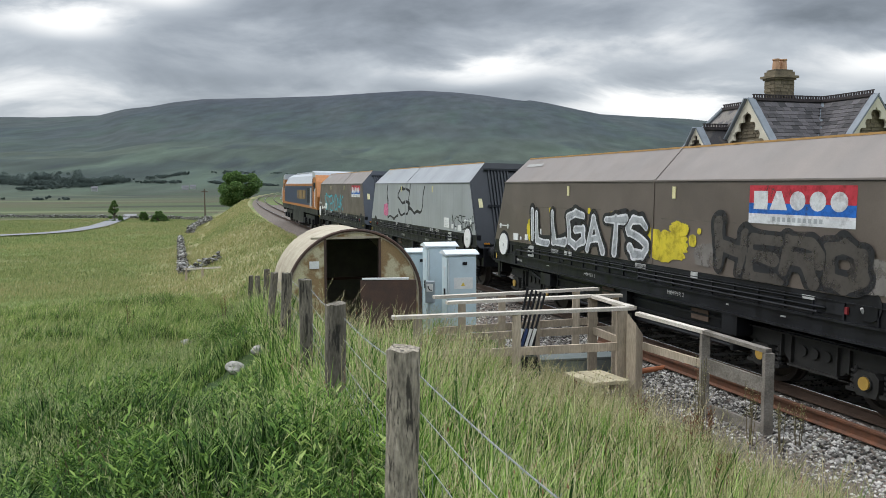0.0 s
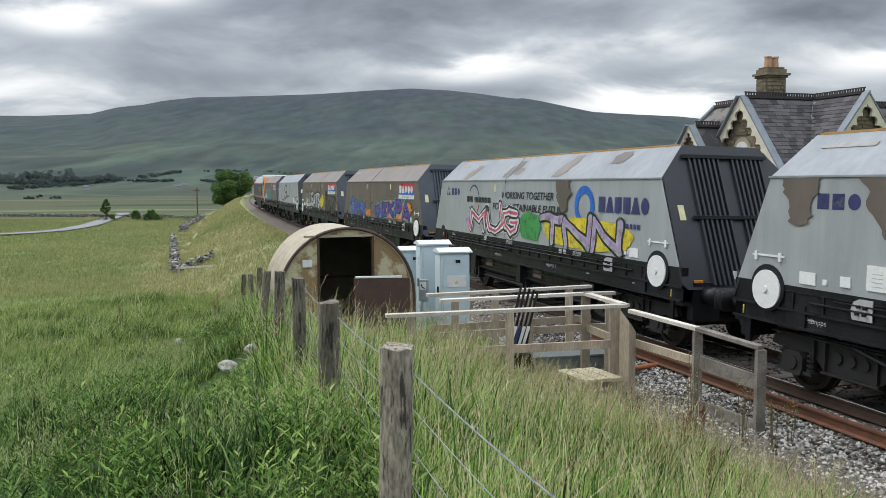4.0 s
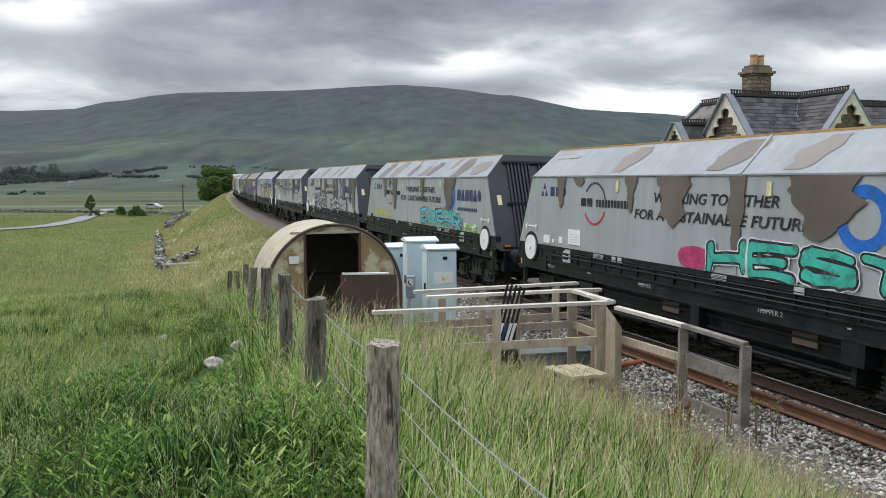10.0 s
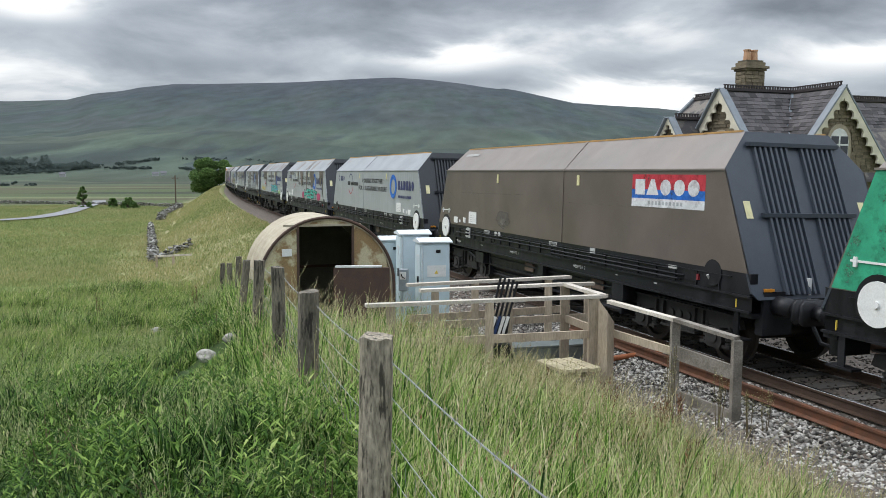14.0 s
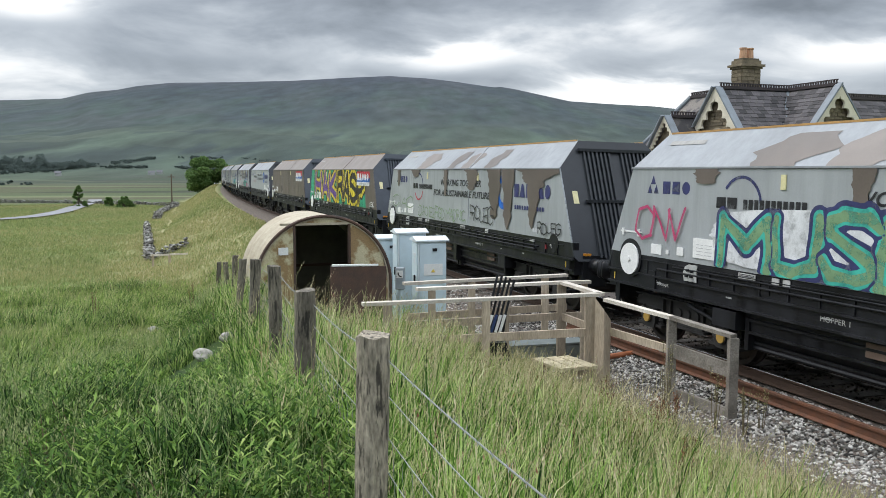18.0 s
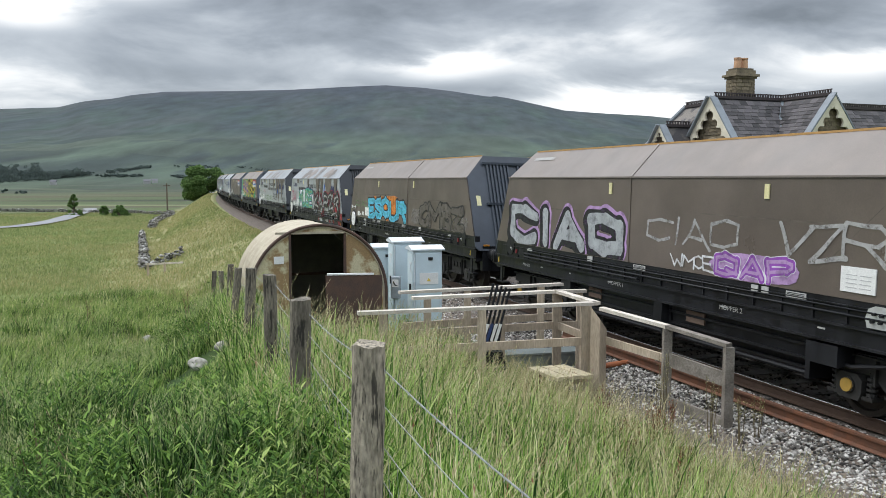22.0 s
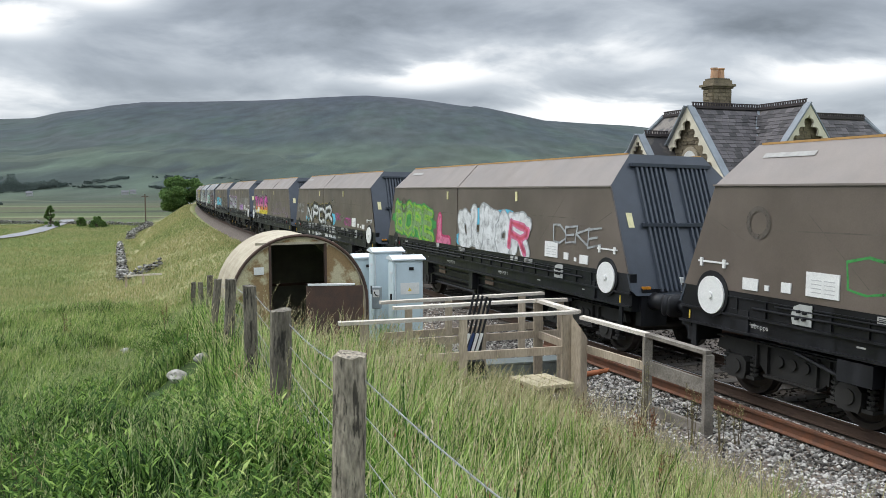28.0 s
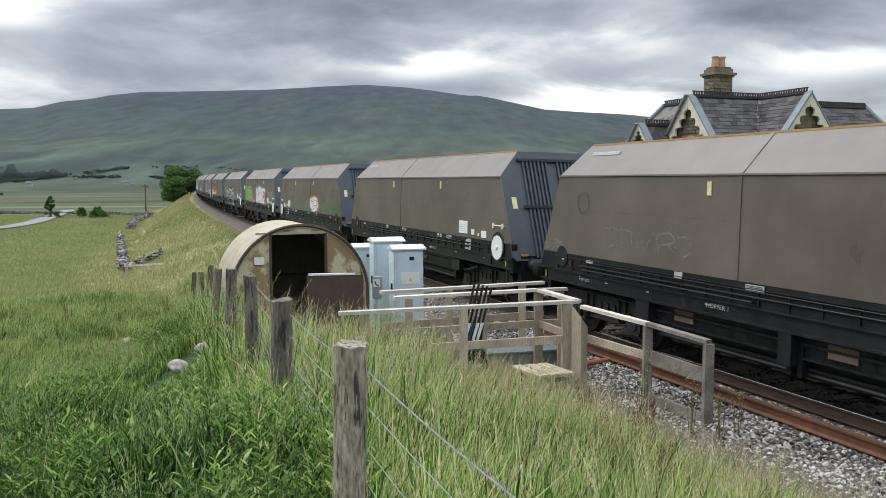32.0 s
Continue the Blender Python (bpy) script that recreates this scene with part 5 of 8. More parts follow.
# ---- station house ----
SLATE = mat("stone_slates", (0.062, 0.056, 0.058), 0.8, scale=1.6, bump=0.4, bscale=30, col2=(0.135, 0.120, 0.105), fine=0.3, randobj=0.6, sharp=True)
STONE = mat("buff_stone", (0.19, 0.155, 0.10), 0.9, scale=2.5, bump=0.6, bscale=25, col2=(0.10, 0.082, 0.056), fine=0.25, randobj=0.3)
BARGE = mat("cream_bargeboard", (0.66, 0.61, 0.48), 0.6, var=0.15, scale=2, col2=(0.50, 0.46, 0.36))
LEAD = mat("lead_blue_flashing", (0.20, 0.225, 0.25), 0.6, var=0.25, scale=3)
CREST = mat("dark_ridge_tile", (0.045, 0.035, 0.035), 0.8)
POT = mat("clay_chimney_pot", (0.50, 0.29, 0.17), 0.8, var=0.2)


# ---- broken stile by the field wall ----
st = empty("wooden_stile", Matrix(), "low weathered wooden rails beside the stone wall", "fence")
STILE_Z = gz(-15.3, 41.8) + 0.62
for x, y in ((-15.3, 41.8), (-14.5, 42.0)):
    beam("post", (x, y, gz(x, y) - 0.2), (x, y, STILE_Z + 0.06), 0.10, 0.10, TIMBER, st)
beam("rail", (-15.4, 41.75, STILE_Z), (-13.6, 42.2, STILE_Z + 0.05), 0.05, 0.09, TIMBER_TOP, st)

# ---- lettering and graffiti on the wagons ----
FONT_CACHE = {}


def text_shape(body, bold=0.0, spacing=1.0):
    """Outline of a word in the built-in font: places and faces."""
    key = (body, round(bold, 3), spacing)
    if key not in FONT_CACHE:
        cu = bpy.data.curves.new("word", "FONT")
        cu.body, cu.offset, cu.space_character, cu.resolution_u = body, bold, spacing, 3
        ob = bpy.data.objects.new("word", cu)
        me = bpy.data.meshes.new_from_object(ob)
        vs = np.empty(len(me.vertices) * 3)
        me.vertices.foreach_get("co", vs)
        fs = [tuple(p.vertices) for p in me.polygons]
        FONT_CACHE[key] = (vs.reshape(-1, 3)[:, :2].copy(), fs)
        bpy.data.meshes.remove(me)
        bpy.data.objects.remove(ob)
        bpy.data.curves.remove(cu)
    return FONT_CACHE[key]


def spray(name, cols, rough=0.5):
    """Sprayed paint, thin and worn through in places."""
    M = mat("spray_" + name, cols, rough, var=0.3, scale=3.5, fine=0.1)
    nt = M.node_tree
    co, n, r = nt.nodes.new("ShaderNodeTexCoord"), nt.nodes.new("ShaderNodeTexNoise"), nt.nodes.new("ShaderNodeMapRange")
    n.inputs["Scale"].default_value, n.inputs["Detail"].default_value, n.inputs["Roughness"].default_value = 4.5, 9, 0.7
    thin = name in ("faint", "haze", "palegreen", "mauve")
    r.inputs[1].default_value, r.inputs[2].default_value, r.inputs[3].default_value, r.inputs[4].default_value = 0.34, 0.52, 0.12 if thin else 0.5, 0.75 if thin else 1.0
    nt.links.new(co.outputs["Object"], n.inputs["Vector"])
    nt.links.new(n.outputs["Fac"], r.inputs[0])
    nt.links.new(r.outputs[0], nt.nodes["Principled BSDF"].inputs["Alpha"])
    return M


P_ = {n: spray(n, c) for n, c in dict(
    black=(0.012, 0.012, 0.014), white=(0.72, 0.73, 0.74), grey=(0.40, 0.42, 0.43), yellow=(0.68, 0.55, 0.03), cyan=(0.07, 0.45, 0.55), blue=(0.02, 0.12, 0.46),
    skyblue=(0.10, 0.50, 0.72), orange=(0.68, 0.22, 0.03), purple=(0.12, 0.05, 0.28), violet=(0.28, 0.07, 0.42), pink=(0.68, 0.18, 0.32), rose=(0.62, 0.08, 0.14),
    red=(0.30, 0.015, 0.03), green=(0.05, 0.30, 0.07), lime=(0.25, 0.48, 0.05), teal=(0.05, 0.46, 0.36), mint=(0.03, 0.36, 0.20), magenta=(0.52, 0.06, 0.33),
    brownish=(0.115, 0.098, 0.082), lilac=(0.45, 0.28, 0.52), faint=(0.24, 0.22, 0.20), palegreen=(0.26, 0.40, 0.20), navy=(0.03, 0.035, 0.13), tarblue=(0.01, 0.14, 0.55),
    gbred=(0.55, 0.03, 0.05), crimson=(0.50, 0.04, 0.14), haze=(0.50, 0.50, 0.49), mauve=(0.46, 0.34, 0.50), silver=(0.37, 0.39, 0.40), dusk=(0.075, 0.064, 0.054)).items()}
DEPTH = {}
# how far towards the rear the sprayed work sits on the leading wagons
SET_BACK = {-7: 1.7, -6: 1.75, -5: 1.75, -4: 1.1, -3: 0.93, -2: 0.35, -1: 0.3}
LETTERED = ("emblem", "name_mark", "emblem_ring", "slogan", "maker_mark", "sign_red", "sign_blue", "sign_white")


def side_of(k):
    return next(c for c in WAGONS[k].children if c.name.startswith("side_panel"))


def flat(k, name, pts, faces, material, label=""):
    """A sheet of paint on the near side of wagon k; pts: x and z in the wagon."""
    d = DEPTH[k] = DEPTH.get(k, 0) + 1
    y = 1.3415 + 0.0012 * d
    back = SET_BACK.get(k, 0.0)
    if back and name not in LETTERED:
        pts = [(min(max(x - back, -end_x(z) + 0.02), end_x(z) - 0.02), z) for x, z in pts]
    me = bpy.data.meshes.new(name)
    me.from_pydata([(x, y, z) for x, z in pts], [], [f[::-1] for f in faces])
    return part(name, me, material, side_of(k), label)


GLYPHS = dict(A="00 26 40/12 32", B="00 06 26 45 34 03/34 42 30 00", C="45 26 05 01 20 41", D="00 06 26 44 42 20 00", E="46 06 00 40/03 33", F="46 06 00/03 33", G="45 26 05 01 20 41 43 23",
              H="00 06/40 46/03 43", I="20 26", J="46 41 20 01", K="00 06/46 03 40", L="06 00 40", M="00 06 23 46 40", N="00 06 40 46", O="26 05 01 20 41 45 26", P="00 06 36 45 44 33 03",
              Q="26 05 01 20 41 45 26/22 40", R="00 06 36 45 44 33 03/23 40", S="45 36 16 05 04 42 41 30 10 01", T="06 46/26 20", U="06 01 20 41 46", V="06 20 46", W="06 10 23 30 46",
              X="00 46/06 40", Y="06 23 46/23 20", Z="06 46 00 40")
GLYPHS.update({"0": GLYPHS["O"], "1": "14 26 20", "2": "05 26 45 00 40", "6": "46 03 01 20 41 33 03", "!": "22 26", "?": "05 26 45 23 21", "(": "46 24 22 40", "*": "23 26/23 44/23 40/23 00/23 04"})


def filled(D, xs, zs):
    """Mesh of the region where the field D over a grid is below nought."""
    nx, nz = len(xs), len(zs)
    pts = [(x, z) for x in xs for z in zs]
    ids, used, faces = {}, [], []

    def corner(q):
        if q not in ids:
            ids[q] = len(used)
            used.append(pts[q])
        return ids[q]

    def cut(p, q):
        key = (min(p, q), max(p, q))
        if key not in ids:
            a, b = flatD[key[0]], flatD[key[1]]
            f = a / (a - b)
            (x0, z0), (x1, z1) = pts[key[0]], pts[key[1]]
            ids[key] = len(used)
            used.append((x0 + (x1 - x0) * f, z0 + (z1 - z0) * f))
        return ids[key]
    flatD = D.ravel()
    inside = D < 0
    count = inside[:-1, :-1].astype(int) + inside[1:, :-1] + inside[1:, 1:] + inside[:-1, 1:]
    for i, j in zip(*np.nonzero(count)):
        q = [int(i * nz + j), int((i + 1) * nz + j), int((i + 1) * nz + j + 1), int(i * nz + j + 1)]
        if count[i, j] == 4:
            faces.append(tuple(corner(c) for c in q))
            continue
        poly = []
        for a, b in zip(q, q[1:] + q[:1]):
            if flatD[a] < 0:
                poly.append(corner(a))
            if (flatD[a] < 0) != (flatD[b] < 0):
                poly.append(cut(a, b))
        if len(poly) > 2:
            faces.append(tuple(poly))
    return used, faces


def sprayed(k, body, xl, xr, z, layers, wob, seed, name, arch, top):
    """Hand-drawn letters of thick strokes that run into one another, one field for all layers."""
    ztl, zbl, ztr, zbr = z
    rnd = random.Random(seed * 7 + len(body))
    chars = [c for c in body.upper() if c == " " or c in GLYPHS]
    width = {"I": 0.45, "!": 0.4, "1": 0.5, "M": 1.25, "W": 1.25, " ": 0.5, "(": 0.6}
    total = sum(width.get(c, 1.0) for c in chars)
    H = (ztl - zbl + ztr - zbr) / 2
    fat = max(b for b, _, _ in layers)
    pad = min(0.36, (0.06 + fat) * 1.3)
    lines, owner, p0 = [], [], 0.0
    for c in chars:
        w = width.get(c, 1.0)
        rot, sc, dz, shear = rnd.uniform(-0.14, 0.14), rnd.uniform(0.95, 1.15), rnd.uniform(-0.07, 0.07), rnd.uniform(-0.25, 0.25)
        for stroke in GLYPHS.get(c, "").split("/") if c != " " else ():
            line = []
            for q in stroke.split():
                a, b = (int(q[0]) / 4 - 0.5) * (1 - pad * 0.9) if c not in "I!" else 0.0, (int(q[1]) / 6 - 0.5) * (1 - pad)
                a, b = a * sc + shear * b * 0.5 + rnd.uniform(-0.04, 0.04), b * sc + rnd.uniform(-0.03, 0.03)
                a, b = a - rot * b, b + rot * a
                f = (p0 + (a + 0.5) * w) / total
                zt, zb = ztl + (ztr - ztl) * f, zbl + (zbr - zbl) * f
                line.append((xl + (xr - xl) * f, zb + (zt - zb) * (b + 0.5 + dz) + arch * math.sin(math.pi * min(max(f, 0), 1))))
            lines.append(line)
            owner.append(p0)
        p0 += w
    body_r = (0.075 if H < 0.9 else 0.052) if fat > 0.03 else 0.045
    radii, inset = [], 0.0
    for b, paint, _ in layers:
        radii.append(max(0.016, (body_r + b - inset) * H * 1.05))
        inset += 0.026 if paint in ('black', 'navy') and body_r > 0.05 else 0.0
    res = max(0.011, min(0.034, min(radii) * 0.55))
    big = max(radii) + 0.05
    xs = np.arange(min(p[0] for l in lines for p in l) - big, max(p[0] for l in lines for p in l) + big + res, res)
    zs = np.arange(max(1.49, min(p[1] for l in lines for p in l) - big), min(2.94, max(p[1] for l in lines for p in l) + big) + res, res)
    X, Z = np.meshgrid(xs, zs, indexing="ij")
    N1 = np.array([noise.noise((x * 1.7, q * 2.0, seed)) for x, q in zip(X.ravel(), Z.ravel())]).reshape(X.shape)
    WX, WZ = X + wob * 1.1 * N1, Z + wob * 0.9 * N1[::-1, ::-1]
    per = {}
    D, D2 = np.full(X.shape, 9.0), np.full(X.shape, 9.0)
    for own, line in zip(owner, lines):
        for (x0, z0), (x1, z1) in zip(line, line[1:]):
            ex, ez = x1 - x0, z1 - z0
            f = np.clip(((WX - x0) * ex + (WZ - z0) * ez) / max(ex * ex + ez * ez, 1e-6), 0, 1)
            E = np.hypot(WX - x0 - ex * f, WZ - z0 - ez * f) * (1.12 - 0.25 * f)
            per[own] = np.minimum(per[own], E) if own in per else E
    for E in per.values():
        D2 = np.minimum(D2, np.maximum(D, E))
        D = np.minimum(D, E)
    limit = np.maximum(np.maximum(1.497 - Z, Z - top), np.abs(X) - (6.40 - (Z - 1.49) * 0.41))
    for i, ((bold, paint, shift), r) in enumerate(zip(layers, radii)):
        E = np.maximum(D, (D - D2) / 2 + r + 0.018) if i and body_r > 0.05 and i >= len(layers) - 2 else D
        F = np.maximum(np.roll(E, (int(round(-shift / res)), int(round(shift / res))), (0, 1)) - r * (1 + 0.10 * N1), limit)
        F[0, :], F[-1, :], F[:, 0], F[:, -1] = 0.01, 0.01, 0.01, 0.01
        pts, faces = filled(np.where(F == 0, 1e-6, F), [float(v) for v in xs], [float(v) for v in zs])
        if faces:
            flat(k, name, pts, [f[::-1] for f in faces], P_[paint], "sprayed %s lettering" % paint)


def word(k, body, xl, xr, z, layers, wob=0.06, seed=0, spacing=0.95, name="graffiti", fat=0.02, arch=0.0, top=2.93):
    """Letters from xl (towards the front) to xr; z: top and bottom at both ends; layers: (boldness, paint, shift)."""
    ztl, zbl, ztr, zbr = z
    if name == "graffiti":
        return sprayed(k, body, xl, xr, z, layers, wob, seed, name, arch, top)
    slant = 0.22 if name == "slogan" else 0.0
    base, _ = text_shape(body, fat, spacing)
    lo, hi = base.min(0), base.max(0)
    for bold, paint, shift in layers:
        vs, faces = text_shape(body, bold, spacing)
        pts = []
        for vx, vy in vs:
            a, b = (vx - lo[0]) / (hi[0] - lo[0]), (vy - lo[1]) / (hi[1] - lo[1])
            zt, zb = ztl + (ztr - ztl) * a, zbl + (zbr - zbl) * a
            pts.append((xl + (xr - xl) * a - slant * (zt - zb) * (b - 0.5), zb + (zt - zb) * b))
        tagged(flat(k, name, pts, faces, P_[paint]), kind="stuff")


def splash(k, xl, xr, zt, zb, paint, seed, jag=0.35, name="graffiti_patch"):
    n, pts = 72, []
    for i in range(n):
        a = 2 * math.pi * i / n
        q = 1.08 - jag * 0.5 * abs(noise.noise(Vector((math.cos(a) * 7, math.sin(a) * 7, seed + 3)))) - jag * (0.5 + 0.5 * noise.noise(Vector((math.cos(a) * 1.6, math.sin(a) * 1.6, seed)))) - jag * 0.35 * abs(noise.noise(Vector((a * 3, seed, 2))))
        c, s = math.cos(a), math.sin(a)
        sq = 1 / max(abs(c), abs(s)) ** 0.3
        x = (xl + xr) / 2 + (xl - xr) / 2 * c * q * sq
        z = (zt + zb) / 2 + (zt - zb) / 2 * s * q * sq
        z = min(max(z, 1.497), 2.93)
        pts.append((min(max(x, -end_x(z) + 0.01), end_x(z) - 0.01), z))
    flat(k, name, pts, [tuple(range(n))], P_[paint])


def drip(k, xl, xr, zb, seed):
    """Paint flaked away from the gutter down to zb, with ragged edges."""
    n, left, right = 14, [], []
    c0, w0 = (xl + xr) / 2, (xl - xr) / 2
    for i in range(n):
        f = i / (n - 1)
        z = 2.93 - (2.93 - zb) * f
        q = 1.15 - 0.75 * f + 0.5 * f * f * noise.noise(Vector((seed, 3, 7)))
        wl = w0 * (q + 0.5 * noise.noise(Vector((seed * 1.7, f * 3.5, 1))) + 0.25 * noise.noise(Vector((seed, f * 11, 4))))
        wr = w0 * (q + 0.5 * noise.noise(Vector((seed * 2.3, f * 3.5, 9))) + 0.25 * noise.noise(Vector((seed, f * 11, 6))))
        if i == n - 1:
            wl, wr = wl * 0.3, wr * 0.3
        left.append((c0 + max(wl, 0.02), z))
        right.append((c0 - max(wr, 0.02), z))
    flat(k, "flaked_patch", left + right[::-1], [(i, i + 1, 2 * n - 2 - i, 2 * n - 1 - i) for i in range(n - 1)], BROWN, "bare brown patch where silver paint flaked")


def roof_patch(k, xl, xr, f0, f1, seed):
    n, left, right = 10, [], []
    c0, w0 = (xl + xr) / 2, (xl - xr) / 2
    for i in range(n):
        f = i / (n - 1)
        g = f0 + (f1 - f0) * f
        q = 0.55 + 0.6 * math.sin(math.pi * (0.12 + 0.8 * (1 - f)))
        for side, sg, o in ((left, 1, 0), (right, -1, 20)):
            w = w0 * (q * 0.8 + 0.55 * noise.noise(Vector((seed * 1.9 + o, f * 3, 1))) + 0.2 * noise.noise(Vector((seed + o, f * 12, 5))))
            x = c0 - 0.9 * (g - 0.5) * 0.6 + sg * max(w, 0.03)
            x = min(max(x, -5.5), 5.5)
            side.append((x, 1.34 - 0.54 * g + 0.004, 2.957 + 0.575 * g + 0.004))
    me = bpy.data.meshes.new("flaked_patch")
    me.from_pydata(left + right[::-1], [], [(i, i + 1, 2 * n - 2 - i, 2 * n - 1 - i) for i in range(n - 1)])
    part("flaked_patch", me, BROWN_ROOF if seed % 2 else BROWN, WAGONS[k])


def ring_pts(cx, cz, r0, r1, a0, a1, sx=1.0, n=36):
    out = [(cx - sx * r1 * math.cos(a0 + (a1 - a0) * i / n), cz + r1 * math.sin(a0 + (a1 - a0) * i / n)) for i in range(n + 1)]
    inn = [(cx - sx * r0 * math.cos(a0 + (a1 - a0) * i / n), cz + r0 * math.sin(a0 + (a1 - a0) * i / n)) for i in range(n + 1)]
    fs = [(i, i + 1, n + 1 + i + 1, n + 1 + i) for i in range(n)]
    return out + inn, fs


def bars(k, name, xl, xr, zt, zb, n, paint, gap=0.22, forms=""):
    """A row of plain shapes, one for each character of a name: b block, t triangle, o disc."""
    step = (xr - xl) / n
    whole = [[], []]
    y0 = DEPTH.get(k, 0)
    for i in range(n):
        a, b = xl + step * i, xl + step * (i + 1 - gap)
        form = forms[i] if forms else "b"
        if form == "t":
            pts = [(a - step * 0.08, zb), (b + step * 0.08, zb), ((a + b) / 2 + step * 0.14, zt), ((a + b) / 2 - step * 0.14, zt)]
        elif form == "o":
            pts = [((a + b) / 2 + (b - a) / 2 * math.cos(2 * math.pi * j / 16), (zt + zb) / 2 - (zt - zb) / 2 * math.sin(2 * math.pi * j / 16) * (1 if step > 0 else -1) * -1) for j in range(16)]
        else:
            pts = [(a, zb), (b, zb), (b, zt), (a, zt)]
        if forms:
            DEPTH[k] = y0
            flat(k, name, pts, [tuple(range(len(pts)))], P_[paint])
        else:
            o = len(whole[0])
            whole[0] += pts
            whole[1].append((o, o + 1, o + 2, o + 3))
    if not forms:
        tagged(flat(k, name, whole[0], whole[1], P_[paint]), kind="stuff")


def silver_brands(k):
    pts, fs = [], []
    for j in range(3):
        a = math.pi / 2 + j * 2 * math.pi / 3
        cx, cz = 5.22 - 0.10 * math.cos(a), 2.64 + 0.10 * math.sin(a)
        o = len(pts)
        pts += [(cx + 0.07, cz - 0.06), (cx - 0.07, cz - 0.06), (cx, cz + 0.09)]
        fs.append((o, o + 1, o + 2))
    flat(k, "emblem", pts, fs, P_["navy"])
    bars(k, "name_mark", 4.95, 4.2, 2.73, 2.53, 3, "navy", 0.22, "bbo")
    p, f = ring_pts(3.1, 2.42, 0.37, 0.415, 0.1, math.pi - 0.6, 1.0)
    flat(k, "emblem_ring", p, f, P_["navy"])
    p, f = ring_pts(3.1, 2.42, 0.37, 0.415, math.pi + 0.5, 2 * math.pi - 0.35, 1.0)
    flat(k, "emblem_ring", p, f, P_["gbred"])
    bars(k, "name_mark", 3.62, 3.15, 2.52, 2.36, 2, "black", 0.15)
    bars(k, "name_mark", 3.05, 1.85, 2.50, 2.36, 11, "black", 0.25)
    word(k, "WORKING TOGETHER", 1.16, -1.8, (2.665, 2.49, 2.665, 2.49), [(0.022, "black", 0)], 0.0, name="slogan", fat=0.022, spacing=1.0)
    word(k, "FOR A SUSTAINABLE FUTURE", 1.7, -2.35, (2.375, 2.20, 2.375, 2.20), [(0.022, "black", 0)], 0.0, name="slogan", fat=0.022, spacing=1.0)
    p, f = ring_pts(-3.16, 2.41, 0.25, 0.41, 0, 2 * math.pi, 1.0, 48)
    flat(k, "emblem_ring", p, f, P_["tarblue"])
    bars(k, "name_mark", -3.74, -5.54, 2.61, 2.31, 6, "navy", 0.2, "btbbto")
    bars(k, "name_mark", -3.78, -5.26, 2.13, 2.04, 12, "navy", 0.35)
    bars(k, "maker_mark", -4.72, -5.2, 1.67, 1.59, 5, "white", 0.2)


def sign(k):
    """Red, white and blue owner's sign with plain blocks."""
    xl, xr = -3.45, -5.42
    flat(k, "sign_red", [(xl, 2.62), (xr, 2.62), (xr, 2.87), (xl, 2.87)], [(0, 1, 2, 3)], P_["gbred"], "red band of the owner's sign")
    flat(k, "sign_blue", [(xl, 2.47), (xr, 2.47), (xr, 2.62), (xl, 2.62)], [(0, 1, 2, 3)], P_["tarblue"])
    flat(k, "sign_white", [(xl, 2.33), (xr, 2.33), (xr, 2.47), (xl, 2.47)], [(0, 1, 2, 3)], P_["white"])
    bars(k, "name_mark", xl - 0.1, xr + 0.06, 2.79, 2.53, 5, "white", 0.2, "btooo")
    bars(k, "name_mark", xl - 0.5, xr + 0.5, 2.43, 2.37, 10, "grey", 0.4)


def tag_line(k, body, xl, xr, zt, zb, paint, seed=0, bold=-0.004):
    word(k, body, xl, xr, (zt, zb, zt, zb), [(bold, paint, 0)], 0.06, seed, 0.9, fat=bold)


def flakes(k, items, roof):
    for i, (a, b, z) in enumerate(items):
        drip(k, a, b, z, k * 13 + i)
    for i, (a, b, f0, f1) in enumerate(roof):
        roof_patch(k, a, b, f0, f1, k * 7 + i)


def frame_paint(k, xl, xr, paints, seed):
    """Spray that ran on over the leaning plate and the solebar."""
    rnd = random.Random(seed)
    for y0, y1, za, zb in ((1.3385, 1.3235, 1.484, 1.19), (1.3045, 1.3045, 1.14, 0.965)):
        x = xl
        while x > xr:
            w = rnd.uniform(0.25, 0.7)
            n, pts = 6, []
            a, b = rnd.uniform(0, 0.15), rnd.uniform(0.75, 1.0)
            for side, sg in ((range(n), 1), (range(n - 1, -1, -1), -1)):
                for i in side:
                    f = a + (b - a) * i / (n - 1)
                    pts.append((x - w / 2 + sg * w * rnd.uniform(0.3, 0.55) - 0.12 * f, y0 + (y1 - y0) * f, za + (zb - za) * f))
            me = bpy.data.meshes.new("paint_overspray")
            me.from_pydata(pts, [], [(i, i + 1, 2 * n - 2 - i, 2 * n - 1 - i) for i in range(n - 1)])
            part("paint_overspray", me, P_[rnd.choice(paints)], WAGONS[k], "sprayed paint on the frame")
            x -= w * rnd.uniform(1.0, 1.3)


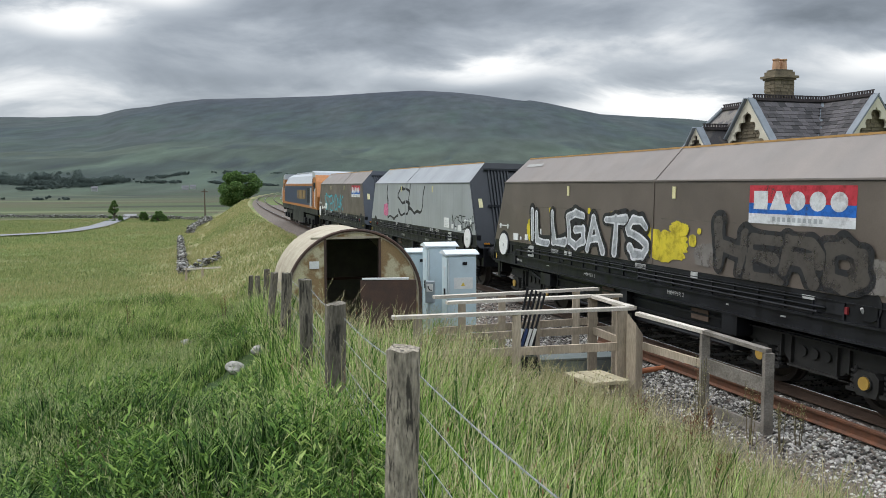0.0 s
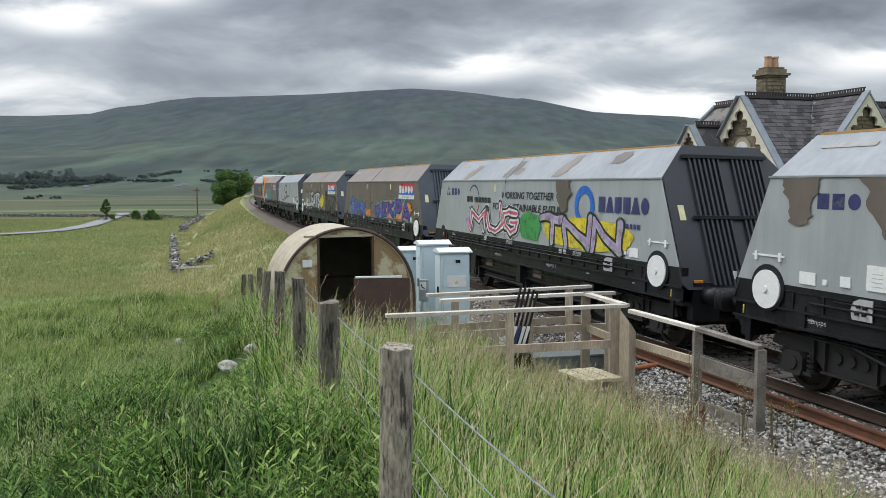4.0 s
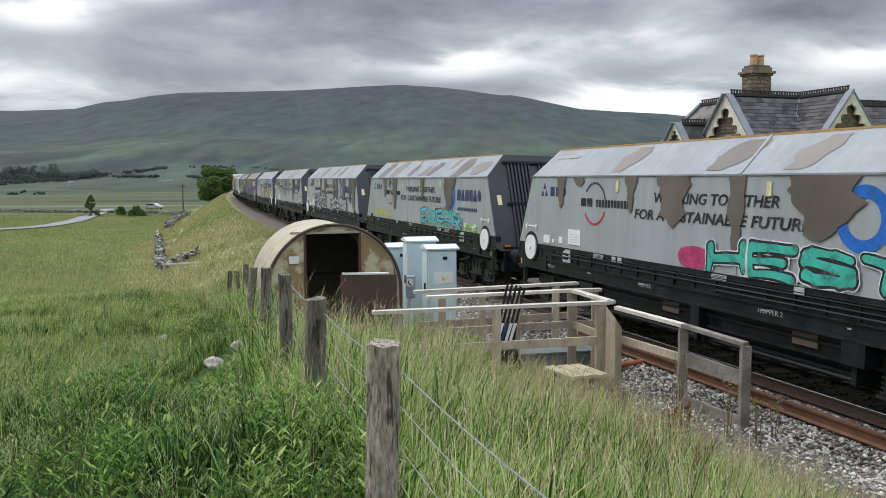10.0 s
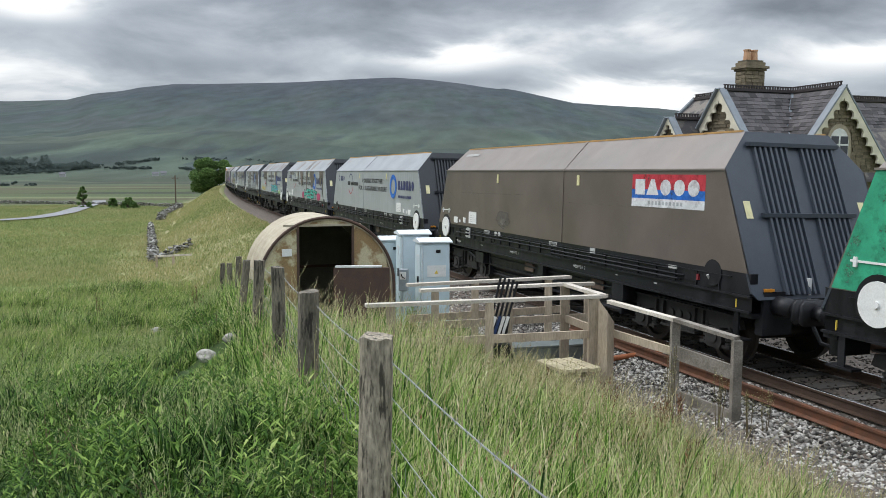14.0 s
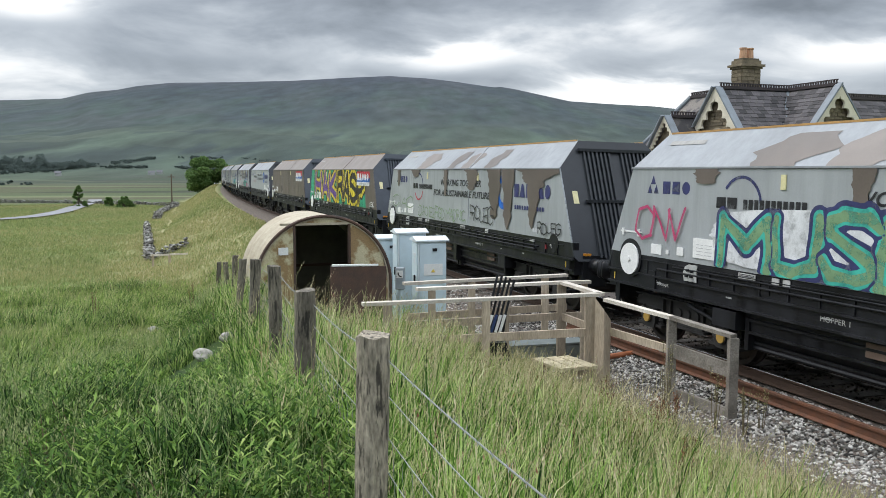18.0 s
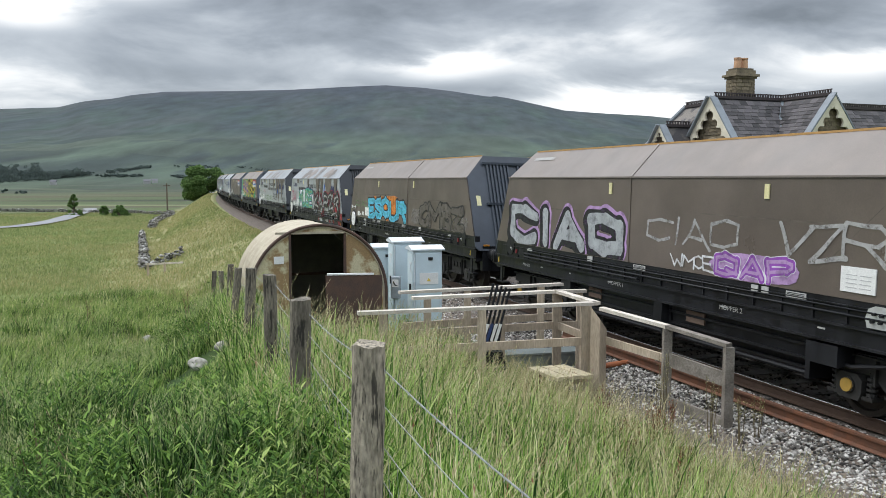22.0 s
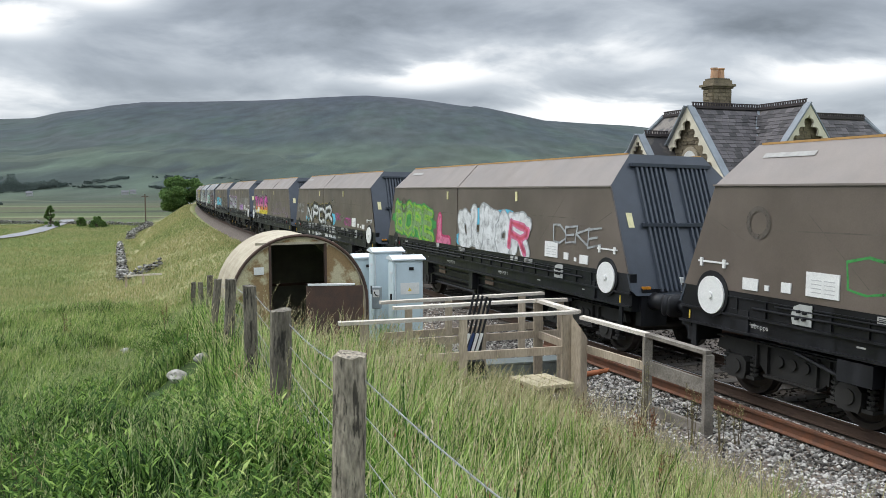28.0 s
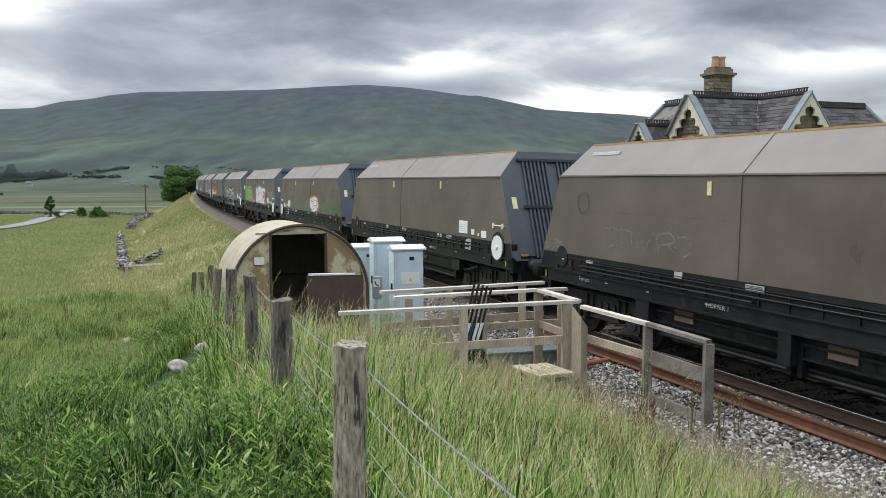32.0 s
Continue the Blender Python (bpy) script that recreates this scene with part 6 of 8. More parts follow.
def graffiti():
    frame_paint(6, -0.5, -6.0, ("haze", "haze", "black", "grey", "red"), 1)
    frame_paint(10, 3.9, -0.9, ("haze", "grey", "white", "black"), 2)
    for k in SILVERS:
        if k != -6:
            silver_brands(k)
    for k in (-7, -5, -4, 3):
        sign(k)
    tag_line(-7, "STENDAK", 5.8, 0.4, 2.35, 1.55, "cyan", 1, 0.01)
    # silver wagon with dark strokes
    word(-6, "LSU", 5.4, 0.6, (2.75, 1.6, 2.85, 1.9), [(0.0, "black", 0)], 0.15, 2, fat=0.0)
    tag_line(-6, "NOSENARY", -2.6, -5.0, 1.95, 1.6, "black", 3)
    splash(-6, 6.1, 5.2, 2.2, 1.6, "pink", 3)
    splash(-6, -5.2, -6.1, 2.2, 1.5, "pink", 5)
    splash(-5, 6.2, 5.4, 2.2, 1.5, "yellow", 1)
    splash(-5, 1.4, -0.45, 2.2, 1.5, "yellow", 2, 0.45)
    for i, (cx, cz, r) in enumerate(((-0.15, 2.12, 0.07), (-0.38, 1.98, 0.10), (-0.55, 2.14, 0.05), (4.9, 2.32, 0.06), (3.1, 2.36, 0.06), (2.2, 2.3, 0.07))):
        splash(-5, cx + r, cx - r, cz + r, cz - r, "yellow", 90 + i, 0.1)
    splash(-5, 0.3, -0.3, 2.3, 2.0, "yellow", 8)
    word(-5, "iLLGATS", 6.0, 0.85, (2.42, 1.52, 2.25, 1.5), [(0.11, "black", 0), (0.05, "white", 0), (0.01, "grey", 0)], 0.07, 5, 0.92)
    splash(-5, -0.4, -1.2, 2.0, 1.55, "faint", 6)
    splash(-5, -3.6, -4.8, 2.0, 1.52, "faint", 7)
    word(-5, "HERO", -1.0, -3.9, (2.28, 1.52, 2.15, 1.52), [(0.15, "black", 0), (0.075, "dusk", 0)], 0.08, 9, 0.9)
    splash(-4, 6.2, 5.3, 2.0, 1.55, "orange", 11)
    splash(-4, 3.4, 1.7, 1.85, 1.5, "orange", 12)
    word(-4, "SOYK", 6.0, 3.0, (2.2, 1.5, 2.0, 1.5), [(0.17, "navy", 0), (0.13, "cyan", 0), (0.095, "navy", 0), (0.06, "blue", 0), (-0.02, "violet", 0.01)], 0.08, 13, 0.85)
    tag_line(-4, "DNG", 2.9, 1.4, 2.15, 1.68, "faint", 14, 0.01)
    splash(-4, 0.9, -4.5, 2.3, 1.5, "orange", 15, 0.3)
    word(-4, "DEKPA", 1.2, -3.9, (1.95, 1.5, 2.2, 1.5), [(0.16, "cyan", 0), (0.125, "navy", 0), (0.055, "purple", 0.01)], 0.09, 16, 0.85, arch=0.12)
    splash(-3, 4.6, 3.9, 2.05, 1.6, "lilac", 20)
    splash(-3, 1.0, -0.3, 2.25, 1.5, "green", 21, 0.3)
    splash(-3, -0.2, -4.1, 2.2, 1.5, "yellow", 22, 0.22)
    word(-3, "MUG", 4.3, 0.95, (2.08, 1.5, 2.25, 1.5), [(0.14, "white", 0), (0.115, "black", 0), (0.07, "white", 0), (0.0, "rose", 0)], 0.08, 23, 0.85, arch=0.1)
    word(-3, "TNN", -0.25, -3.7, (2.12, 1.5, 2.15, 1.5), [(0.12, "black", 0), (0.07, "grey", 0), (0.0, "lilac", 0.02)], 0.08, 24, 0.85)
    flakes(-3, [(-1.0, -1.6, 2.25)], [(3.9, 3.3, 0, 0.7), (1.2, 0.6, 0.1, 0.8), (-1.6, -2.2, 0.1, 0.9), (-3.5, -4.1, 0.5, 0.9), (0.6, 0.2, 0.2, 0.5)])
    flakes(-2, [(5.9, 5.3, 2.3), (4.5, 3.9, 2.2), (3.0, 2.75, 2.0), (2.2, 2.0, 1.8), (1.2, 0.55, 1.75), (-0.4, -0.6, 2.0), (-2.0, -2.7, 1.6), (-2.9, -3.2, 2.2), (-4.1, -5.3, 2.45), (-4.4, -4.9, 1.65)],
           [(3.2, 2.4, 0.1, 0.9), (1.2, 0.7, 0.5, 0.9), (-0.2, -0.9, 0.0, 0.9), (-1.6, -2.6, 0.1, 0.9)])
    for i, (b_, z0) in enumerate((("LOVES", 2.05), ("OSMIC", 1.85), ("OSEK", 1.68))):
        tag_line(-2, b_, -4.6 - i * 0.05, -5.6, z0 + 0.12, z0 - 0.06, "white", 30 + i, 0.01)
    tag_line(-2, "*", -5.55, -5.95, 1.9, 1.6, "white", 34, 0.03)
    flakes(-1, [(5.0, 4.2, 2.6), (2.5, 2.1, 1.95), (1.4, 0.75, 1.75), (-0.9, -1.25, 1.7), (-1.45, -1.9, 1.65), (-2.2, -2.6, 2.7), (-2.9, -3.5, 1.6), (-4.3, -4.75, 1.9), (-4.85, -5.6, 1.62)],
           [(4.2, 3.6, 0.0, 0.5), (2.6, 1.6, 0.1, 0.9), (-0.2, -0.8, 0.0, 0.8), (-1.8, -2.5, 0.1, 0.9)])
    word(-1, "EMBOS", 4.0, 0.7, (2.1, 1.52, 2.05, 1.5), [(0.085, "black", 0), (0.04, "silver", 0)], 0.1, 40, 0.8)
    word(-1, "MCOBE", -0.3, -3.9, (2.0, 1.5, 1.95, 1.5), [(0.15, "black", 0), (0.085, "silver", 0)], 0.1, 41, 0.8, arch=0.1)
    flakes(0, [(4.0, 3.55, 2.25), (3.3, 3.0, 2.6), (2.75, 2.2, 1.85), (-0.4, -0.75, 2.3), (-2.6, -3.5, 2.0), (-2.9, -3.2, 1.6)],
           [(4.8, 3.8, 0, 0.9), (3.3, 2.3, 0.0, 0.95), (1.2, 0.7, 0.1, 0.7), (-0.1, -0.7, 0.1, 0.6), (-0.8, -1.5, 0.1, 0.8), (-2.4, -2.8, 0.4, 0.9), (-3.2, -4.0, 0.0, 0.9), (-4.4, -5.4, 0.1, 0.7)])
    tag_line(0, "DEKAB SLLASEC", 5.1, 2.85, 1.78, 1.58, "yellow", 45, 0.0)
    splash(0, -0.3, -4.5, 2.05, 1.5, "teal", 46, 0.4)
    word(0, "EnELR", -0.5, -4.1, (1.95, 1.5, 1.9, 1.5), [(0.15, "mint", 0), (0.12, "white", 0), (0.10, "orange", 0), (0.075, "black", 0), (0.05, "cyan", 0), (0.0, "skyblue", 0.02)], 0.09, 47, 0.85, arch=0.15)
    tag_line(0, "BASK", -4.4, -5.35, 1.68, 1.5, "lime", 48, 0.01)
    flakes(1, [(4.6, 4.3, 2.3), (3.9, 3.5, 2.75), (2.0, 1.7, 2.3), (1.0, 0.2, 2.1), (-0.75, -1.1, 1.75), (-1.9, -3.1, 2.1), (-4.5, -5.1, 2.2), (-5.2, -5.45, 1.7)],
           [(2.6, 2.0, 0.1, 0.9), (-0.2, -0.9, 0.1, 0.9), (-1.8, -2.4, 0.1, 0.9), (-5.0, -5.4, 0.5, 0.9)])
    splash(1, 0.4, -0.4, 1.85, 1.5, "crimson", 50, 0.15)
    splash(1, -3.9, -4.85, 1.85, 1.5, "crimson", 51, 0.15)
    word(1, "HEST", -0.3, -4.05, (1.98, 1.5, 1.9, 1.5), [(0.15, "white", 0), (0.115, "black", 0), (0.07, "teal", 0)], 0.07, 52, 0.85, arch=0.06)
    splash(3, 2.4, 1.5, 2.0, 1.6, "brownish", 55)
    tag_line(3, "(ey", 2.15, 1.75, 1.8, 1.62, "faint", 56, -0.012)
    # wagon painted green from end to end
    flat(4, "graffiti_ground", [(6.38, 1.5), (-4.9, 1.5), (-4.6, 2.3), (-3.5, 2.93), (5.84, 2.93)], [(0, 1, 2, 3, 4)], P_["mint"], "green sprayed ground")
    word(4, "HAK", 5.1, 0.2, (2.9, 1.52, 2.9, 1.52), [(0.19, "black", 0), (0.155, "yellow", 0), (0.07, "purple", 0)], 0.06, 60, 0.8)
    word(4, "RASP", 0.0, -4.6, (2.9, 1.55, 2.8, 1.55), [(0.18, "black", 0), (0.15, "yellow", 0), (0.06, "black", 0)], 0.06, 61, 0.8)
    sign(4)
    tag_line(4, "CSK", -5.5, -6.1, 1.75, 1.55, "white", 62, 0.0)
    tag_line(4, "SOUM TEMK", 5.0, 4.0, 1.85, 1.65, "white", 63, -0.005)
    flakes(5, [(5.3, 5.0, 2.4), (3.8, 3.0, 2.7), (0.9, 0.6, 2.2), (-0.75, -1.55, 2.4), (-2.2, -3.0, 1.75), (-3.1, -3.7, 1.55), (-4.0, -5.6, 2.5), (-4.4, -5.0, 1.65)],
           [(3.3, 2.0, 0.0, 0.8), (0.6, -0.2, 0.0, 0.8), (-0.3, -1.4, 0.0, 0.7), (-2.0, -2.7, 0.0, 0.8)])
    tag_line(5, "CiAO", 5.7, 3.6, 2.1, 1.75, "palegreen", 65, 0.0)
    tag_line(5, "CiAO EZRGD MADRiC", 3.0, -0.8, 1.85, 1.55, "palegreen", 66, 0.0)
    tag_line(5, "ROUEG", -1.15, -2.6, 2.0, 1.62, "black", 67, -0.012)
    tag_line(5, "ROUEG", -5.0, -6.0, 1.82, 1.58, "black", 68, -0.012)
    flakes(6, [(4.2, 3.6, 2.7), (1.2, 0.9, 2.3), (-1.0, -1.7, 1.9), (-2.0, -2.5, 1.9), (-3.1, -4.3, 1.9), (-4.9, -5.5, 2.3)],
           [(3.0, 1.6, 0.0, 0.8), (1.5, 0.4, 0, 0.8), (-0.2, -1.3, 0.0, 0.9), (-2.0, -3.4, 0.1, 0.8), (-3.2, -4.2, 0.0, 0.7)])
    splash(6, 3.7, -0.3, 2.4, 1.5, "white", 70, 0.12)
    word(6, "MUSE", 3.5, -0.1, (2.32, 1.5, 2.4, 1.5), [(0.10, "navy", 0), (0.065, "teal", 0), (0.02, "palegreen", 0)], 0.07, 71, 0.82)
    splash(6, -4.9, -6.2, 2.2, 1.5, "red", 72, 0.3)
    word(6, "KAPZR", -0.6, -6.0, (2.15, 1.5, 2.3, 1.5), [(0.17, "red", 0.02), (0.145, "black", 0), (0.01, "haze", 0)], 0.12, 73, 0.85)
    tag_line(6, "CNV", 5.6, 4.3, 2.3, 1.8, "crimson", 74, 0.0)
    splash(7, 4.0, -1.1, 2.42, 1.5, "orange", 76, 0.42)
    word(7, "ESOUR", 3.7, -0.8, (2.25, 1.5, 2.1, 1.5), [(0.14, "black", 0), (0.10, "skyblue", 0), (0.0, "cyan", 0.02)], 0.09, 77, 0.82, arch=0.06)
    tag_line(7, "CiAO", 5.5, 3.7, 2.1, 1.9, "palegreen", 78, -0.01)
    splash(7, -1.3, -2.3, 2.05, 1.52, "faint", 79)
    splash(7, -5.0, -6.1, 2.0, 1.52, "faint", 80)
    word(7, "CMBZ", -2.2, -5.7, (2.1, 1.52, 2.15, 1.5), [(0.13, "black", 0), (0.095, "brownish", 0)], 0.09, 81, 0.82, arch=0.08)
    word(8, "CiAO", 5.7, 1.0, (2.45, 1.5, 2.35, 1.5), [(0.19, "lilac", 0), (0.165, "black", -0.02), (0.09, "grey", 0.01)], 0.06, 84, 0.85)
    tag_line(8, "CiAO", 0.4, -1.8, 2.3, 1.9, "haze", 85, 0.01)
    splash(8, -1.2, -2.95, 1.88, 1.5, "lilac", 86, 0.12)
    word(8, "QAP", -1.3, -2.85, (1.84, 1.52, 1.84, 1.52), [(0.12, "white", 0), (0.09, "violet", 0), (-0.01, "lilac", 0)], 0.05, 87, 0.85)
    tag_line(8, "VZRGD", -2.5, -5.4, 2.35, 1.9, "haze", 88, 0.015)
    tag_line(8, "WMOE", -0.3, -1.3, 1.75, 1.55, "white", 89, -0.005)
    word(9, "TASUS", 5.4, 0.6, (2.55, 1.55, 2.55, 1.52), [(0.15, "grey", 0), (0.13, "black", 0), (0.09, "magenta", 0)], 0.1, 91, 0.82)
    for cut, paint in ((2.08, "pink"), (1.92, "orange"), (1.74, "yellow")):
        word(9, "TASUS", 5.4, 0.6, (2.55, 1.55, 2.55, 1.52), [(0.09, paint, 0)], 0.1, 91, 0.82, top=cut)
    tag_line(9, "ULED", -0.7, -3.9, 2.2, 1.6, "mauve", 92, -0.012)
    tag_line(9, "ALCE", -4.25, -5.1, 2.0, 1.75, "mauve", 93, -0.006)
    tag_line(9, "2016", -5.0, -5.75, 1.75, 1.52, "mauve", 94, -0.006)
    tag_line(9, "NOT", 0.3, -0.3, 2.45, 2.25, "faint", 95, -0.004)
    splash(10, 4.2, 3.5, 1.8, 1.5, "skyblue", 97)
    splash(10, -0.2, -1.2, 2.0, 1.5, "skyblue", 98, 0.25)
    word(10, "NPCR", 4.0, -0.6, (2.2, 1.5, 2.25, 1.5), [(0.185, "yellow", 0), (0.175, "black", 0), (0.045, "grey", 0), (0.0, "white", 0.015)], 0.09, 99, 0.85)
    tag_line(10, "DNG", 5.9, 4.7, 2.25, 1.88, "grey", 100, 0.01)
    tag_line(10, "SK", -1.2, -2.0, 2.0, 1.75, "magenta", 101, 0.0)
    tag_line(10, "YO?", -1.9, -2.5, 1.9, 1.7, "faint", 102, -0.006)
    tag_line(10, "AOTB", -2.5, -3.4, 1.85, 1.6, "magenta", 103, 0.0)
    splash(11, 6.2, 2.3, 2.45, 1.5, "green", 105, 0.3)
    word(11, "BORE", 5.7, 2.6, (2.5, 1.6, 2.3, 1.5), [(0.13, "green", 0), (0.08, "lime", 0), (0.0, "palegreen", 0)], 0.08, 106, 0.85)
    word(11, "L", 2.25, 1.35, (2.3, 1.5, 2.3, 1.5), [(0.12, "crimson", 0), (0.05, "pink", 0)], 0.08, 107, 0.85)
    splash(11, 1.0, 0.2, 1.85, 1.5, "skyblue", 108, 0.25)
    splash(11, 0.6, -2.7, 2.5, 2.0, "skyblue", 109, 0.4)
    word(11, "OUEOR", 0.7, -2.8, (2.45, 1.5, 2.3, 1.5), [(0.15, "grey", 0), (0.11, "white", 0)], 0.1, 110, 0.8)
    word(11, "R", -2.0, -2.85, (2.2, 1.52, 2.15, 1.52), [(0.05, "pink", 0), (-0.02, "rose", 0)], 0.08, 111, 0.85)
    tag_line(11, "DEKE", -3.95, -5.6, 2.2, 1.92, "grey", 112, 0.015)
    for b_, a, b, zt, zb, c, s in (("CIA", 3.5, 2.0, 2.1, 1.65, "green", -0.012), ("AO", 1.3, -0.6, 2.05, 1.55, "green", -0.012), ("ZRGD", -3.2, -4.8, 1.98, 1.7, "green", -0.012), ("YAP 21", -4.9, -6.0, 2.0, 1.6, "green", -0.012)):
        tag_line(12, b_, a, b, zt, zb, c, 115, s)
    splash(12, -0.72, -2.72, 2.24, 1.5, "orange", 116, 0.25)
    splash(12, -0.85, -2.5, 2.15, 1.5, "white", 117, 0.18)
    tag_line(12, "DR", -1.1, -2.3, 2.0, 1.6, "faint", 118, -0.01)
    tag_line(14, "CT!.WIRO", 4.3, 1.95, 2.05, 1.7, "faint", 120, -0.004)
    tag_line(14, "SORB", 6.3, 5.7, 1.7, 1.55, "faint", 121, -0.004)
    for k in (11, 14, 12):
        p, f = ring_pts(4.95, 2.45, 0.15, 0.22, 0, 2 * math.pi)
        flat(k, "faded_emblem", p, f, P_["brownish"])
    for k in WAGONS:
        for i, (b_, x) in enumerate((("HOPPER 1", 1.4), ("HOPPER 2", -1.6), ("Fabnpps", 4.9))):
            vs, fs = text_shape(b_, 0.0, 1.0)
            key = "sole_word%d" % i
            if key not in MESHES:
                me = bpy.data.meshes.new(key)
                me.from_pydata([(x + 0.2 - a * 0.11, 1.305, 1.03 + b * 0.10) for a, b in vs], [], [f[::-1] for f in fs])
                MESHES[key] = me
            tagged(part("stencilled_word", MESHES[key], STENCIL, WAGONS[k]), kind="stuff")


graffiti()

# ---- grass ----
def blade_material(name, cols, rough=0.6):
    """Grass blades: each blade takes its own colour."""
    M = bpy.data.materials.new(name)
    M.use_nodes = True
    nt = M.node_tree
    b = nt.nodes["Principled BSDF"]
    g, r = nt.nodes.new("ShaderNodeNewGeometry"), nt.nodes.new("ShaderNodeValToRGB")
    els = r.color_ramp.elements
    els[0].position, els[0].color = cols[0][0], (*cols[0][1], 1)
    els[1].position, els[1].color = cols[-1][0], (*cols[-1][1], 1)
    for p, c in cols[1:-1]:
        els.new(p).color = (*c, 1)
    n = nt.nodes.new("ShaderNodeTexNoise")
    n.inputs["Scale"].default_value = 0.9
    add = nt.nodes.new("ShaderNodeMath")
    add.operation = "MULTIPLY_ADD"
    nt.links.new(g.outputs["Position"], n.inputs["Vector"])
    nt.links.new(n.outputs["Fac"], add.inputs[0])
    add.inputs[1].default_value = 0.9
    sub = nt.nodes.new("ShaderNodeMath")
    sub.operation = "MULTIPLY_ADD"
    nt.links.new(g.outputs["Random Per Island"], sub.inputs[0])
    sub.inputs[1].default_value, sub.inputs[2].default_value = 1.00, -0.50
    nt.links.new(sub.outputs[0], add.inputs[2])
    nt.links.new(add.outputs[0], r.inputs[0])
    nt.links.new(r.outputs[0], b.inputs["Base Color"])
    b.inputs["Roughness"].default_value, b.inputs["Specular IOR Level"].default_value = rough, 0.22
    tr = nt.nodes.new("ShaderNodeBsdfTranslucent")
    mx = nt.nodes.new("ShaderNodeMixShader")
    mx.inputs[0].default_value = 0.3
    nt.links.new(r.outputs[0], tr.inputs[0])
    nt.links.new(b.outputs[0], mx.inputs[1])
    nt.links.new(tr.outputs[0], mx.inputs[2])
    nt.links.new(mx.outputs[0], nt.nodes["Material Output"].inputs[0])
    return M


TALL = blade_material("tall_grass_blades", [(0.0, (0.012, 0.040, 0.006)), (0.24, (0.060, 0.150, 0.020)), (0.46, (0.185, 0.330, 0.055)), (0.68, (0.40, 0.55, 0.15)), (0.86, (0.60, 0.64, 0.28)), (1.0, (0.76, 0.70, 0.45))], 0.45)
LUSH = blade_material("lush_grass_blades", [(0.0, (0.004, 0.014, 0.002)), (0.30, (0.017, 0.056, 0.008)), (0.55, (0.060, 0.140, 0.023)), (0.78, (0.165, 0.280, 0.066)), (1.0, (0.38, 0.47, 0.19))], 0.5)
GREEN_SEED = blade_material("green_seed_heads", [(0.0, (0.16, 0.23, 0.08)), (0.5, (0.32, 0.38, 0.16)), (1.0, (0.48, 0.47, 0.26))])
MEADOW = blade_material("meadow_blades", [(0.0, (0.080, 0.150, 0.028)), (0.4, (0.215, 0.320, 0.072)), (0.75, (0.39, 0.475, 0.150)), (1.0, (0.62, 0.59, 0.30))])
FIELD = blade_material("field_blades", [(0.0, (0.120, 0.165, 0.050)), (0.4, (0.220, 0.265, 0.092)), (0.75, (0.31, 0.335, 0.135)), (1.0, (0.43, 0.39, 0.20))])
DRY = blade_material("dry_grass_blades", [(0.0, (0.17, 0.20, 0.065)), (0.4, (0.33, 0.31, 0.14)), (0.75, (0.53, 0.46, 0.26)), (1.0, (0.70, 0.61, 0.40))])
SEED = blade_material("seed_heads", [(0.0, (0.30, 0.29, 0.13)), (0.45, (0.50, 0.45, 0.25)), (0.82, (0.66, 0.57, 0.38)), (1.0, (0.34, 0.15, 0.10))])


BANK_GRASS = blade_material("bank_grass_blades", [(0.0, (0.21, 0.235, 0.085)), (0.5, (0.32, 0.31, 0.135)), (1.0, (0.44, 0.39, 0.20))])


def blades(name, x, y, h, width, lean, material, label, rng, z=None, wind=(0.25, 0.1), out=None):
    """Tapered, bent blades at the places given, joined into one mesh."""
    n = len(x)
    z = ground_z(x, y) - 0.03 if z is None else z
    a = rng.uniform(0, 2 * math.pi, n)
    dx, dy = np.cos(a), np.sin(a)
    bx = lean * h * rng.normal(0, 1, n) + wind[0] * h * rng.uniform(0, 1, n)
    by = lean * h * rng.normal(0, 1, n) + wind[1] * h * rng.uniform(0, 1, n)
    if out is not None:
        bx, by = bx + out[0], by + out[1]
    w = width * rng.uniform(0.45, 1.5, n)
    droop = rng.uniform(0.02, 0.28, n)
    V = np.empty((n, 7, 3), np.float32)
    for i, (f, ww) in enumerate(((0.0, 0.8), (0.0, -0.8), (0.42, 1.0), (0.42, -1.0), (0.78, 0.6), (0.78, -0.6), (1.0, 0.0))):
        V[:, i, 0] = x + dx * w * ww * 0.5 + bx * f ** 2
        V[:, i, 1] = y + dy * w * ww * 0.5 + by * f ** 2
        V[:, i, 2] = z + h * f * (1 - droop * f ** 3)
    o = np.arange(n)[:, None] * 7
    F = np.concatenate([o + [0, 1, 3], o + [0, 3, 2], o + [2, 3, 5], o + [2, 5, 4], o + [4, 5, 6]], 1).reshape(-1, 3)
    me = fast_mesh(name, V.reshape(-1, 3), F, material)
    return tagged(new(name, me), label, "grass", kind="stuff")


def npnoise(x, y, s, seed):
    return np.array([noise.noise((a * s, b * s, seed)) for a, b in zip(x, y)])


def polar(rng, n, r0, r1, a0, a1, power=1.0):
    """Random places in a sector, denser near the eye."""
    t = rng.uniform(0, 1, n)
    r = (r0 ** (2 - power) + t * (r1 ** (2 - power) - r0 ** (2 - power))) ** (1 / (2 - power))
    a = np.radians(rng.uniform(a0, a1, n))
    return np.sin(a) * r, np.cos(a) * r


def tufted(x, y, per, spread, rng):
    """Gathers places into tufts; returns the places and each one's way out of its tuft."""
    n = len(x) // per
    c = np.repeat(np.arange(n), per)
    ox, oy = rng.normal(0, spread, n * per), rng.normal(0, spread, n * per)
    return x[:n][c] + ox, y[:n][c] + oy, ox, oy, rng.uniform(0.7, 1.3, n)[c]


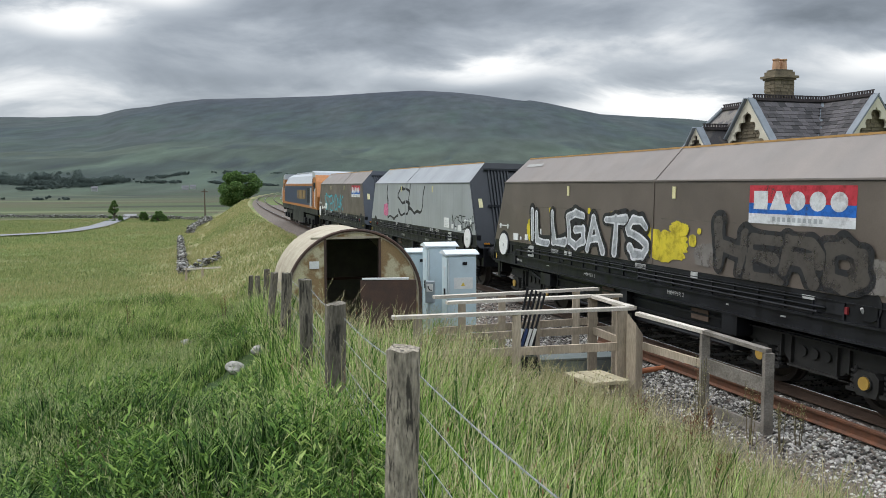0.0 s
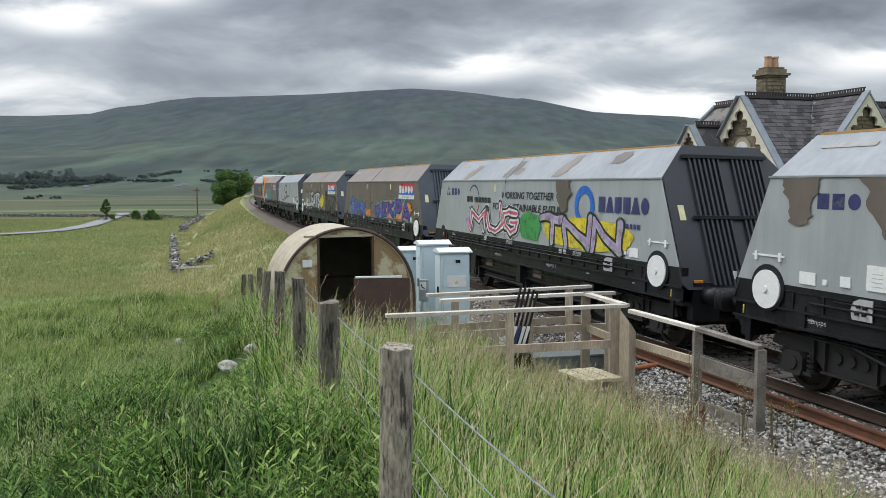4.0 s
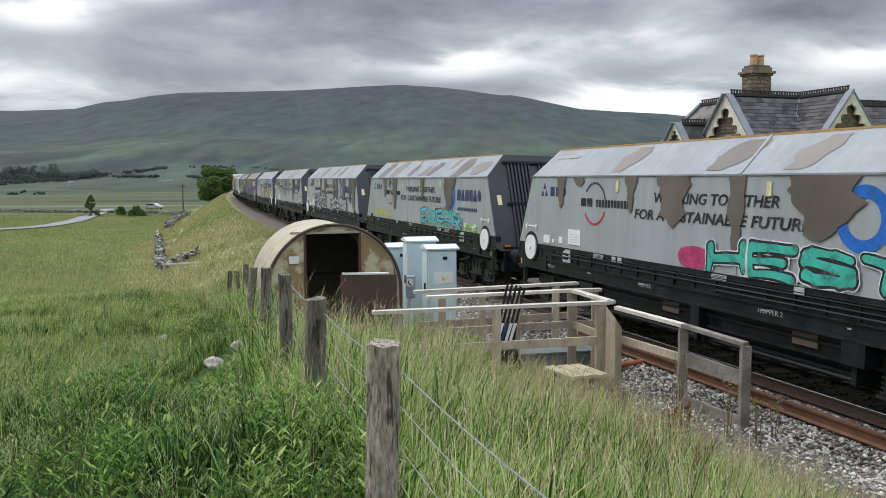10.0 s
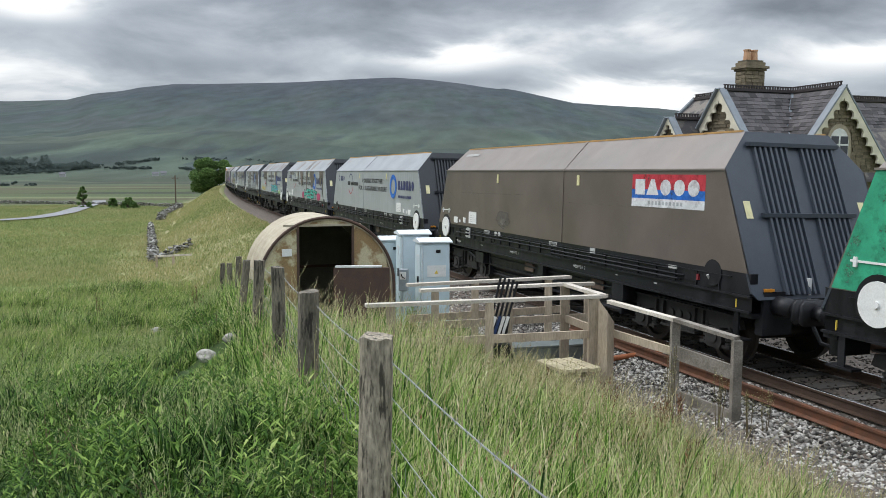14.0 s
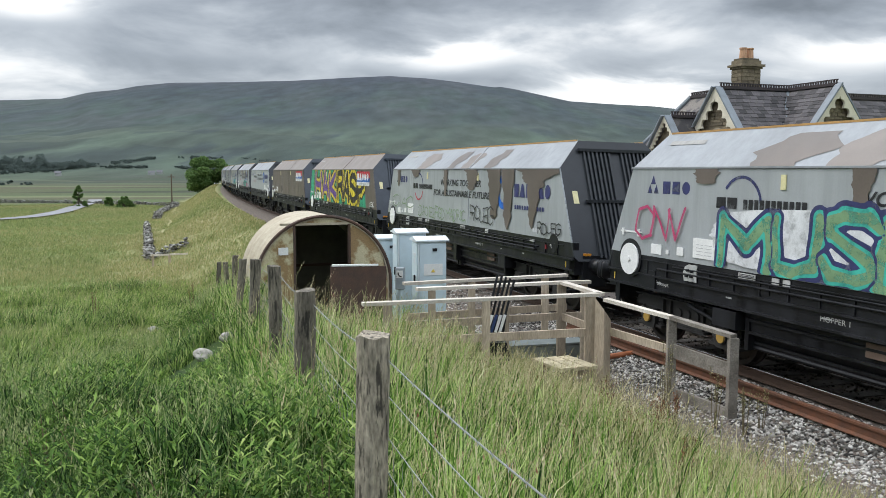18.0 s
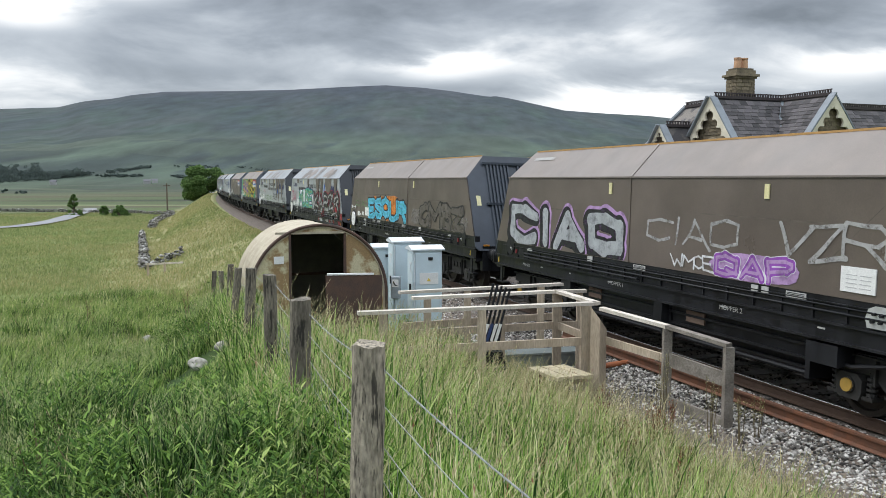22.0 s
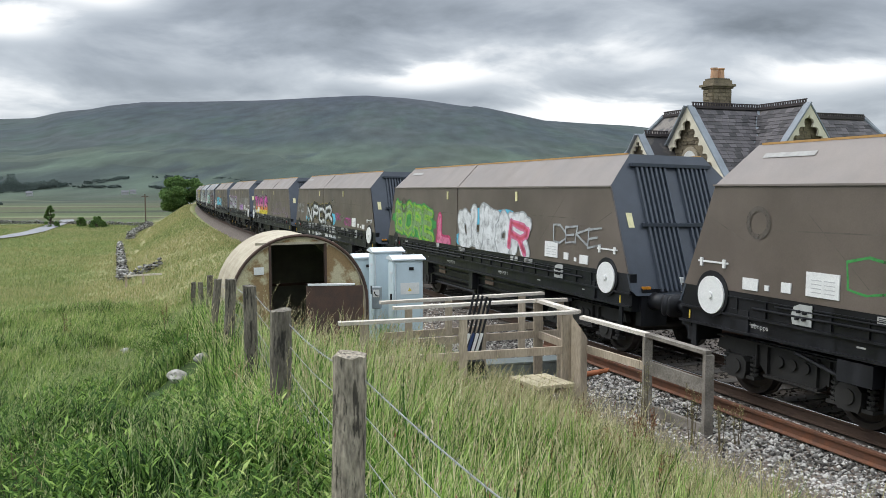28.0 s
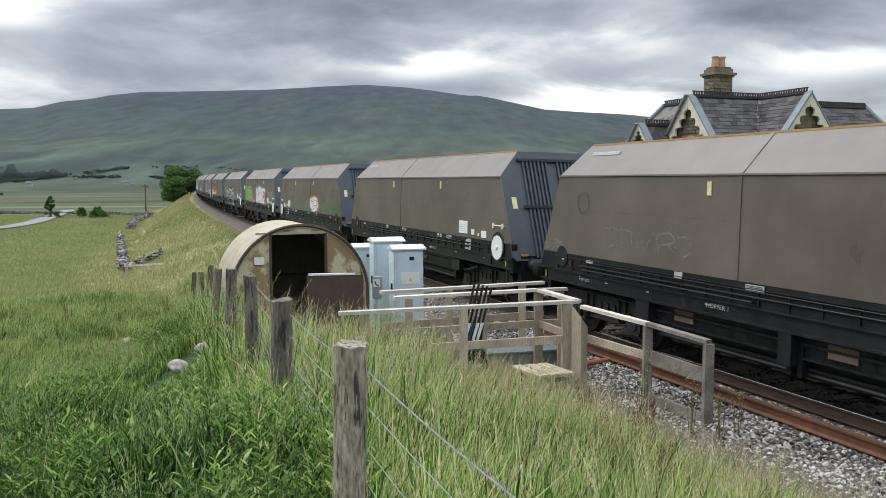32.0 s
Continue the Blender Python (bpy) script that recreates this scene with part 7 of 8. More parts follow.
def fence_side(x, y):
    """Signed metres right of the fence line."""
    fx = np.array([p[0] for p in FENCE[::-1]] + [0.75, 1.6])
    fy = np.array([p[1] for p in FENCE[::-1]] + [0.0, -3.0])
    return x - np.interp(-y, -fy, fx)


def clear_of(x, y):
    """False where the hut and the cabinets stand."""
    ok = np.ones(len(x), bool)
    for cx, cy, r in ((-2.4, 15.2, 1.5), (-0.3, 15.8, 0.5), (-0.8, 16.8, 0.6)):
        ok &= np.hypot(x - cx, y - cy) > r
    return ok


HERB = blade_material("herb_leaves", [(0.0, (0.020, 0.060, 0.008)), (0.4, (0.090, 0.180, 0.028)), (0.8, (0.23, 0.35, 0.075)), (1.0, (0.40, 0.48, 0.16))], 0.7)


def herbage(x, y, h, rng):
    """Upright stems with pairs of pointed leaves."""
    n, m = len(x), 18
    z = ground_z(x, y)
    lx, ly = rng.normal(0.05, 0.12, n) * h, rng.normal(0, 0.12, n) * h
    f = np.linspace(0.22, 1.0, m)[None, :] + rng.uniform(-0.03, 0.03, (n, m))
    a = rng.uniform(0, 6.28, n)[:, None] + np.arange(m)[None, :] * 2.4
    L = (0.022 + 0.050 * (1 - np.abs(f - 0.45))) * rng.uniform(0.6, 1.15, (n, m)) * (h[:, None] / 0.4)
    bx, by, bz = x[:, None] + lx[:, None] * f, y[:, None] + ly[:, None] * f, z[:, None] + h[:, None] * f
    dx, dy = np.cos(a), np.sin(a)
    up = 0.25 + 0.75 * f
    V = np.empty((n, m, 4, 3), np.float32)
    for i, (s, w, r) in enumerate(((0.0, 0.0, 0.0), (0.45, 0.13, 0.75), (1.0, 0.0, 0.8), (0.45, -0.13, 0.75))):
        V[:, :, i, 0] = bx + L * (dx * s - dy * w)
        V[:, :, i, 1] = by + L * (dy * s + dx * w)
        V[:, :, i, 2] = bz + L * up * r * s ** 0.5 * 0.9
    F = np.arange(n * m * 4).reshape(-1, 4)
    tagged(new("herbage", fast_mesh("herbage", V.reshape(-1, 3), F, HERB)), "leafy green herbs standing among the pasture grass", "weeds", kind="stuff")


def seed_heads(name, k, x, y, h, rng, lo, hi, label, paint=None):
    """Thin stalks, each with a feathery head of small spikelets."""
    n, m = len(k), 7
    sh = np.clip(h[k] * 1.05 + rng.uniform(0.03, 0.24, n), lo, hi)
    p = np.stack([x[k], y[k], ground_z(x[k], y[k])], 1)
    bend = np.stack([0.07 * sh + rng.normal(0, 0.09, n), rng.normal(0, 0.08, n), np.zeros(n)], 1)
    t1 = p + bend * 0.55
    t1[:, 2] += sh * 0.84
    t2 = p + bend * 1.25
    t2[:, 2] += sh
    a = rng.uniform(0, 6.28, n)
    e = np.stack([np.cos(a), np.sin(a), np.zeros(n)], 1) * 0.0013
    V1 = np.stack([p + e, p - e, t1 + e, t1 - e, t2 + e * 0.5, t2 - e * 0.5], 1)
    F1 = np.concatenate([np.arange(n)[:, None] * 6 + q for q in ([0, 1, 3, 2], [2, 3, 5, 4])], 0)
    f = np.linspace(0.0, 1.0, m)[None, :, None]
    c = t1[:, None] * (1 - f) + t2[:, None] * f
    b = rng.uniform(0, 6.28, (n, m))
    wide = (rng.uniform(0.5, 1.5, (n, 1)) * np.array([0.7, 1.0, 1.1, 1.0, 0.85, 0.6, 0.4]))[..., None]
    out = np.stack([np.cos(b), np.sin(b), np.full((n, m), 0.9)], -1) * wide * 0.012
    side = np.stack([-np.sin(b), np.cos(b), np.zeros((n, m))], -1) * wide * 0.0036
    up = np.array([0, 0, 0.012])
    V2 = np.stack([c - up * 0.4, c + out * 0.6 + side, c + out * 1.3 + up, c + out * 0.6 - side], 2)
    F2 = np.arange(n * m * 4).reshape(-1, 4) + n * 6
    me = fast_mesh(name, np.concatenate([V1.reshape(-1, 3), V2.reshape(-1, 3)]), np.concatenate([F1, F2]), paint or SEED)
    tagged(new(name, me), label, "grass", kind="stuff")


def make_grass():
    rng = np.random.default_rng(5)
    # tall grass between the fence and the ballast
    x, y = polar(rng, 330000, 2.0, 26, -22, 34, 1.15)
    x, y, ox, oy, big = tufted(x, y, 22, 0.055, rng)
    u, lat = to_line(x, y)
    fs = fence_side(x, y)
    edge = -3.35 - 0.45 * npnoise(x, y, 0.7, 2)
    dens = rng.uniform(0, 1, len(x))
    ok = (fs > np.where(y < 4.6, -0.05, -0.45) + 0.3 * dens) & (lat < edge) & clear_of(x, y) & (u < 30)
    ok &= dens < np.interp(lat - edge, [-2.0, -1.2, -0.4], [1.0, 0.55, 0.12])
    ok &= ~((x > -1.2) & (x < 2.2) & (y > 12.6) & (y < 15.2) & (dens > 0.12))
    x, y, lat, ox, oy, big = x[ok], y[ok], lat[ok], ox[ok], oy[ok], big[ok]
    h = big * np.clip(0.55 + 0.34 * npnoise(x, y, 0.55, 7) + rng.normal(0, 0.17, len(x)), 0.15, 1.1) * np.interp(-lat, [3.2, 4.4, 6, 9], [0.5, 0.85, 1.0, 0.95]) * np.interp(fence_side(x, y), [-1.0, -0.2, 0.5], [0.4, 0.7, 1.0])
    h = h * np.where((x > 0.2) & (y > 8.5), 0.72, 1.0) * np.where((x > -3.1) & (x < -1.3) & (y > 10.3), 0.55, 1.0)
    blades("tall_grass", x, y, h, 0.0088, 0.13, TALL, "tall bright green and straw coloured uncut grass", rng, wind=(0.08, 0.0), out=(ox * 2.0, oy * 2.0))
    # flowering stalks above it
    v = (rng.uniform(0, 1, len(x)) < np.interp(lat, [-7.5, -6.0, -5.0, -4.2], [0.05, 0.16, 0.6, 1.0])) & (np.hypot(x, y) < 18)
    blades("verge_straw", x[v], y[v], h[v] * rng.uniform(0.7, 1.15, v.sum()), 0.006, 0.2, DRY, "thin pale straw stems beside the ballast", rng, wind=(0.18, 0.0))
    wt = np.interp(np.hypot(x - 0.2, y - 10.5), [0, 2.5, 5], [3.0, 2.0, 1.0]) * np.interp(lat, [-8, -5.5, -4], [1, 1.6, 3.0])
    seed_heads("grass_seed_heads", rng.choice(len(x), 6500, replace=False, p=wt / wt.sum()), x, y, h, rng, 0.3, 1.1, "straw and reddish flowering grass stalks")
    # lush pasture on the field side
    x, y = polar(rng, 330000, 2.2, 34, -34, 4, 1.25)
    x, y, ox, oy, big = tufted(x, y, 30, 0.07, rng)
    fs = fence_side(x, y)
    ok = (fs < 0.15) & clear_of(x, y)
    x, y, ox, oy, big = x[ok], y[ok], ox[ok], oy[ok], big[ok]
    for rx, ry in ((-3.45, 10.7), (-3.2, 11.2), (-6.55, 17.4)):
        ok = np.hypot(x - rx, y - ry) > 0.42
        x, y, ox, oy, big = x[ok], y[ok], ox[ok], oy[ok], big[ok]
    c = npnoise(x, y, 0.45, 11) + 0.5 * npnoise(x, y, 1.4, 12)
    d = np.hypot(x, y)
    # short turf of a trodden way, and tussocks of darker rushes
    path = np.exp(-((x + 0.26 * y - 0.2 + 0.6 * np.sin(y * 0.5)) / 0.8) ** 2) * (y > 7) * (y < 15)
    path = np.maximum(path, np.exp(-((x + 3.7) / 1.5) ** 2 - ((y - 9.9) / 1.9) ** 2))
    h = big * np.clip(0.24 + 0.42 * np.clip(c, -0.4, 1) + rng.normal(0, 0.07, len(x)), 0.05, 0.7) * (1 - 0.72 * path) * np.interp(d, [2, 5, 30], [0.75, 1, 1.0])
    far = rng.uniform(0, 1, len(x)) < np.maximum(np.interp(d, [5, 8, 12, 20], [0.0, 0.18, 0.6, 0.95]) * np.clip(1.0 - 1.2 * c, 0.25, 1), 0.9 * path)
    blades("meadow_grass", x[far], y[far], h[far], 0.012, 0.2, MEADOW, "pale green and straw coloured meadow grass", rng)
    near = ~far
    blades("pasture_grass", x[near], y[near], h[near], 0.011, 0.14, LUSH, "lush tussocky green pasture grass", rng, wind=(0.12, 0.05), out=(ox[near] * 1.8, oy[near] * 1.8))
    k = rng.uniform(0, 1, len(x)) < np.interp(d, [4, 9, 16, 30], [0.004, 0.012, 0.05, 0.14])
    blades("pasture_straw", x[k], y[k], h[k] * rng.uniform(0.9, 1.5, k.sum()), 0.006, 0.3, DRY, "pale dry stems among the pasture", rng)
    wt = np.interp(d, [4, 8, 14, 20, 20.1], [0.15, 0.5, 1.0, 1.0, 0.0]) * (path < 0.3) * np.clip(0.4 + npnoise(x, y, 0.5, 17) * 2, 0.02, 2)
    seed_heads("pasture_seed_heads", rng.choice(len(x), 2600, replace=False, p=wt / wt.sum()), x, y, h, rng, 0.25, 0.75, "pale flowering grasses among the pasture", GREEN_SEED)
    # upright leafy herbs among the pasture
    k = (rng.uniform(0, 1, len(x)) < np.interp(y, [5, 10], [0.042, 0.012]) * np.clip(npnoise(x, y, 1.1, 31) * 1.6 + 0.75, 0, 1.3)) & (d < 15) & (path < 0.4)
    herbage(x[k], y[k], np.clip(h[k] * rng.uniform(0.85, 1.35, k.sum()) + 0.08, 0.16, 0.62), rng)
    # sparse dry stalks on the edge of the ballast
    sx, sy = polar(rng, 120000, 4, 17, 4, 34, 1.2)
    u, lat = to_line(sx, sy)
    lat = lat + 0.35 * npnoise(sx, sy, 1.0, 51)
    ok = (lat > -4.6) & (lat < -2.6) & (rng.uniform(0, 1, len(sx)) < np.interp(lat, [-4.6, -3.9, -3.3, -2.7], [0.9, 0.7, 0.15, 0.01]))
    blades("ballast_weeds", sx[ok], sy[ok], rng.uniform(0.12, 0.60, ok.sum()), 0.0065, 0.26, DRY, "dry straw coloured weeds at the edge of the ballast", rng)
    # the verge round about and behind
    x, y = polar(rng, 34000, 0.5, 9, 34, 326, 1.1)
    x2, y2 = polar(rng, 7000, 0.5, 2.4, -34, 34, 1.1)
    x, y = np.concatenate([x, x2]), np.concatenate([y, y2])
    u, lat = to_line(x, y)
    ok = lat < -4.0
    x, y = x[ok], y[ok]
    h = np.clip(0.28 + 0.25 * npnoise(x, y, 0.6, 41) + rng.normal(0, 0.06, len(x)), 0.06, 0.5)
    blades("verge_grass", x, y, h, 0.012, 0.2, LUSH, "trodden green verge grass beside the fence", rng)
    # paler grass farther down the field and on the railway bank
    x, y = polar(rng, 300000, 16, 190, -34, -8, 1.35)
    u, lat = to_line(x, y)
    ok = (lat < -3.7) & clear_of(x, y) & (fence_side(x, y) < 0.3)
    ok |= (lat < -2.4) & (u > 24)
    x, y, lat = x[ok], y[ok], lat[ok]
    d = np.hypot(x, y)
    h = np.clip(0.20 + 0.12 * npnoise(x, y, 0.2, 21) + rng.normal(0, 0.05, len(x)), 0.06, 0.6)
    cov = cover_of(x, y)
    dry = rng.uniform(0, 1, len(x)) < 0.16 + 0.62 * cov + 1.8 * npnoise(x, y, 0.06, 23)
    wd = np.interp(d, [16, 40, 95, 190], [0.011, 0.022, 0.045, 0.09])
    for m, ma, nm, lb in ((dry, DRY, "dry_grass", "straw coloured grass on the bank and lower field"), (~dry, FIELD, "field_grass", "green grass of the lower field")):
        blades(nm, x[m], y[m], h[m], wd[m], 0.3, BANK_GRASS if ma is DRY else ma, lb, rng)


make_grass()


# ---- ballast stones ----
def stones(name, pts, sizes, material, label, category, rng, squash=0.7):
    n = len(pts)
    base = np.array([(1, 0, 0), (-1, 0, 0), (0, 1, 0), (0, -1, 0), (0, 0, 1), (0, 0, -1)], float)
    faces = np.array([(0, 2, 4), (2, 1, 4), (1, 3, 4), (3, 0, 4), (2, 0, 5), (1, 2, 5), (3, 1, 5), (0, 3, 5)])
    V = base[None] * rng.uniform(0.6, 1.25, (n, 6, 1)) + rng.normal(0, 0.16, (n, 6, 3))
    a = rng.uniform(0, 6.28, n)
    c, s = np.cos(a), np.sin(a)
    X = V[:, :, 0] * c[:, None] - V[:, :, 1] * s[:, None]
    Y = V[:, :, 0] * s[:, None] + V[:, :, 1] * c[:, None]
    V = np.stack([X, Y, V[:, :, 2] * squash], -1) * np.asarray(sizes)[:, None, None] + np.asarray(pts)[:, None, :]
    F = (faces[None] + np.arange(n)[:, None, None] * 6).reshape(-1, 3)
    return tagged(new(name, fast_mesh(name, V.reshape(-1, 3), F, material)), label, category, kind="stuff")


STONES = blade_material("crushed_stone", [(0.0, (0.035, 0.032, 0.030)), (0.3, (0.17, 0.16, 0.145)), (0.6, (0.41, 0.388, 0.357)), (1.0, (0.78, 0.75, 0.705))], 0.9)
# darker, browner stones from the near rail inwards
DARK_STONES = blade_material("dark_crushed_stone", [(0.0, (0.02, 0.018, 0.016)), (0.5, (0.085, 0.07, 0.055)), (1.0, (0.24, 0.21, 0.175))], 0.9)


def make_stones():
    rng = np.random.default_rng(9)
    pts, sizes, where = [], [], []
    prof_l = [-3.9, -2.6, -1.75, -1.3, 1.3, 4.7, 5.3]
    prof_z = [-0.50, -0.35, -0.27, -0.20, -0.20, -0.20, -0.25]
    while len(pts) < 70000:
        u = rng.uniform(-3, 16) if rng.uniform() < 0.85 else rng.uniform(16, 40)
        lat = rng.uniform(-3.9, -0.85) if rng.uniform() < 0.8 else rng.uniform(-0.6, 5)
        if abs(abs(lat) - 0.75) < 0.08:
            continue
        p = at_line(u, lat, np.interp(lat, prof_l, prof_z) + 0.005)
        if lat < -3.2 and rng.uniform() < (-lat - 3.2) / 0.7:
            continue
        pts.append(p)
        where.append((u, lat))
        sizes.append(rng.uniform(0.014, 0.038) if rng.uniform() < 0.9 else rng.uniform(0.035, 0.05))
    inner = [p for p, (u, lat) in zip(pts, where) if lat > -0.8]
    stones("track_stones", inner, [q for q, (u, lat) in zip(sizes, where) if lat > -0.8], DARK_STONES, "dark brown ballast stones between the rails", "ballast", rng)
    sizes = [q for q, (u, lat) in zip(sizes, where) if lat <= -0.8]
    pts = [p for p, (u, lat) in zip(pts, where) if lat <= -0.8]
    stones("ballast_stones", pts, sizes, STONES, "loose grey, brown and whitish ballast stones", "ballast", rng)


make_stones()

# ---- dry stone wall, field stones ----
WALLSTONE = blade_material("limestone", [(0.0, (0.06, 0.055, 0.05)), (0.5, (0.25, 0.24, 0.22)), (1.0, (0.60, 0.585, 0.55))], 0.9)


def make_wall(path, h, w, label):
    rng = np.random.default_rng(3)
    pts, sizes = [], []
    for (x0, y0), (x1, y1) in zip(path, path[1:]):
        L = math.hypot(x1 - x0, y1 - y0)
        for _ in range(int(L * 48)):
            f = rng.uniform()
            x, y = x0 + (x1 - x0) * f, y0 + (y1 - y0) * f
            nx, ny = -(y1 - y0) / L, (x1 - x0) / L
            hh = h * (0.75 + 0.5 * noise.noise(Vector((x * 0.4, y * 0.4, 1))))
            v = rng.uniform(0, 1)
            o = rng.uniform(-1, 1) * w * (1 - 0.45 * v)
            pts.append((x + nx * o, y + ny * o, gz(x, y) + hh * v))
            sizes.append(rng.uniform(0.08, 0.20))
    stones("dry_stone_wall", pts, sizes, WALLSTONE, label, "stone wall", rng, 0.55)


make_wall([(-15.2, 47.0), (-17.1, 46.2), (-18.5, 50), (-21.5, 58), (-26, 70), (-32, 86)], 0.75, 0.3, "tumbledown dry stone wall at the foot of the bank")
make_wall([(-37.5, 104), (-44, 124), (-50, 146), (-52.5, 158)], 0.9, 0.5, "grey dry stone wall below the railway bank")
make_wall([(-52.5, 158), (-62, 165), (-80, 176), (-120, 190)], 0.9, 0.5, "grey dry stone wall across the field")
FIELD_ROCK = mat("pale_field_rock", (0.42, 0.40, 0.35), 0.9, scale=14, bump=0.8, col2=(0.17, 0.16, 0.13))
for i, (x, y, r) in enumerate(((-3.37, 10.95, 0.14), (-3.17, 11.45, 0.10), (-6.51, 17.68, 0.10))):
    bm = bmesh.new()
    bmesh.ops.create_icosphere(bm, subdivisions=3, radius=r)
    for v in bm.verts:
        v.co *= 1 + 0.4 * noise.noise(v.co * (1.6 / r) * 0.6 + Vector((i * 5, 0, 0)))
        v.co.z *= 0.65
    me = bpy.data.meshes.new("field_rock")
    bm.to_mesh(me)
    bm.free()
    tagged(part("field_rock", me, FIELD_ROCK, m=Matrix.Translation((x, y, gz(x, y) + r * 0.38))), "pale limestone rock lying in the grass", "rock", "field rocks")

# ---- docks and nettles ----
DOCK = blade_material("dock_seed", [(0.0, (0.10, 0.045, 0.03)), (0.6, (0.22, 0.085, 0.045)), (1.0, (0.32, 0.16, 0.08))], 0.9)
NETTLE = blade_material("nettle_leaves", [(0.0, (0.018, 0.052, 0.009)), (0.5, (0.072, 0.150, 0.022)), (1.0, (0.21, 0.32, 0.070))], 0.75)


def herb(name, x, y, h, w, n, size, material, label, category, group, seed, spikes=0):
    rng = np.random.default_rng(seed)
    t = bent(name, label, category, x, y, gz(x, y) - 0.02, rng.uniform(0, 90))
    g = Geo()
    P = []
    for i in range(max(spikes, 5)):
        tip = Vector((rng.normal(0, w * 0.4), rng.normal(0, w * 0.4), h * rng.uniform(0.7, 1.0)))
        root = Vector((tip.x * 0.3, tip.y * 0.3, 0))
        g.cyl(root, tip, 0.006, 0.003, 5)
        for _ in range(n):
            f = rng.uniform(0.55, 1.0) if spikes else rng.uniform(0.1, 1.0)
            q = root.lerp(tip, f)
            rad = 0.02 if spikes else w * 0.22
            P.append((q.x + rng.normal(0, rad), q.y + rng.normal(0, rad), q.z))
    P = np.array(P)
    m = len(P)
    a, b = rng.normal(0, 1, (m, 3)), rng.normal(0, 1, (m, 3))
    a /= np.linalg.norm(a, axis=1)[:, None]
    b = np.cross(a, b)
    b /= np.linalg.norm(b, axis=1)[:, None]
    s = (size * rng.uniform(0.6, 1.3, m))[:, None]
    V = np.stack([P - a * s, P + b * s * 0.32, P + a * s, P - b * s * 0.32], 1).reshape(-1, 3)
    part("stem", g, BARK_THIN, t)
    tagged(part("seed_spike" if spikes else "leaves", fast_mesh("leaves", V, np.arange(m * 4).reshape(-1, 4), material), material, t), kind="stuff")


BARK_THIN = mat("thin_stem", (0.13, 0.10, 0.05), 0.9)
for i, (x, y, h) in enumerate(((1.9, 9.3, 0.8), (2.2, 8.6, 0.7), (2.6, 9.6, 0.75), (1.2, 10.2, 0.7), (-0.75, 11.2, 0.75), (2.9, 10.1, 0.6), (1.6, 7.4, 0.7), (1.35, 6.3, 0.7), (1.75, 7.9, 0.75), (2.3, 7.7, 0.6), (1.1, 7.0, 0.7), (0.7, 5.6, 0.75), (1.95, 8.1, 0.7), (1.2, 8.4, 0.75), (2.45, 8.9, 0.7), (-8.6, 19.5, 0.9), (-5.9, 18.6, 0.8), (2.05, 6.9, 0.65))):
    herb("dock_plant", x, y, h, 0.16, 30, 0.016, DOCK, "reddish brown dock plant gone to seed", "weed", "dock plants", i, 3)
for i, (x, y, h, w) in enumerate(((-2.95, 11.75, 0.4, 0.55), (-3.6, 12.2, 0.4, 0.7), (-5.0, 15.2, 0.35, 0.8), (-4.4, 14.3, 0.35, 0.7))):
    herb("nettle_clump", x, y, h, w, 150, 0.024, NETTLE, "dark green clump of nettles in the pasture", "weed", "nettle clumps", 40 + i)

rnd_w = random.Random(8)
for i in range(22):
    y = rnd_w.uniform(3.4, 8.2)
    x = -0.30 * y + 0.55 - rnd_w.uniform(0.1, 1.0) ** 1.7 * (0.6 + 0.30 * y) + (0.25 if y < 5 else 0)
    herb("leafy_weed", x, y, rnd_w.uniform(0.28, 0.5), rnd_w.uniform(0.3, 0.5), 130, 0.018, NETTLE, "dark leafy weeds in the pasture beside the fence", "weed", "leafy weeds", 120 + i)

for i, (x, y, h) in enumerate(((2.95, 10.7, 1.05), (3.35, 10.0, 0.9), (3.62, 9.7, 0.85), (2.75, 10.2, 0.8), (3.9, 9.9, 0.7))):
    herb("seeding_grass_tuft", x, y, h, 0.14, 36, 0.012, DRY, "tall pale seeding grass at the edge of the ballast", "grass", "seeding grass tufts", 70 + i, 3)

# ---- trees, poles, road ----
LEAF = blade_material("hawthorn_leaves", [(0.0, (0.045, 0.092, 0.026)), (0.5, (0.105, 0.185, 0.052)), (1.0, (0.19, 0.28, 0.085))], 0.7)
# distance haze put into the far leaf colour: paler and bluer
HAZYLEAF = blade_material("hazy_foliage", [(0.0, (0.058, 0.080, 0.076)), (0.5, (0.088, 0.115, 0.104)), (1.0, (0.120, 0.15, 0.125))], 0.8)
BARK = mat("bark", (0.09, 0.07, 0.05), 0.9, bump=0.5)


def leaf_cloud(name, centres, radii, per, size, material, rng):
    P = []
    for c, r in zip(centres, radii):
        d = rng.normal(0, 1, (per, 3))
        d /= np.linalg.norm(d, axis=1)[:, None]
        P.append(np.array(c) + d * (r * rng.uniform(0.55, 1.05, per))[:, None] * [1, 1, 0.8])
    P = np.concatenate(P)
    n = len(P)
    a, b = rng.normal(0, 1, (n, 3)), rng.normal(0, 1, (n, 3))
    a /= np.linalg.norm(a, axis=1)[:, None]
    b = np.cross(a, b)
    b /= np.linalg.norm(b, axis=1)[:, None]
    s = (size * rng.uniform(0.6, 1.3, n))[:, None]
    V = np.stack([P - a * s, P + b * s * 0.6, P + a * s, P - b * s * 0.6], 1).reshape(-1, 3)
    return fast_mesh(name, V, np.arange(n * 4).reshape(-1, 4), material)


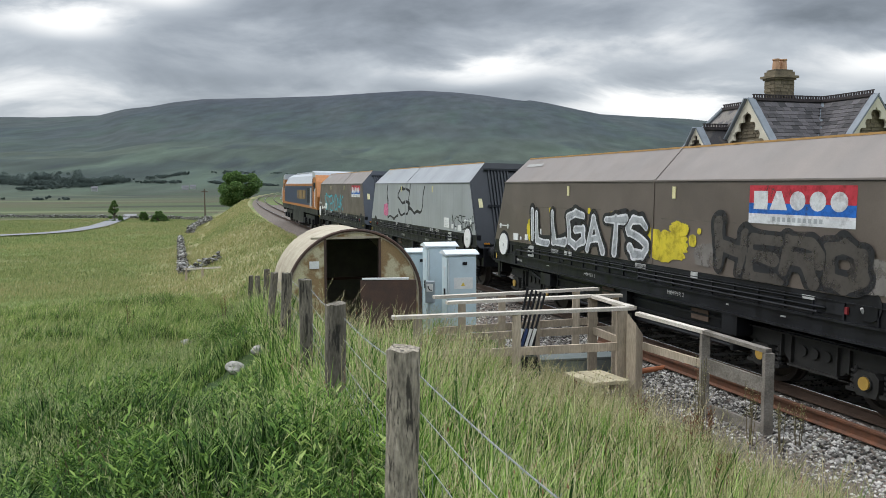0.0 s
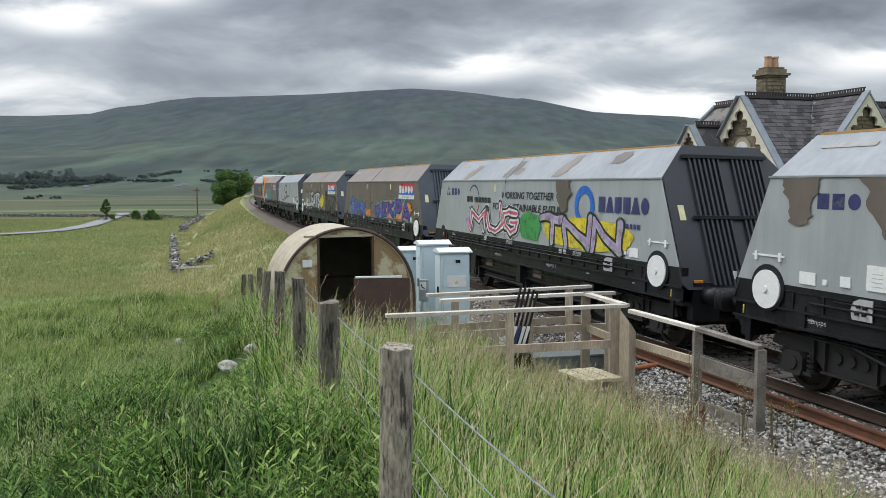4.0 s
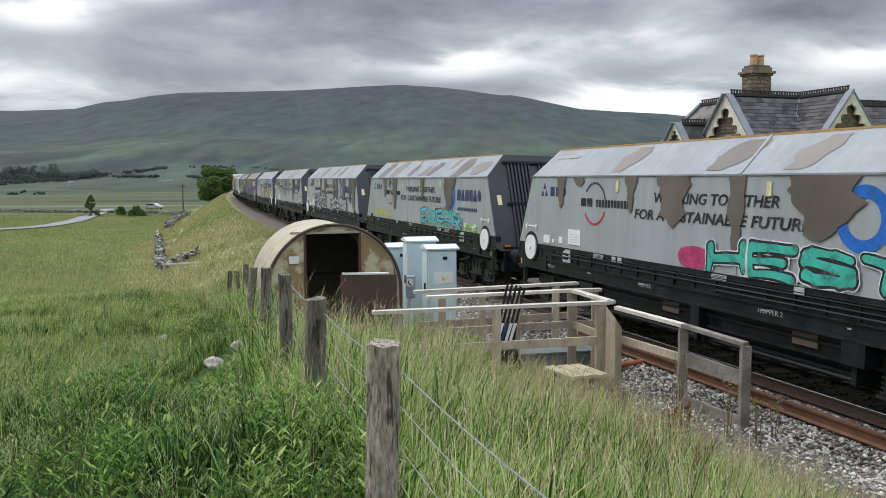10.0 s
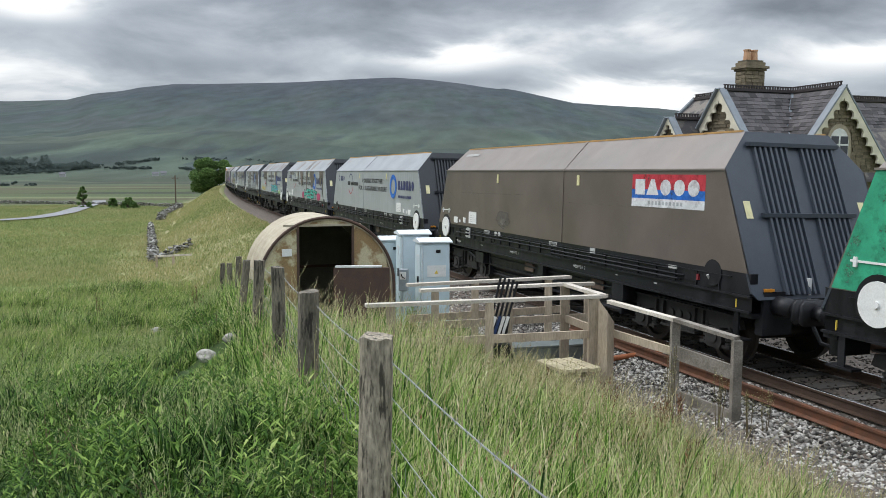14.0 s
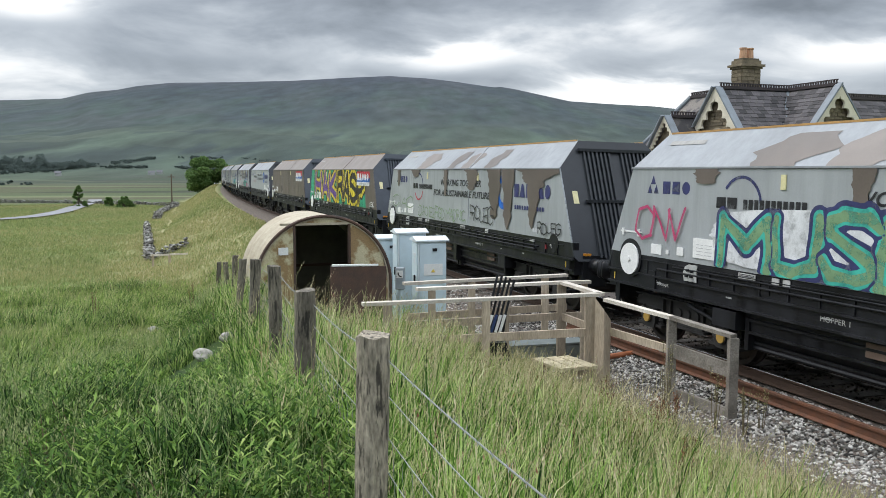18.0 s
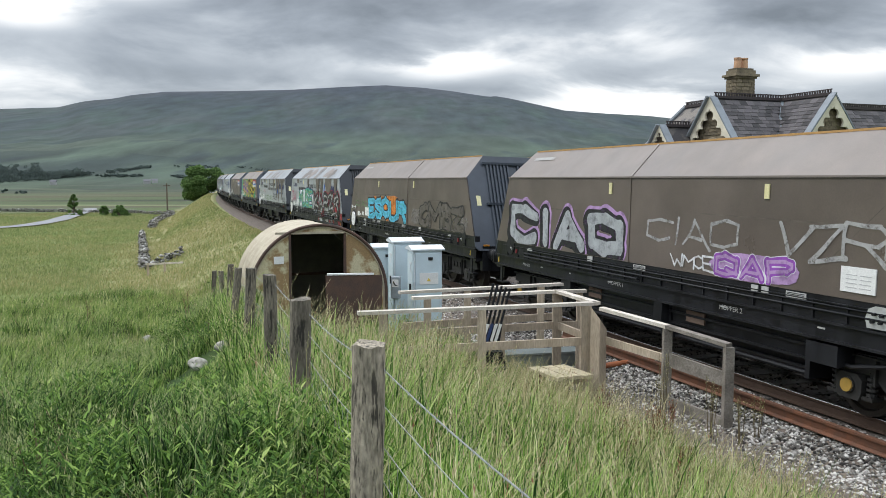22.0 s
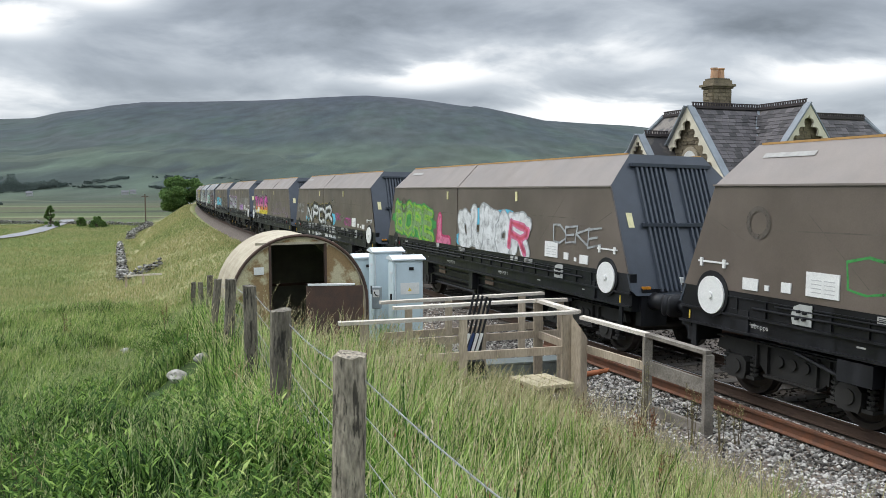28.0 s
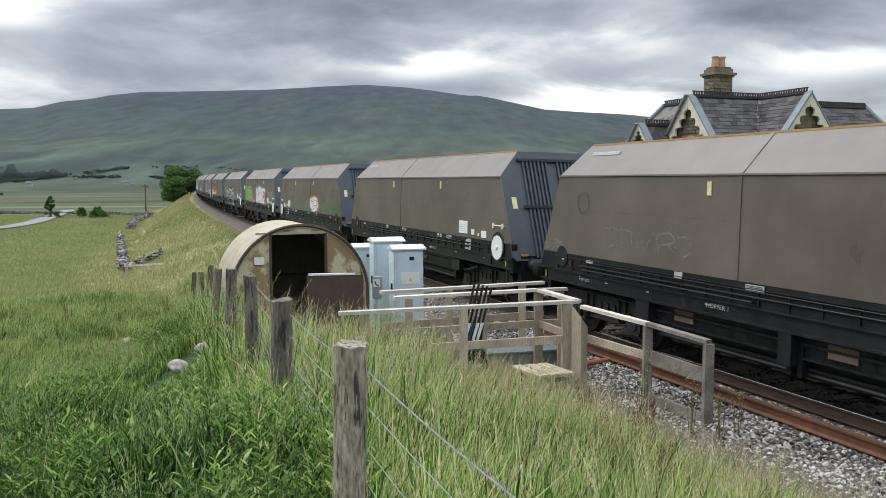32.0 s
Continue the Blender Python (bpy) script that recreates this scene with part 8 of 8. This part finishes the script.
def tree(x, y, h, w, label, seed, per=900, size=0.16, material=None, base=0.0, cone=False):
    rng = np.random.default_rng(seed)
    t = bent("tree", label, "tree", x, y, gz(x, y) + base - 0.1, 0)
    g = Geo().cyl((0, 0, 0), (0, 0, h * 0.35), w * 0.035, w * 0.025, 8)
    cs, rs = [], []
    for i in range(30):
        a, z = rng.uniform(0, 6.28), rng.uniform(0.10, 0.88) if not cone else 0.05 + 0.87 * rng.uniform(0, 1) ** 1.5
        rr = w * (0.42 * (1 - z) + 0.03 if cone else rng.uniform(0.05, 0.40) * (1 - 0.55 * z ** 2))
        z *= h
        c = (rr * math.cos(a), rr * math.sin(a), z)
        g.cyl((0, 0, h * rng.uniform(0.15, 0.35)), c, w * 0.016, w * 0.006, 6)
        cs.append(c)
        rs.append(rng.uniform(0.07, 0.15) * w)
    part("trunk", g, BARK, t)
    part("crown", leaf_cloud("crown", cs, rs, per, size, material or LEAF, rng), LEAF, t)
    return t


tree(-53.8, 182.0, 9.0, 12.0, "broad green hawthorn beside the railway bank", 1, 800, 0.20, base=-1.2)
tree(-70.4, 154.7, 4.6, 3.0, "small dark conifer beside the lane", 2, 160, 0.15, cone=True)
tree(-60.5, 152, 2.2, 3.6, "low dark shrub in the field", 3, 120, 0.14, cone=True)
tree(-66, 158, 2.0, 2.2, "low dark shrub near the lane", 4, 110, 0.14)
POLEWOOD = mat("pole_wood", (0.12, 0.09, 0.065), 0.9)
pl = bent("telegraph_pole", "dark wooden telegraph pole near the railway", "pole", -54.7, 160.9, gz(-54.7, 160.9), 0)
part("pole", Geo().cyl((0, 0, 0), (0, 0, 6.2), 0.16, 0.12, 8), POLEWOOD, pl)
part("crossarm", Geo().box(-0.7, 0.7, -0.06, 0.06, 5.6, 5.75), POLEWOOD, pl)
ROADM = mat("pale_tarmac", (0.22, 0.22, 0.225), 0.85, scale=0.5)


def make_road():
    pts = [(-78, 88), (-70, 93), (-64, 97), (-60, 101), (-57.6, 105), (-57.2, 110), (-58.2, 116), (-62, 130), (-73, 162), (-82, 188.6), (-90, 207)]
    vs = []
    ex = []
    for (x0, y0), (x1, y1) in zip(pts, pts[1:]):
        for i in range(6):
            ex.append((x0 + (x1 - x0) * i / 6, y0 + (y1 - y0) * i / 6))
    for i, (x, y) in enumerate(ex[:-1]):
        dx, dy = ex[i + 1][0] - x, ex[i + 1][1] - y
        L = math.hypot(dx, dy)
        w = 1.5
        nx, ny = -dy / L * w, dx / L * w
        z = gz(x, y) + 0.22
        vs += [(x - nx, y - ny, z), (x + nx, y + ny, z)]
    fs = [(2 * i, 2 * i + 1, 2 * i + 3, 2 * i + 2) for i in range(len(vs) // 2 - 1)]
    tagged(part("road", Geo().add(vs, fs), ROADM), "pale narrow moorland lane", "road", kind="structure")


make_road()


def make_valley():
    """Woods, hedges and farms far off on the valley floor."""
    rng = np.random.default_rng(12)
    cs, rs = [], []
    bands = [(-36, -24.0, 950, 230, 4.5, 8.0), (-36, -26.5, 1000, 170, 5.0, 12.0), (-30, -14, 860, 190, 2.0, 3.0), (-26, -12, 960, 150, 2.6, 4.4), (-34, -27, 610, 14, 1.6, 2.2)]
    for a0, a1, r0, n, q0, ht in bands:
        for i in range(n):
            f = rng.uniform(0, 1)
            if noise.noise(Vector((f * 7, r0 * 0.1, 0))) < -0.12:
                continue
            a, r = math.radians(a0 + (a1 - a0) * f), r0 * (1 + 0.05 * math.sin(f * 5 + r0)) + rng.normal(0, 6)
            x, y = math.sin(a) * r, math.cos(a) * r
            hh = ht * (0.6 + 0.7 * noise.noise(Vector((f * 13, 4, r0)))) * rng.uniform(0.7, 1.3)
            for _ in range(3):
                q = q0 * rng.uniform(0.35, 0.75)
                cs.append((x + rng.normal(0, q0 * 0.7), y + rng.normal(0, q0 * 0.7), gz(x, y) + max(0.5, hh * rng.uniform(0.1, 1.0))))
                rs.append(q)
    me = leaf_cloud("woods", cs, rs, 34, 0.75, HAZYLEAF, rng)
    tagged(new("woods", me), "dark woods and hedges on the valley floor", "woods", kind="stuff")
    farm = mat("whitewash", (0.42, 0.42, 0.41), 0.9)
    slate = mat("far_slate", (0.13, 0.13, 0.14), 0.8)
    for a, r, w in ((-25.6, 800, 5), (-20.0, 790, 6), (-19.5, 800, 5)):
        x, y = math.sin(math.radians(a)) * r, math.cos(math.radians(a)) * r
        f = bent("farmhouse", "distant white farmhouse with a slate roof", "house", x, y, gz(x, y) - 0.5, 20)
        part("wall", Geo().prism([(-2, 0), (2, 0), (2, 2.8), (0, 4.3), (-2, 2.8)], w, 0, -w / 2), farm, f)
        for s in (1, -1):
            part("roof", Geo().add([(-w / 2 - 0.3, 0, 4.5), (w / 2 + 0.3, 0, 4.5), (w / 2 + 0.3, s * 2.4, 2.7), (-w / 2 - 0.3, s * 2.4, 2.7)], [(0, 1, 2, 3)]), slate, f)


make_valley()

# ---- station house ----
PIT = 1.28
SLOPE = math.atan(PIT)


def barge_geo(W, side, wid=0.30):
    """One bargeboard with a cusped lower edge; local x across the gable, z down from the apex."""
    n = 120
    L = W * math.hypot(1, PIT)
    dx, dz = W / L, -W * PIT / L
    nx, nz = -PIT / math.hypot(1, PIT), -1 / math.hypot(1, PIT)
    k = wid / 0.40
    outer, inner = [], []
    for i in range(n + 1):
        s = L * i / n
        cusp = 1 - abs(math.sin(math.pi * (s / k - 0.40) / 0.42))
        wdt = k * (0.22 + 0.19 * cusp ** 1.3)
        outer.append((dx * s, dz * s))
        ix, iz = dx * s + nx * wdt, dz * s + nz * wdt
        inner.append((max(ix, 0.0), iz if ix > 0 else -0.44 * k))
    poly = [(side * a, b) for a, b in outer] + [(side * a, b) for a, b in inner[::-1]]
    m = len(outer)
    g = Geo()
    vs = [(x, y, z) for y in (-0.045, 0.045) for x, z in poly]
    k = len(poly)
    fs = []
    for i in range(m - 1):
        q = (i, i + 1, k - 2 - i, k - 1 - i)
        fs += [q, tuple(k + j for j in q)]
    fs += [(i, (i + 1) % k, k + (i + 1) % k, k + i) for i in range(k)]
    return g.add(vs, fs)


def crest(parent, a, b):
    """Pierced ridge cresting from a to b."""
    a, b = Vector(a), Vector(b)
    d = b - a
    n = max(2, round(d.length / 0.13))
    w = d.normalized()
    s = Vector((-w.y, w.x, 0))
    def bar(g, p, q, hw, z0, z1):
        vs = [r + s * (i * hw) + Vector((0, 0, z)) for z in (z0, z1) for r, i in ((p, -1), (q, -1), (q, 1), (p, 1))]
        g.add(vs, [(3, 2, 1, 0), (4, 5, 6, 7), (0, 1, 5, 4), (1, 2, 6, 5), (2, 3, 7, 6), (3, 0, 4, 7)])
    g = Geo()
    bar(g, a, b, 0.09, -0.06, 0.05)
    bar(g, a, b, 0.025, 0.15, 0.19)
    for i in range(n):
        p = a + d * ((i + 0.25) / n)
        bar(g, p, p + w * 0.06, 0.022, 0.04, 0.16)
    part("ridge_cresting", g, CREST, parent, "dark pierced ridge cresting")


def gable(h, m, W, Z, zb, seed, window=None, wall_depth=0.35, board=0.40):
    """A gable wall in the plane x, z of the frame m (y goes into the house), with stones, boards and coping."""
    t = part("gable_wall", Geo().prism([(-W, -0.3), (W, -0.3), (W, Z - W * PIT - 0.12), (0, Z - 0.12), (-W, Z - W * PIT - 0.12)], wall_depth, 1, 0.06, m), STONE, h, "coursed buff stone gable")
    rnd = random.Random(seed)
    base = shared("ashlar", lambda: Geo().box(-0.5, 0.5, -0.5, 0.5, -0.5, 0.5))
    base.materials.clear()
    base.materials.append(STONE)
    z = zb
    while z < Z - 0.45:
        hh = rnd.uniform(0.11, 0.16)
        lim = (Z - 0.25 - z - hh) / PIT
        x = -lim + rnd.uniform(0, 0.1)
        while x < lim - 0.12:
            L = min(rnd.uniform(0.2, 0.5), lim - x)
            inside = window and window[0] - 0.16 < x + L / 2 < window[1] + 0.16 and window[2] - 0.2 < z < window[3] + 0.16
            if L > 0.1 and not inside:
                o = part("stone", base, STONE, t)
                o.matrix_local = m @ Matrix.Translation((x + L / 2, 0.055, z + hh / 2)) @ Matrix.Diagonal((L - 0.02, 0.05 + rnd.uniform(0, 0.025), hh - 0.018, 1))
            x += L
        z += hh
    if window:
        x0, x1, z0, z1 = window
        xm, r = (x0 + x1) / 2, (x1 - x0) / 2
        def arch(o):
            pts = [(x0 - o, z0 - o)] + [(x1 + o, z0 - o)] + [(xm + (r + o) * math.cos(a), z1 - r + (r + o) * 1.15 * math.sin(a)) for a in [math.pi * i / 12 for i in range(13)]]
            return pts
        part("window_surround", Geo().prism(arch(0.14), 0.06, 1, -0.02, m), mat("pale_dressed_stone", (0.34, 0.29, 0.21), 0.85, bump=0.4), h, "pale dressed stone surround")
        win = part("window", Geo().prism(arch(0.0), 0.02, 1, -0.035, m), mat("white_window_paint", (0.7, 0.7, 0.67), 0.5), h, "white painted arched window")
        for i in range(2):
            for j in range(3):
                a0, a1 = x0 + 0.05 + i * r, x0 + r - 0.03 + i * r
                b0 = z0 + 0.05 + j * (z1 - z0 - 0.1) / 3
                b1 = b0 + (z1 - z0 - 0.1) / 3 - 0.06
                if j == 2:
                    b1 -= 0.12
                part("pane", Geo().box(a0, a1, -0.041, -0.036, b0, b1, m), GLASS, win)
    for s in (1, -1):
        bb = part("bargeboard", barge_geo(W + 0.22, s, board), BARGE, h, "cream scalloped bargeboard")
        bb.matrix_local = m @ Matrix.Translation((0, -0.14, Z + 0.03))
        L = (W + 0.25) * math.hypot(1, PIT)
        cp = part("coping", Geo().box(0, L, -0.10, 0.22, 0.0, 0.06), LEAD, h, "blue-grey lead coping")
        ang = SLOPE if s > 0 else math.pi - SLOPE
        cp.matrix_local = m @ Matrix.Translation((0, -0.1, Z + 0.05)) @ Matrix.Rotation(ang, 4, "Y") if s > 0 else m @ Matrix.Translation((0, -0.1, Z + 0.05)) @ Matrix.Rotation(math.pi - SLOPE, 4, "Y") @ Matrix.Rotation(math.pi, 4, "X")


def slates(h, roof, origin, along, down, length, depth, keep, seed):
    """Courses of slates on a slope: origin at the ridge, along the ridge, down the slope."""
    rnd = random.Random(seed)
    al, dn = Vector(along).normalized(), Vector(down).normalized()
    up = al.cross(dn)
    if up.z < 0:
        up = -up
    rot = Matrix((al, dn, up)).transposed().to_4x4()
    me = shared("slate", lambda: Geo().box(-0.165, 0.165, 0.0, 0.25, 0.0, 0.03))
    me.materials.clear()
    me.materials.append(SLATE)
    rows = int(depth / 0.19)
    for i in range(rows):
        x = -rnd.uniform(0, 0.3)
        while x < length:
            p = Vector(origin) + al * (x + 0.17) + dn * (0.12 + i * 0.19) + up * 0.012
            if keep(p):
                o = part("slate", me, SLATE, roof)
                o.matrix_local = Matrix.Translation(p) @ rot @ Matrix.Rotation(radians(3.6), 4, "X") @ Matrix.Rotation(radians(rnd.uniform(-1.2, 1.2)), 4, "Z")
            x += 0.342


def make_house():
    # local axes: x away from the track, y along the track away from the camera, z up; origin below the gable that faces the track
    h = bent("station_house", "stone station house with steep slate roofs and cream bargeboards", "house", 10.57, 32.32, 0.0, 20.5)
    Z, hw = 6.10, 2.45
    def slab(pts, name="roof"):
        n = len(pts)
        vs = list(pts) + [(x, y, z - 0.1) for x, y, z in pts]
        return part(name, Geo().add(vs, [tuple(range(n)), tuple(range(n, 2 * n))[::-1]] + [(i, (i + 1) % n, n + (i + 1) % n, n + i) for i in range(n)]), SLATE, h, "dark grey slate roof slope")
    J, E, H2 = 3.4, 9.3, hw + 0.25
    zl = Z - H2 * PIT
    a_front = slab([(-0.1, 0, Z), (J, 0, Z), (J - H2, -H2, zl), (-0.1, -H2, zl)])
    slab([(-0.1, 0, Z), (E, 0, Z), (E + 1.7, H2, zl), (-0.1, H2, zl)])
    b_left = slab([(J, 0, Z), (J, -2.6, Z), (J - H2, -2.6, zl), (J - H2, -H2, zl)])
    slab([(J, 0, Z), (J, -2.6, Z), (J + H2, -2.6, zl), (J + H2, -H2, zl)])
    zc = Z - 0.22
    c_front = slab([(J, 0, zc), (E, 0, zc), (E + 1.7, -H2, zl), (J, -H2, zl)])
    slab([(E, 0, Z), (E + 1.7, -H2, zl), (E + 1.7, H2, zl)])
    c, s = math.cos(SLOPE), math.sin(SLOPE)
    slates(h, a_front, (0.15, 0, Z), (1, 0, 0), (0, -c, -s), 3.4, 3.5, lambda p: p.x < J - 0.12 + p.y and p.z > 3.4, 1)
    slates(h, b_left, (J, -2.45, Z), (0, 1, 0), (-c, 0, -s), 2.6, 3.5, lambda p: -p.y > J - p.x + 0.10 and p.z > 3.4, 2)
    slates(h, c_front, (J + 0.3, 0, zc), (1, 0, 0), (0, -c, -s), 5.9, 2.6, lambda p: p.x > J - p.y * 1.0 + 0.2 and p.x < E - p.y * 0.62 and p.z > 3.9, 3)
    part("valley_lead", Geo().add([(J - 0.07, -0.02, Z + 0.02), (J + 0.03, -0.10, Z + 0.02), (J - 2.5 + 0.08, -2.58, Z - 2.5 * PIT + 0.05), (J - 2.5 - 0.08, -2.42, Z - 2.5 * PIT + 0.05)], [(0, 1, 2, 3)]), LEAD, h, "grey lead valley")
    face_track = Matrix(((0, 1, 0, 0), (-1, 0, 0, 0), (0, 0, 1, 0), (0, 0, 0, 1)))
    gable(h, face_track, hw, Z, 3.6, 1, (-0.4, 0.4, 3.0, 4.35))
    gable(h, Matrix.Translation((J, -2.5, 0)), hw, Z, 2.6, 2, (-0.45, 0.45, 3.0, 4.5))
    part("wall", Geo().box(J - hw, J - hw + 0.35, -2.15, -hw, -0.3, zl + 0.3), STONE, h)
    part("wall", Geo().box(J + hw, E + 1.2, -hw + 0.1, -hw + 0.45, -0.3, zl + 0.2), STONE, h)
    crest(h, (0.05, 0, Z + 0.05), (J, 0, Z + 0.05))
    crest(h, (J, 0, Z + 0.05), (J, -2.55, Z + 0.05))
    crest(h, (J + 0.6, 0, zc + 0.05), (E, 0, zc + 0.05))
    # wing beyond the gable, with a small porch gable
    wz = 5.95
    slab([(0.6, 1.0, wz), (0.6, 2.5, wz), (-1.6, 4.2, wz - 2.2 * PIT), (-1.6, 2.75, wz - 2.2 * PIT)])
    slab([(0.6, 2.5, wz), (2.8, 4.2, wz - 2.2 * PIT), (-1.6, 4.2, wz - 2.2 * PIT)])
    crest(h, (0.6, 0.3, wz + 0.03), (0.6, 2.5, wz + 0.03))
    cp = part("hip_coping", Geo().cyl((0.6, 2.5, wz + 0.05), (-1.6, 4.2, wz - 2.2 * PIT + 0.05), 0.09, n=8), LEAD, h)
    cp2 = part("hip_coping", Geo().cyl((E, 0, Z - 0.15), (E + 1.7, -H2, zl + 0.05), 0.09, n=8), LEAD, h)
    pm = Matrix.Translation((-1.25, 1.5, 0)) @ face_track
    gable(h, pm, 0.95, 5.05, 3.9, 5, None, 0.25, 0.2)
    for sgn in (1, -1):
        slab([(-1.3, 1.5, 5.05), (0.3, 1.5, 5.05), (0.3, 1.5 + sgn * 1.1, 5.05 - 1.1 * PIT), (-1.3, 1.5 + sgn * 1.1, 5.05 - 1.1 * PIT)])
    crest(h, (-1.1, 1.5, 5.1), (0.2, 1.5, 5.1))
    # chimney
    ch = part("chimney", Geo().box(0.95, 1.85, 0.15, 0.75, 5.2, 6.95), STONE, h, "stone chimney stack with moulded cap")
    for z0, z1, o in ((6.95, 7.03, 0.06), (7.03, 7.12, 0.13), (7.12, 7.28, 0.02), (7.28, 7.36, -0.04)):
        part("cap_course", Geo().box(0.95 - o, 1.85 + o, 0.15 - o, 0.75 + o, z0, z1), STONE, ch)
    rnd = random.Random(4)
    base = MESHES["ashlar"]
    for face in range(2):
        z = 5.9
        while z < 6.9:
            a, hi = (0.95, 1.85) if face == 0 else (0.15, 0.75)
            while a < hi - 0.08:
                L = min(rnd.uniform(0.2, 0.4), hi - a)
                ctr = (a + L / 2, 0.145, z + 0.07) if face == 0 else (0.945, a + L / 2, z + 0.07)
                o = part("stone", base, STONE, ch)
                o.matrix_local = Matrix.Translation(ctr) @ Matrix.Diagonal((L - 0.02, 0.05, 0.125, 1) if face == 0 else (0.05, L - 0.02, 0.125, 1))
                a += L
            z += 0.145
    for x in (1.22, 1.56):
        part("chimney_pot", Geo().cyl((x, 0.45, 7.36), (x, 0.45, 7.74), 0.15, 0.125, 14).cyl((x, 0.45, 7.74), (x, 0.45, 7.79), 0.15, 0.15, 14), POT, ch, "buff clay chimney pot", smooth=False)
    ch.location.x = 0.27
    return h


make_house()
PLATFORM = mat("platform_stone", (0.22, 0.21, 0.19), 0.9, scale=2, bump=0.4)
pf = part("platform", sweep([(0.0, -0.4), (0.0, 0.85), (9.0, 0.85), (9.0, -0.4)], [float(u) for u in range(14, 62, 4)], 5.2, 0), PLATFORM)
tagged(pf, "low stone station platform beyond the tracks", "platform", kind="structure")

# ---- ground frame, pipe, boxes ----
lv = bent("ground_frame", "row of black ground frame levers with white and blue plates", "signal levers", 0.70, 12.45, -0.34, 4)
part("base", Geo().box(-0.30, 0.32, -0.25, 0.25, 0.0, 0.40), BLACK, lv, bevel=0.02)
part("quadrant", Geo().prism([(-0.25, 0.40), (0.25, 0.40), (0.20, 0.62), (-0.16, 0.62)], 0.22, 1, -0.11), BLACK, lv)
for i in range(5):
    x = -0.17 + i * 0.066
    z1 = 1.66 - 0.02 * i
    part("lever", Geo().cyl((x, 0, 0.4), (x + 0.10, 0.03, 1.05), 0.026, n=8).cyl((x + 0.10, 0.03, 1.05), (x + 0.24, 0.05, z1), 0.019, n=8), BLACK, lv, "black iron lever")
    part("lever_plate", Geo().prism([(x - 0.02, 0.78), (x + 0.02, 0.77), (x + 0.105, 1.04), (x + 0.06, 1.05)], 0.014, 1, -0.055), mat("blue_lever_paint", (0.03, 0.06, 0.17), 0.5) if i in (0, 2) else WHITE, lv, "blue plate" if i in (0, 2) else "white plate")
gb = bent("trough_box", "grey metal point machine box on the ballast", "metal box", 1.75, 13.9, -0.36, 14)
part("casing", Geo().box(-0.75, 0.6, -0.18, 0.18, 0.0, 0.30), mat("grey_green_metal", (0.20, 0.23, 0.225), 0.6, scale=4), gb, bevel=0.015)
part("lid", Geo().box(-0.78, 0.63, -0.2, 0.2, 0.305, 0.335), mat("grey_green_metal", (0.2, 0.23, 0.225)), gb)
hose = [Vector((2.55, 13.40, -0.20)), Vector((3.05, 13.62, -0.18)), Vector((3.48, 13.81, -0.18)), Vector((3.83, 13.93, -0.18))]
tagged(part("orange_duct", Geo().tube(hose, 0.045, 10), mat("orange_duct_plastic", (0.40, 0.13, 0.05), 0.7), smooth=True), "faded orange cable duct lying on the ballast", "cable duct")


# ---- car on the far road ----
def make_car():
    c = empty("car", Matrix(), "pale silver estate car driving along the far road", "car")
    paint = mat("pale_car_paint", (0.50, 0.51, 0.52), 0.3, 0.4)
    body = [(-2.15, 0.35), (2.15, 0.35), (2.2, 0.65), (2.0, 0.85), (1.1, 0.95), (0.45, 1.42), (-1.5, 1.45), (-2.05, 0.98), (-2.2, 0.7)]
    part("body", Geo().prism(body, 1.7, 1, -0.85), paint, c)
    for s in (-0.86, 0.85):
        part("side_window", Geo().prism([(-1.75, 0.98), (0.85, 0.98), (0.38, 1.36), (-1.4, 1.38)], 0.01, 1, s), GLASS, c)
    for x in (-1.35, 1.35):
        for y in (-0.78, 0.78):
            wh = part("wheel", Geo().cyl((0, -0.1, 0), (0, 0.1, 0), 0.32, n=18), BLACK, c, m=Matrix.Translation((x, y, 0.32)))
            part("hub", Geo().cyl((0, -0.11, 0), (0, 0.11, 0), 0.19, n=14), mat("alloy", (0.5, 0.5, 0.5), 0.3, 0.8), wh)
    return c


CAR = make_car()


def car_pose(t):
    s = min(t, 11.4)
    az, d = radians(-29.8 + 3.06 * (s - 7.0)), 236 - 8.5 * (s - 7.0) + 10.0 * max(0.0, s - 10.4) ** 2
    x, y = math.sin(az) * d, math.cos(az) * d
    a2 = az + 0.02
    d2 = d - 8.5 * 0.02 / radians(3.06)
    dx, dy = math.sin(a2) * d2 - x, math.cos(a2) * d2 - y
    return pose(x, y, gz(x, y) + 0.15, 0, 0, math.degrees(math.atan2(dy, dx)))

motions()
